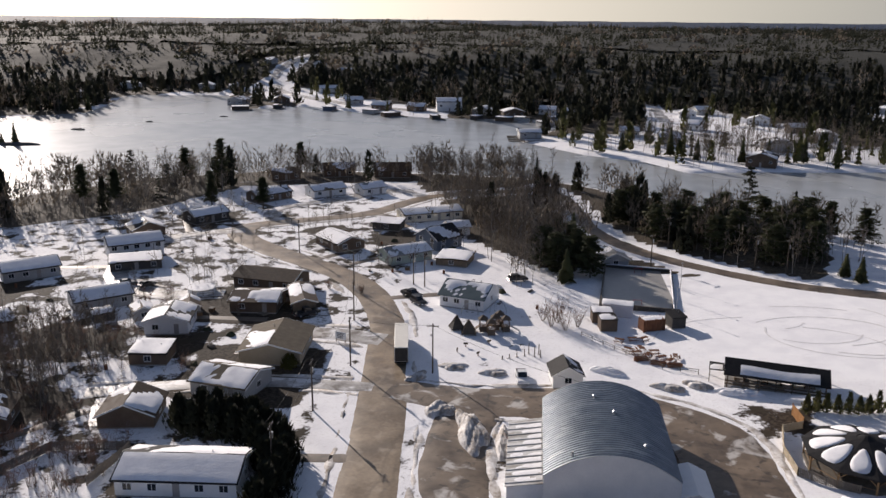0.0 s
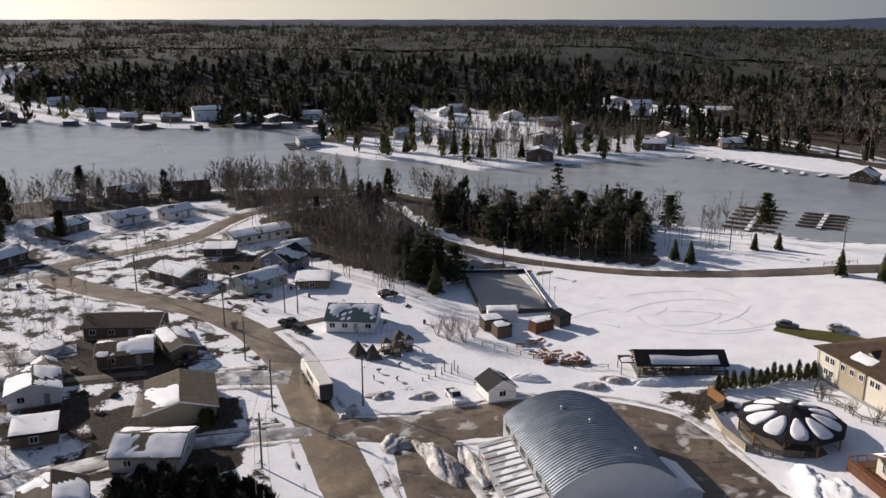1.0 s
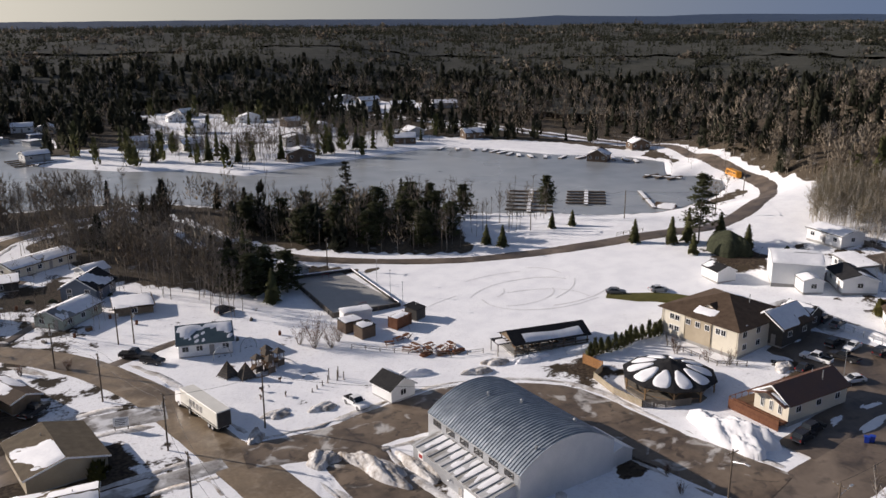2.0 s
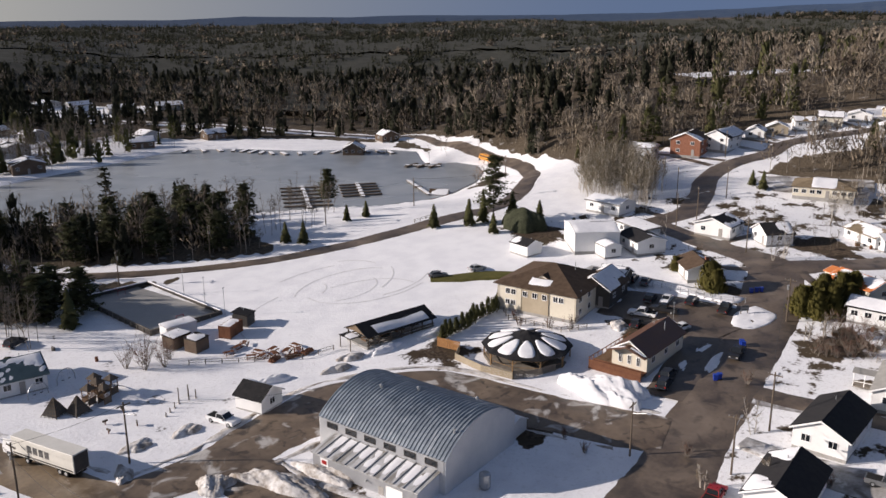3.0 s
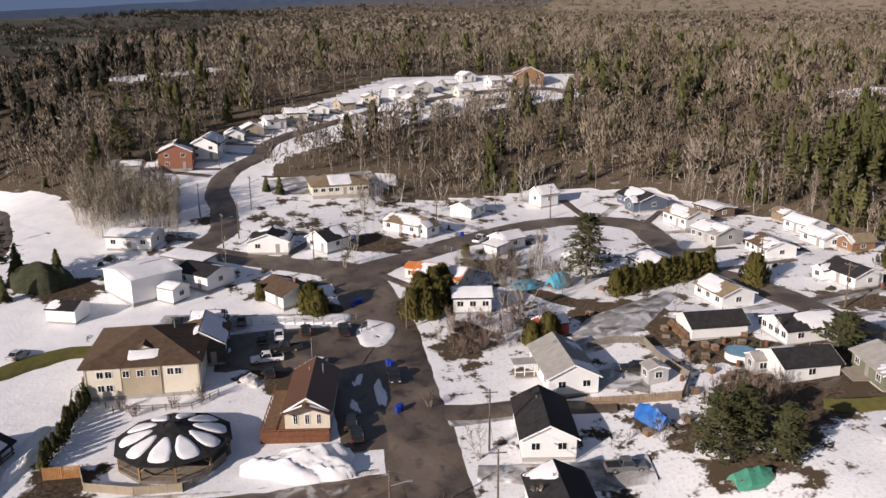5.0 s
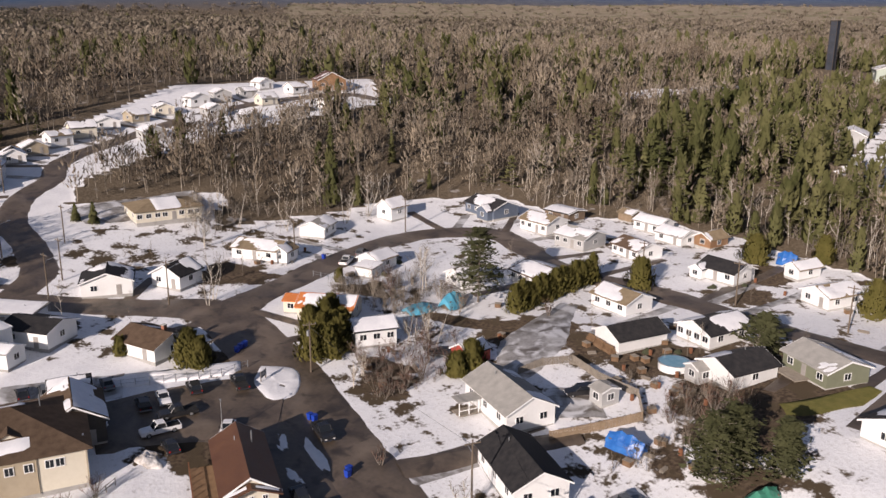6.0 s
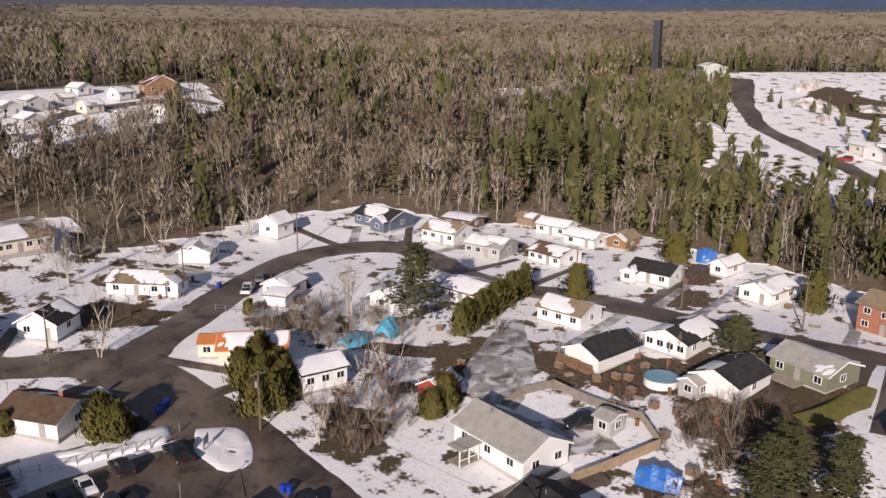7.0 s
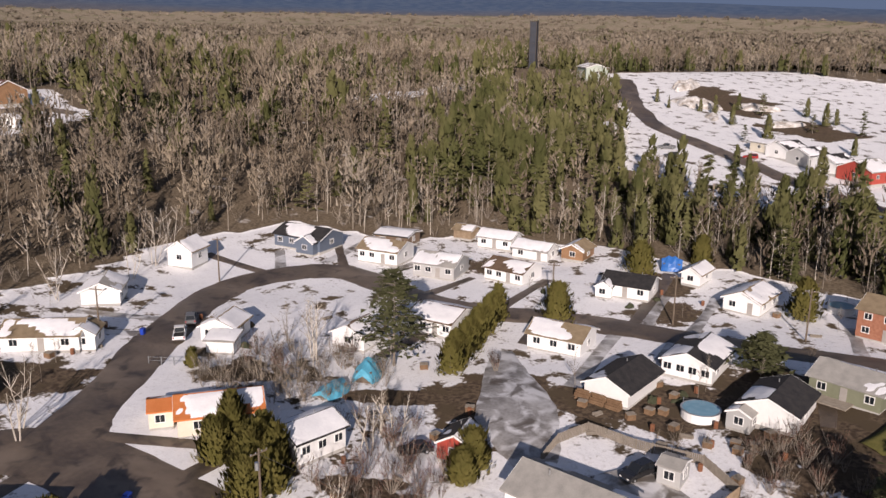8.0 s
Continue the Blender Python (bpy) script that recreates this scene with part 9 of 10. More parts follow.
def conifer_share(x, y):
    """How much of the wood is evergreen."""
    s = 0.16 + 0.14 * wob(x, y, 45, 0.4)
    s = np.where((x > 20) & (x < 112) & (y > 195) & (y < 300), 0.45, s)
    s = np.where((y < -25) & (x < 330) & (y > -40 - 0.9 * x), 0.25 + 0.25 * wob(x, y, 30), s)
    d = seg_dist(x, y, [(60, -55), (105, -62), (150, -85), (195, -150), (240, -215)])
    s = np.where((y < 0) & (d < 46), 0.72, s)
    s = np.where((x > 150) & (x < 270) & (y > 45) & (y < 125), 0.05, s)
    s = np.where((x > 240) & (y > 190), 0.42 + 0.25 * wob(x, y, 60), s)
    s = np.where((y > 330) & (x > 60), 0.55 + 0.25 * wob(x, y, 70), s)
    # north woods made mostly evergreen to hold the dark of backlit woods
    s = np.where((y > 450) & (x > -250), np.where(x > 230, 0.55, 0.84) + 0.16 * wob(x, y, 90), s)
    s = np.where((y > 500) & (x <= -250), 0.75 + 0.2 * wob(x, y, 80), s)
    s = np.where((y > 330) & (np.hypot(x, y - 110) > 600), 0.93, s)
    s = np.where((x < 0) & (y < 345), 0.05, s)
    s = np.where((x > 20) & (x < 112) & (y > 185) & (y < 300), 0.12, s)
    return np.clip(s, 0, 1)


def scatter(n, x0, x1, y0, y1, seed, rmin=0.0, rmax=1e9):
    rng = np.random.default_rng(seed)
    x, y = rng.uniform(x0, x1, n), rng.uniform(y0, y1, n)
    r = np.hypot(x - 0, y - 110)
    keep = (wood_at(x, y) > 0.5) & (r >= rmin) & (r < rmax)
    # no woods far out on the side of the town that lies open to the west
    yaw = np.degrees(np.arctan2(-x, y - 100))
    keep &= ~((r > 290) & ((yaw > 48) | (yaw < -176)))
    x, y = x[keep], y[keep]
    con = rng.random(len(x)) < conifer_share(x, y)
    return x, y, con, rng


def puff(rng, H=12.0, n=22, size=1.3, w=0.30, r=0.16):
    """A leafless crown seen from far off: a trunk and a haze of twig sprays."""
    T = Tris()
    T.stick((0, 0, -0.3), (rng.normal(0, 0.3), rng.normal(0, 0.3), H * 0.9), r, 0.04, 0, 3)
    for i in range(n):
        s = rng.uniform(0.3, 1.0)
        rr = H * w * math.sin(math.pi * min(0.98, s * 0.9)) ** 0.7 * rng.uniform(0.2, 1.0)
        an = rng.uniform(0, 6.28)
        c = np.array([math.cos(an) * rr, math.sin(an) * rr, H * s])
        d = unit(np.array([math.cos(an) * 0.5, math.sin(an) * 0.5, 1.0]) + rng.normal(0, 0.3, 3)) * size * rng.uniform(0.8, 1.6)
        T.blade(c - d * 0.5, c + d, size * 0.5, 1, rng)
    return T.done()


HOUSE_SPOTS = [(o.matrix_basis.translation.x, o.matrix_basis.translation.y, 6.5) for o in scene.objects if o.parent is None and o.type == "EMPTY" and o.name.split(".")[0] in
               ("house", "garage", "shed", "hangar", "hall", "restaurant", "warehouse", "workshop", "cabin", "carport", "hut", "boathouse", "depot", "red_building", "ice_rink")]

HOUSE_SPOTS += [(270, -216, 14), (258, -204, 13), (246, -190, 11), (238, -216, 11), (24.5, 214, 13), (30, 206, 8), (16, 200, 9)]


def clump(rng, kind, H=11.0, side=18.0, n=6):
    """A stand of crowns for the far hills: sprays of twigs, or soft spires."""
    T = Tris()
    for i in range(n):
        x, y = rng.uniform(-side / 2, side / 2, 2)
        h = H * rng.uniform(0.8, 1.15)
        T.axis = (x, y)
        if kind:
            R = 0.24 * h
            for q in range(8):
                s = (q + rng.random()) / 8
                an = q * 2.4 + rng.uniform(0, 1)
                c = np.array([x, y, h * (0.1 + 0.85 * s)])
                d = np.array([math.cos(an), math.sin(an), -0.25]) * R * (1.15 - s)
                T.blade(c + (0, 0, 0.8), c + d, 3.6 * (1.15 - s), 1, rng)
            continue
        for q in range(8):
            s = rng.uniform(0.3, 0.95)
            an = rng.uniform(0, 6.28)
            c = np.array([x + math.cos(an) * h * 0.2, y + math.sin(an) * h * 0.2, h * s])
            d = unit(rng.normal(size=3) + (0, 0, 0.8)) * 3.4
            T.blade(c - d * 0.5, c + d * 0.6, 2.6, 1, rng)
    T.stick((0, 0, -0.5), (0, 0, H * 0.4), 0.2, 0.1, 0, 3)
    return T.done()


def canopy(step, r0, r1, lift, seed, north, mat, label):
    """The closed crowns of the far woods, one lumpy sheet under the single treetops."""
    rng = np.random.default_rng(seed)
    a = np.arange(-r1, r1 + step, step)
    X, Y = np.meshgrid(a, a + 110)
    X, Y = X + rng.uniform(-0.35, 0.35, X.shape) * step, Y + rng.uniform(-0.35, 0.35, X.shape) * step
    r = np.hypot(X, Y - 110)
    yaw = np.degrees(np.arctan2(-X, Y - 100))
    ok = (r > r0) & (r < r1) & ~((yaw > 48) | (yaw < -176)) & ((Y > 440 - 0.35 * X) == north)
    ok[ok] = (wood_at(X[ok], Y[ok]) > 0.5) & (lake_side(X[ok], Y[ok]) > 45)
    for k in range(8):
        dx, dy = 32 * math.cos(k * math.pi / 4), 32 * math.sin(k * math.pi / 4)
        ok[ok] = wood_at(X[ok] + dx, Y[ok] + dy) > 0.4
    Z = height(X, Y) + lift * rng.uniform(0.85, 1.15, X.shape)
    n = len(a)
    i = (np.arange(n - 1)[:, None] * n + np.arange(n - 1)[None, :]).ravel()
    q = np.stack([i, i + 1, i + n + 1, i + n], 1)
    q = q[ok.ravel()[q].all(1)]
    ids, inv = np.unique(q, return_inverse=True)
    me = mesh_of("woods", np.stack([X.ravel(), Y.ravel(), Z.ravel()], 1)[ids], inv.reshape(q.shape), [mat], smooth=True)
    tagged(new("woods", me), label, "trees", kind="stuff")


canopy(12.0, 470, 800, 3.0, 61, False, CANOPY, "closed brown canopy of leafless far woods")
canopy(22.0, 780, 2750, 4.5, 62, False, CANOPY, "closed brown canopy of leafless far woods")
# the northern sheets carry backlit shade in their colour
canopy(12.0, 400, 800, 4.5, 63, True, CANOPY_BACKLIT, "closed canopy of conifer hills, coloured dark as backlit")
canopy(22.0, 780, 1900, 5.5, 64, True, CANOPY_BACKLIT, "closed canopy of conifer hills, coloured dark as backlit")
rt = np.random.default_rng(3)
BARE_NEAR = [bare_tree(rt, 11 + k, 10, 84, w=0.14, r=0.11) for k in range(3)] + [puff(rt, 10 + k, 62, 1.0, 0.32, 0.11) for k in range(6)]
SPRUCE_NEAR = [spruce(rt, 12, 11, 7, 0.2)] + [cedar(rt, 12 + k, 2.7 + 0.3 * k, 230, 1.15, 0.62) for k in range(3)] + [pine(rt, 14, 20, 15, 1.05, 0.05, 0.27)]
BARE_MID = [puff(rt, 11 + k, 30, 1.25, 0.36) for k in range(6)]
SPRUCE_MID = [spruce(rt, 11 + k, 5, 5, 0.2) for k in range(2)] + [cedar(rt, 12 + k, 2.9, 62, 2.2, 0.6) for k in range(2)]
BARE_FAR = [clump(rt, 0) for k in range(6)]
SPRUCE_FAR = [clump(rt, 1) for k in range(5)]


def grow(n, box4, seed, rmin, rmax, bt, st, bark, twig, lo=0.5, hi=1.05):
    x, y, con, rng = scatter(n, *box4, seed, rmin, rmax)
    ok = np.ones(len(x), bool)
    for hx, hy, hr in HOUSE_SPOTS:
        ok &= np.hypot(x - hx, y - hy) > hr + 2
    x, y, con = x[ok], y[ok], con[ok]
    # conifers beyond y 185 take the needle colour darkened for backlight
    for sel, tm, mats, word in ((~con, bt, [bark, twig], "leafless grey-brown broadleaf woods"), (con & (y <= 185), st, [BARK, SPRUCE], "olive green conifer woods"), (con & (y > 185), st, [BARK, SPRUCE_BACKLIT], "conifer woods in a backlit dark green")):
        if sel.sum():
            k = sel.sum()
            place_many("woods", tm, np.stack([x[sel], y[sel], rng.uniform(lo, hi, k) * np.where((y[sel] < -90) & (x[sel] > 120), 0.8, 1.0), rng.uniform(0, 6.28, k)], 1), mats, word)


grow(16500, (-200, 420, -330, 420), 11, 0, 290, BARE_NEAR, SPRUCE_NEAR, BARK_WOOD, TWIG)
grow(3600, (150, 420, -330, -60), 15, 0, 640, BARE_MID, SPRUCE_MID, BARK_WOOD, TWIG)
grow(36000, (-700, 700, -560, 900), 12, 290, 640, BARE_MID, SPRUCE_MID, BARK, TWIG, 0.55, 1.1)
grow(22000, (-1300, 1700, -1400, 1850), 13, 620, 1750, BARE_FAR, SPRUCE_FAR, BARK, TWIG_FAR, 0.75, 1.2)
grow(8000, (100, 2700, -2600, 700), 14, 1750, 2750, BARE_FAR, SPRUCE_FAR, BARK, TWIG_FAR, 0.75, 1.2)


# ---- single trees ----
def tree(kind, x, y, H, seed, label, name=None, mats=None, group="", **kw):
    """A tree with its trunk and crown as two parts."""
    rng = np.random.default_rng(seed)
    make = {"pine": pine, "spruce": spruce, "cedar": cedar, "bare": bare_tree, "shrub": shrub}[kind]
    v, f, m, out = make(rng, H, **kw)
    mats = mats or {"pine": (BARK, PINE), "spruce": (BARK, SPRUCE), "cedar": (BARK, CEDAR), "bare": (BARK, TWIG), "shrub": (BARK, TWIG_RED)}[kind]
    ob = thing(name or {"pine": "pine_tree", "spruce": "spruce_tree", "cedar": "cedar_tree", "bare": "bare_tree", "shrub": "shrub"}[kind], x, y, rng.uniform(0, 360), label,
               "shrub" if kind == "shrub" else "tree", group)
    for k, nm in ((0, "trunk"), (1, "crown")):
        g = f[m == k]
        ids, inv = np.unique(g, return_inverse=True)
        child(nm, mesh_of(nm, v[ids], inv.reshape(g.shape), [mats[k]], crown=out[ids]), ob)
    return ob


BIG_PINES = [(114.7, 166.8, 19, 0.22, 0.30), (106.0, 41.6, 15.5, 0.2, 0.42), (117.0, 231.0, 13, 0.25, 0.30), (61.5, 8.8, 6.5, 0.1, 0.6), (-137.5, 246, 17, 0.4, 0.22), (-129, 250, 15, 0.4, 0.22),
             (-110, 291, 19, 0.35, 0.2), (-124, 293, 15, 0.3, 0.2), (-103, 262, 13, 0.2, 0.2), (-88, 268, 10, 0.2, 0.24), (-92, 330, 12, 0.3, 0.25), (249, -2, 16, 0.2, 0.3)]
GROVE = [(34, 240), (62, 230), (52, 240), (68, 228), (26, 262), (84, 250), (90, 240), (6, 207), (11, 211), (3, 213), (9, 217), (14, 205), (72, 243), (66, 236), (58, 244), (50, 248), (44, 238), (64, 226), (74, 232), (54, 232), (70, 218), (60, 216), (48, 226), (40, 246), (76, 250), (36, 258), (66, 252), (30, 268), (46, 262), (56, 258), (80, 256)]
for k, (x, y) in enumerate(GROVE):
    BIG_PINES.append((x, y, 10.5 + (k * 5) % 5, 0.06, 0.36))
for k, (x, y, H, lo, sp) in enumerate(BIG_PINES):
    tree("pine", x, y, H, 900 + k, "tall ragged white pine with open layered crown" if H > 12 else "bushy green pine with low boughs", clumps=62, leaves=34, size=0.62, low=lo, spread=sp, pw=0.42 if 0 < x < 82 and y > 200 else 0.75)
BUSHY = [(33.4, 42.0, 9.5, 4.4), (34.2, 38.2, 9, 4.0), (28.8, 35.0, 8, 2.6)]
for k, (x, y, H, R) in enumerate(BUSHY):
    tree("pine", x, y, H, 950 + k, "broad bushy dark green pine standing in a yard", clumps=80, leaves=48, size=0.42, low=0.06, spread=0.9 * R / H, pw=0.5)
SPRUCES = [(113, 169, 10), (118.5, 163, 9), (119.5, 155, 7), (109, 171, 8), (74, 206, 6), (76, 201.3, 6.5), (96.5, 204.5, 5), (102, 202, 5), (103, 178.5, 7), (106.5, 161.5, 6), (-244, 382, 14), (-250, 381, 9), (8, 199.7, 9), (10.3, 222.6, 13), (105, -50, 8), (129, -40, 11), (175, 112, 6), (178, 116, 5), (-276, 512, 12), (-284, 512, 11), (-290, 508, 12),
           (60, 392, 14), (70, 382, 11), (40, 405, 9), (88, 377, 12), (115, 382, 13), (102, 390, 10), (130, 385, 12)]
for k, (x, y, H) in enumerate(SPRUCES):
    tree("spruce", x, y, H, 1000 + k, "dark green spruce with drooping boughs", tiers=13, per=9, width=0.2 if H > 9 else 0.26)
CEDARS = [(91.3, 79.6, 5.6, 2.6), (94.0, 77.2, 6.4, 2.7), (91.2, 76.4, 5.6, 2.5), (95.8, 74.8, 5.8, 2.4), (93.2, 74.2, 6.2, 2.4), (97.8, 72.4, 5.2, 2.3), (96.0, 99.4, 5.8, 2.8), (94.4, 97.8, 4.8, 2.2),
          (99.2, 7.4, 6.4, 2.9), (66.6, -22.4, 7.2, 3.0), (101.0, -24.6, 6.0, 3.4), (93.5, -37.0, 6.0, 2.4), (100.4, 77.6, 5.4, 2.2), (104.0, 72.6, 5.6, 2.0), (101.5, 74.6, 6.0, 2.3), (78, 55.6, 4.8, 2.2), (76.9, 58.8, 3.8, 1.9), (102.5, 109.8, 3.2, 1.2), (125.3, 65.1, 2.6, 0.9)]
CEDARS += [(-43.6, 142.6, 2.2, 1.6)]
for k, (x, y, H, R) in enumerate(CEDARS):
    tree("cedar", x, y, H, 1100 + k, "dense olive-green evergreen beside a house", R=R, n=1500 if R > 1.7 else 450, size=0.5, power=0.3)
for k in range(13):
    s = k / 12
    tree("cedar", 98.0 + 9.6 * s, 37.4 - 23.6 * s, 5.4 + 0.6 * math.sin(k * 2.2), 1200 + k, "tall olive cedar in a dense hedge", group="cedar hedge by the white house", R=2.0, n=800, size=0.48, power=0.4)
for k in range(15):
    s = k / 14
    tree("cedar", 44.4 + 22.0 * s, 133.2 + 0.4 * math.sin(k), 2.9 + 0.7 * (k % 3 == 1), 1230 + k, "small dark cedar in the row by the pavilion", group="cedar row by the pavilion", R=0.85, n=260, size=0.34, power=0.75, mats=(BARK, SPRUCE))
HEDGE = [(-54, 118), (-51, 119.5), (-48, 119), (-45, 118.5), (-42, 117.5), (-39.5, 115.5), (-37, 113), (-35.2, 110), (-34.2, 107), (-34, 104), (-36.5, 106), (-38.5, 109.5), (-41, 113), (-44.5, 115), (-48, 116), (-51.5, 116), (-33.5, 101), (-34, 98), (-34.5, 95)]
# the hedge is coloured dark too, as it stands against the sun
for k, (x, y) in enumerate(HEDGE):
    tree("cedar", x, y, 5.2 + 1.2 * ((k * 7) % 5) / 5, 1260 + k, "cedar darkened as backlit in a thick overgrown hedge", group="dark hedge by the road", R=2.5, n=800, size=0.5, power=0.5, mats=(BARK, SPRUCE_BACKLIT))
BIRCHES = [(122.1, 91.8, 9, 3), (119.4, 93.1, 8, 2), (107.6, 40.2, 10, 2), (116.4, 49.2, 11, 3), (114.2, 51.1, 10, 2), (174, 43, 11, 4), (177.2, 37.7, 11, 3), (169, 50.8, 10, 3), (165.4, 67.2, 10, 3), (169.7, 78.1, 9, 2), (155.9, 89, 9, 3),
           (83.0, 73.0, 5, 3), (80.5, 75.5, 4, 3), (92.1, 58, 7, 3), (90, 62, 6, 3), (88.4, 58.5, 7, 3), (27.5, 68, 5, 3), (23, 74.5, 4, 3), (40.2, 73, 6, 2)]
for k, (x, y, H, n) in enumerate(BIRCHES):
    tree("bare", x, y, H, 1300 + k, "leafless birch with pale forked trunks", "birch_tree", (BARK_PALE, TWIG), limbs=12 * n, twigs=90 * n // 2, trunks=n, spread=0.26, w=0.06, r=0.11)
SHRUBS = [(4.0, 169.5, 5), (7.0, 167.8, 5.5), (2.4, 173, 4.5), (9.5, 170, 4), (5.4, 172, 6), (81.2, 66.5, 5), (79.2, 64.1, 4.5), (82.9, 62.1, 5), (76.8, 67.6, 3), (86.0, 66.0, 4.5), (84.5, 69.0, 3.5), (75, 69.3, 2.2), (79.5, 58.9, 4),
          (75.9, 72, 1.6), (88, 60, 5), (43.6, 34.6, 3.5), (46.7, 31.1, 4), (49, 34.1, 3), (50.5, 29.1, 3.5), (47.9, 38.1, 3), (52.7, 31.7, 3), (44, 28.4, 4), (49.7, 25.6, 3), (52, 35, 2.5), (-79, 170, 3), (-84, 172, 4), (-80, 176, 4),
          (-62, 168, 3), (-39, 186, 2), (-47, 188, 2), (117.4, 56.1, 4.5), (120, 59.1, 4), (113, 57.4, 5), (123, 54.8, 4), (112.1, 45.2, 4), (92.6, 32.9, 3), (56.2, 79, 2.5), (58.5, 124.5, 2), (60.5, 119, 2.5), (62, 115, 3), (61, 127, 1.8),
          (61.3, 53, 2), (31.9, 60.7, 2), (29.5, 79.3, 2.2), (25.2, 96.5, 1.5), (23, 92, 1.6)]
for k, (x, y, H) in enumerate(SHRUBS):
    tree("shrub", x, y, H, 1400 + k, "leafless twiggy shrub in the thawing snow", stems=18, twigs=110)


# bare saplings standing thickly in the west and along the shore
def thicket(n, poly, seed, tm, lo, hi, label, mats):
    rng = np.random.default_rng(seed)
    p = np.array(poly)
    x, y = rng.uniform(p[:, 0].min(), p[:, 0].max(), n), rng.uniform(p[:, 1].min(), p[:, 1].max(), n)
    ok = inside(x, y, list(poly)) & (lake_side(x, y) > 1.5)
    for _, _, pts in ROADS:
        ok &= seg_dist(x, y, [q[:2] for q in pts]) > 6
    for hx, hy, hr in HOUSE_SPOTS:
        ok &= np.hypot(x - hx, y - hy) > hr
    x, y = x[ok], y[ok]
    if len(x):
        place_many("thicket", tm, np.stack([x, y, rng.uniform(lo, hi, len(x)), rng.uniform(0, 6.28, len(x))], 1), mats, label, "saplings")


SAPLING = [bare_tree(rt, 8 + k, 9, 60, w=0.07, r=0.07) for k in range(4)]
GREY = [BARK, TWIG]
thicket(800, [(-130, 95), (-75, 95), (-78, 118), (-72, 135), (-82, 155), (-105, 150), (-130, 150)], 21, SAPLING, 0.6, 1.1, "thin leafless saplings in the snow", GREY)
thicket(260, [(-90, 155), (-76, 150), (-60, 195), (-78, 195), (-90, 180)], 22, SAPLING, 0.4, 0.8, "thin leafless saplings between the houses", GREY)
thicket(420, [(-165, 215), (-125, 245), (-100, 300), (-110, 325), (-160, 310), (-175, 250)], 23, SAPLING, 0.7, 1.3, "leafless shore woods", GREY)
thicket(700, [(-45, 318), (-30, 262), (-16, 232), (-4, 190), (6, 200), (16, 240), (12, 300), (0, 330), (-40, 340)], 24, SAPLING, 0.9, 1.5, "dense leafless young woods", GREY)
thicket(240, [(20, 250), (60, 215), (100, 195), (110, 240), (90, 265), (40, 290)], 25, SAPLING, 0.8, 1.3, "leafless brush under the pines", GREY)
thicket(420, [(-100, 300), (-40, 318), (-5, 320), (-5, 335), (-60, 345), (-105, 335)], 26, SAPLING, 0.7, 1.2, "leafless trees along the shore", GREY)
thicket(260, [(104, 118), (118, 118), (156, 143), (150, 133), (140, 135)], 27, SAPLING, 0.7, 1.1, "pale leafless saplings beside the hill road", [BARK_PALE, TWIG])
thicket(800, [(155.6, 162.7), (143.3, 152.3), (144.7, 134), (164, 136.5), (170, 148), (182, 160), (182, 170)], 31, SAPLING, 0.85, 1.2, "pale leafless aspen grove", [BARK_PALE, TWIG_PALE])
thicket(200, [(165.4, 82.5), (192, 84), (192, 94), (163.6, 91.2)], 28, SAPLING, 0.4, 0.7, "leafless saplings on a snowy slope", [BARK_PALE, TWIG])
thicket(800, [(70, 372), (160, 385), (190, 430), (120, 470), (40, 440)], 29, SAPLING, 0.8, 1.3, "leafless trees between the shore houses", GREY)
thicket(300, [(-110, 180), (-70, 200), (-60, 240), (-90, 290), (-130, 250)], 30, SAPLING, 0.4, 0.9, "bare garden trees between the houses", GREY)
thicket(150, [(-60, 210), (-30, 200), (-10, 230), (-45, 290), (-75, 280)], 32, SAPLING, 0.4, 0.8, "bare garden trees between the houses", GREY)
thicket(60, [(91, -13.6), (56.6, -34.8), (36.3, 21.3), (100.2, 39.8), (133, 58.4), (127.1, 8)], 33, SAPLING, 0.3, 0.6, "bare garden trees and brush", GREY)
thicket(110, [(110, 110), (157, 56.7), (180.3, 34.6), (172, 100), (130, 118)], 34, SAPLING, 0.3, 0.6, "bare garden trees and brush", GREY)
thicket(38, [(95, -110), (160, -130), (200, -200), (130, -230), (90, -180)], 35, SPRUCE_NEAR, 0.3, 0.8, "scattered young conifers on the clearing", [BARK, SPRUCE])

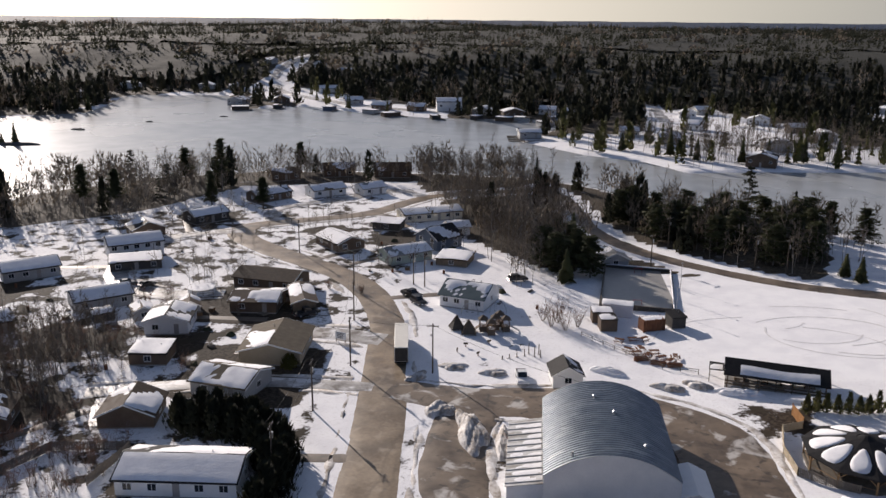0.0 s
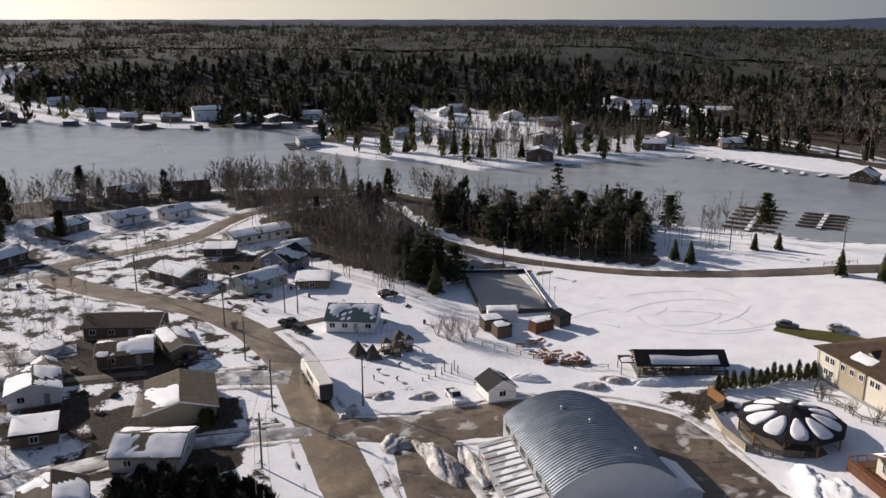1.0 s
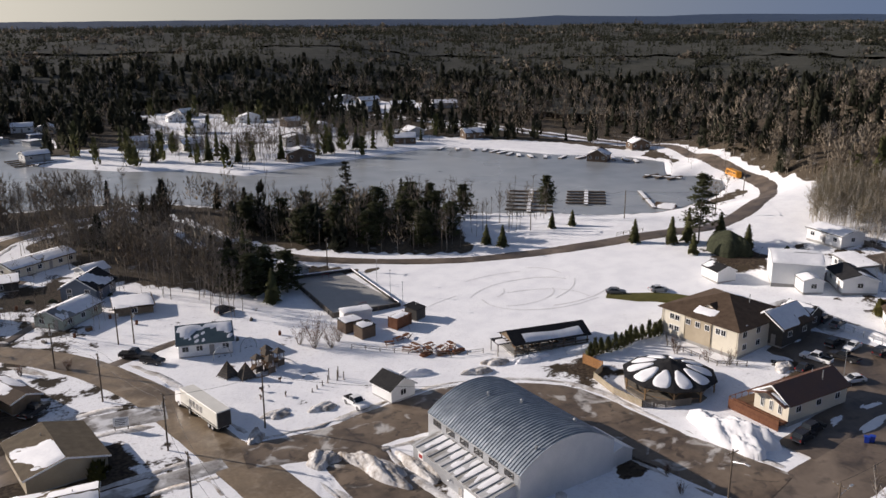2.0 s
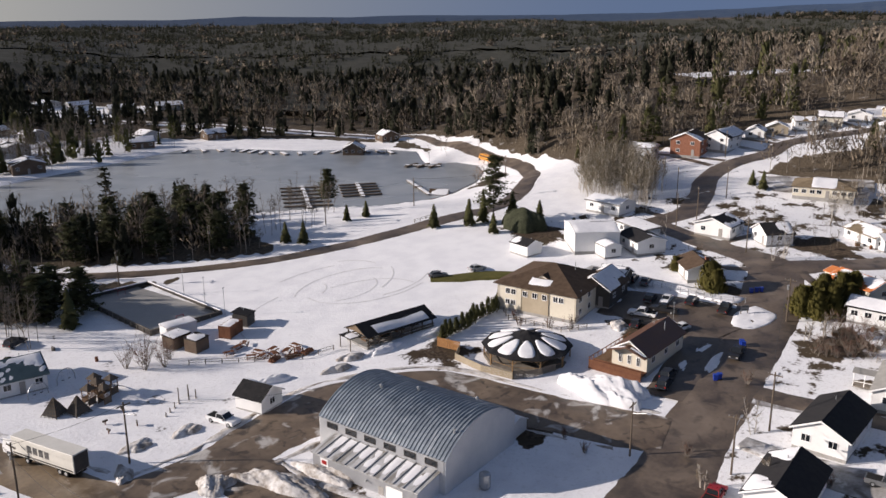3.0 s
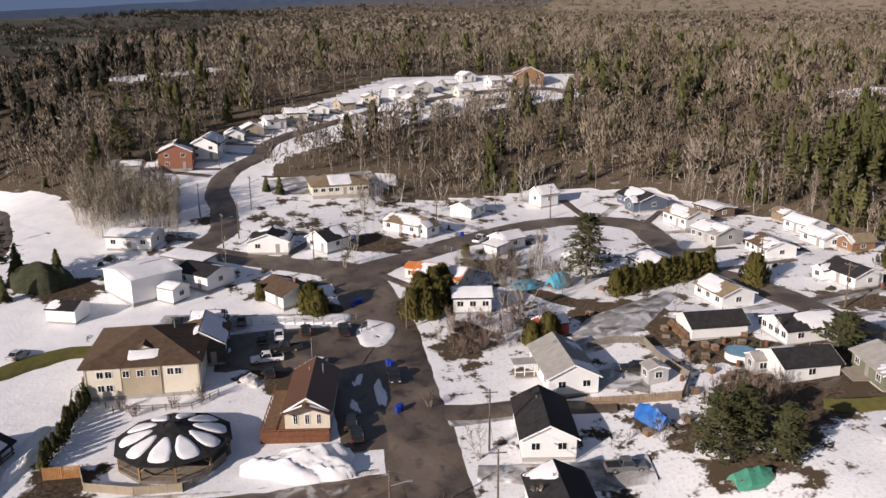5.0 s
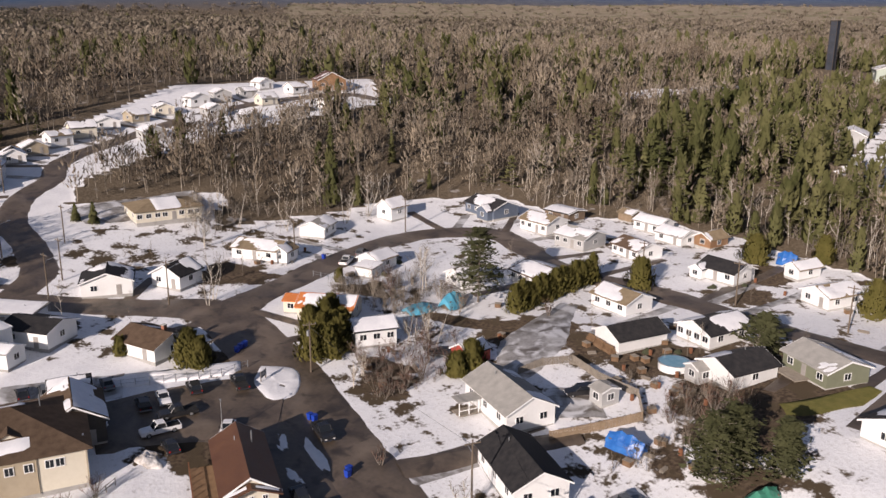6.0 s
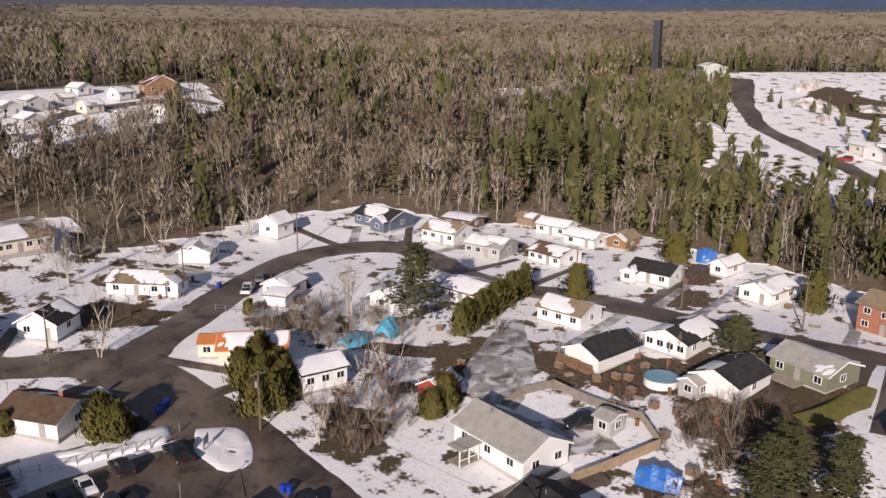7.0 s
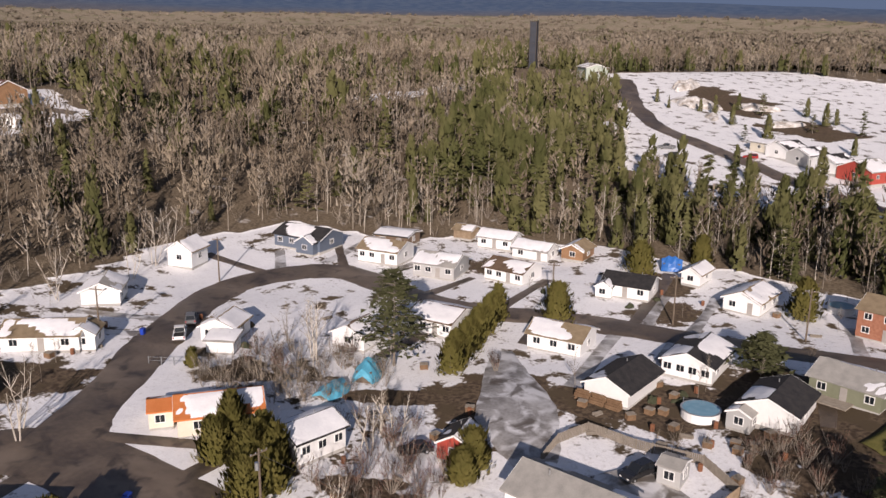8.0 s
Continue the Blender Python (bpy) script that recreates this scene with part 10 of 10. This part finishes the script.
thicket(240, OPEN_NORTH, 36, SAPLING, 0.7, 1.2, "leafless trees between the shore houses", GREY)
thicket(110, OPEN_NORTH, 37, SPRUCE_MID, 0.5, 1.0, "scattered dark conifers between the shore houses", [BARK, SPRUCE])
thicket(60, OPEN_BAY, 38, SPRUCE_MID, 0.5, 0.9, "dark conifers along the causeway", [BARK, SPRUCE])
thicket(60, OPEN_ROW, 39, SAPLING, 0.7, 1.1, "leafless trees between long houses", GREY)
BRUSH = [shrub(rt, 2.6 + 0.5 * k, 9, 40) for k in range(4)]
thicket(900, [(172.7, 82.7), (178.8, 56.4), (186.3, 34.7), (182, 0.3), (154.6, -8.1), (145.1, -33.5), (108.7, -35), (88.6, -39.5), (54.9, -42.1), (62, -62), (109.5, -46), (151.7, -41.9), (165, -12.3), (186.4, 4.4), (193.6, 40.5), (187.8, 59.1), (181.1, 83.2)], 41, BRUSH, 0.7, 1.5, "leafless brush at the edge of the woods", [BARK, TWIG])
thicket(500, [(172.7, 82.7), (186.3, 34.7), (182, 0.3), (154.6, -8.1), (145.1, -33.5), (108.7, -35), (56.8, -42.1), (62, -70), (150.7, -48.9), (190, 0), (190, 84)], 42, SAPLING, 0.8, 1.3, "leafless trees at the edge of the woods", [BARK_PALE, TWIG])
thicket(130, [(37.7, 52.5), (52.6, 50.7), (54.3, 38.6), (66.9, 36.5), (62.5, 29.6), (54.1, 23.8), (36.5, 24.6), (32.1, 39.7)], 43, BRUSH, 0.4, 0.9, "leafless brush in the yards", [BARK, TWIG])
thicket(150, [(71.8, 76), (90, 72), (100.3, 59.8), (89.7, 52.3), (77, 56.6)], 44, BRUSH, 0.4, 1.0, "leafless brush round the yard", [BARK, TWIG_RED])
thicket(150, [(104.2, 65.9), (123.2, 71.4), (126.4, 48.5), (113.1, 41.1), (100.4, 45.7)], 45, BRUSH, 0.5, 1.2, "leafless brush between the gardens", [BARK, TWIG])
thicket(800, [(-95, 100), (-60, 92), (-56, 135), (-80, 160), (-120, 160)], 46, BRUSH, 0.4, 1.0, "leafless brush in the snow", [BARK, TWIG_RED])
thicket(40, OPEN_SLOPE, 47, SAPLING, 0.6, 1.1, "leafless trees on the slope above the lake road", GREY)
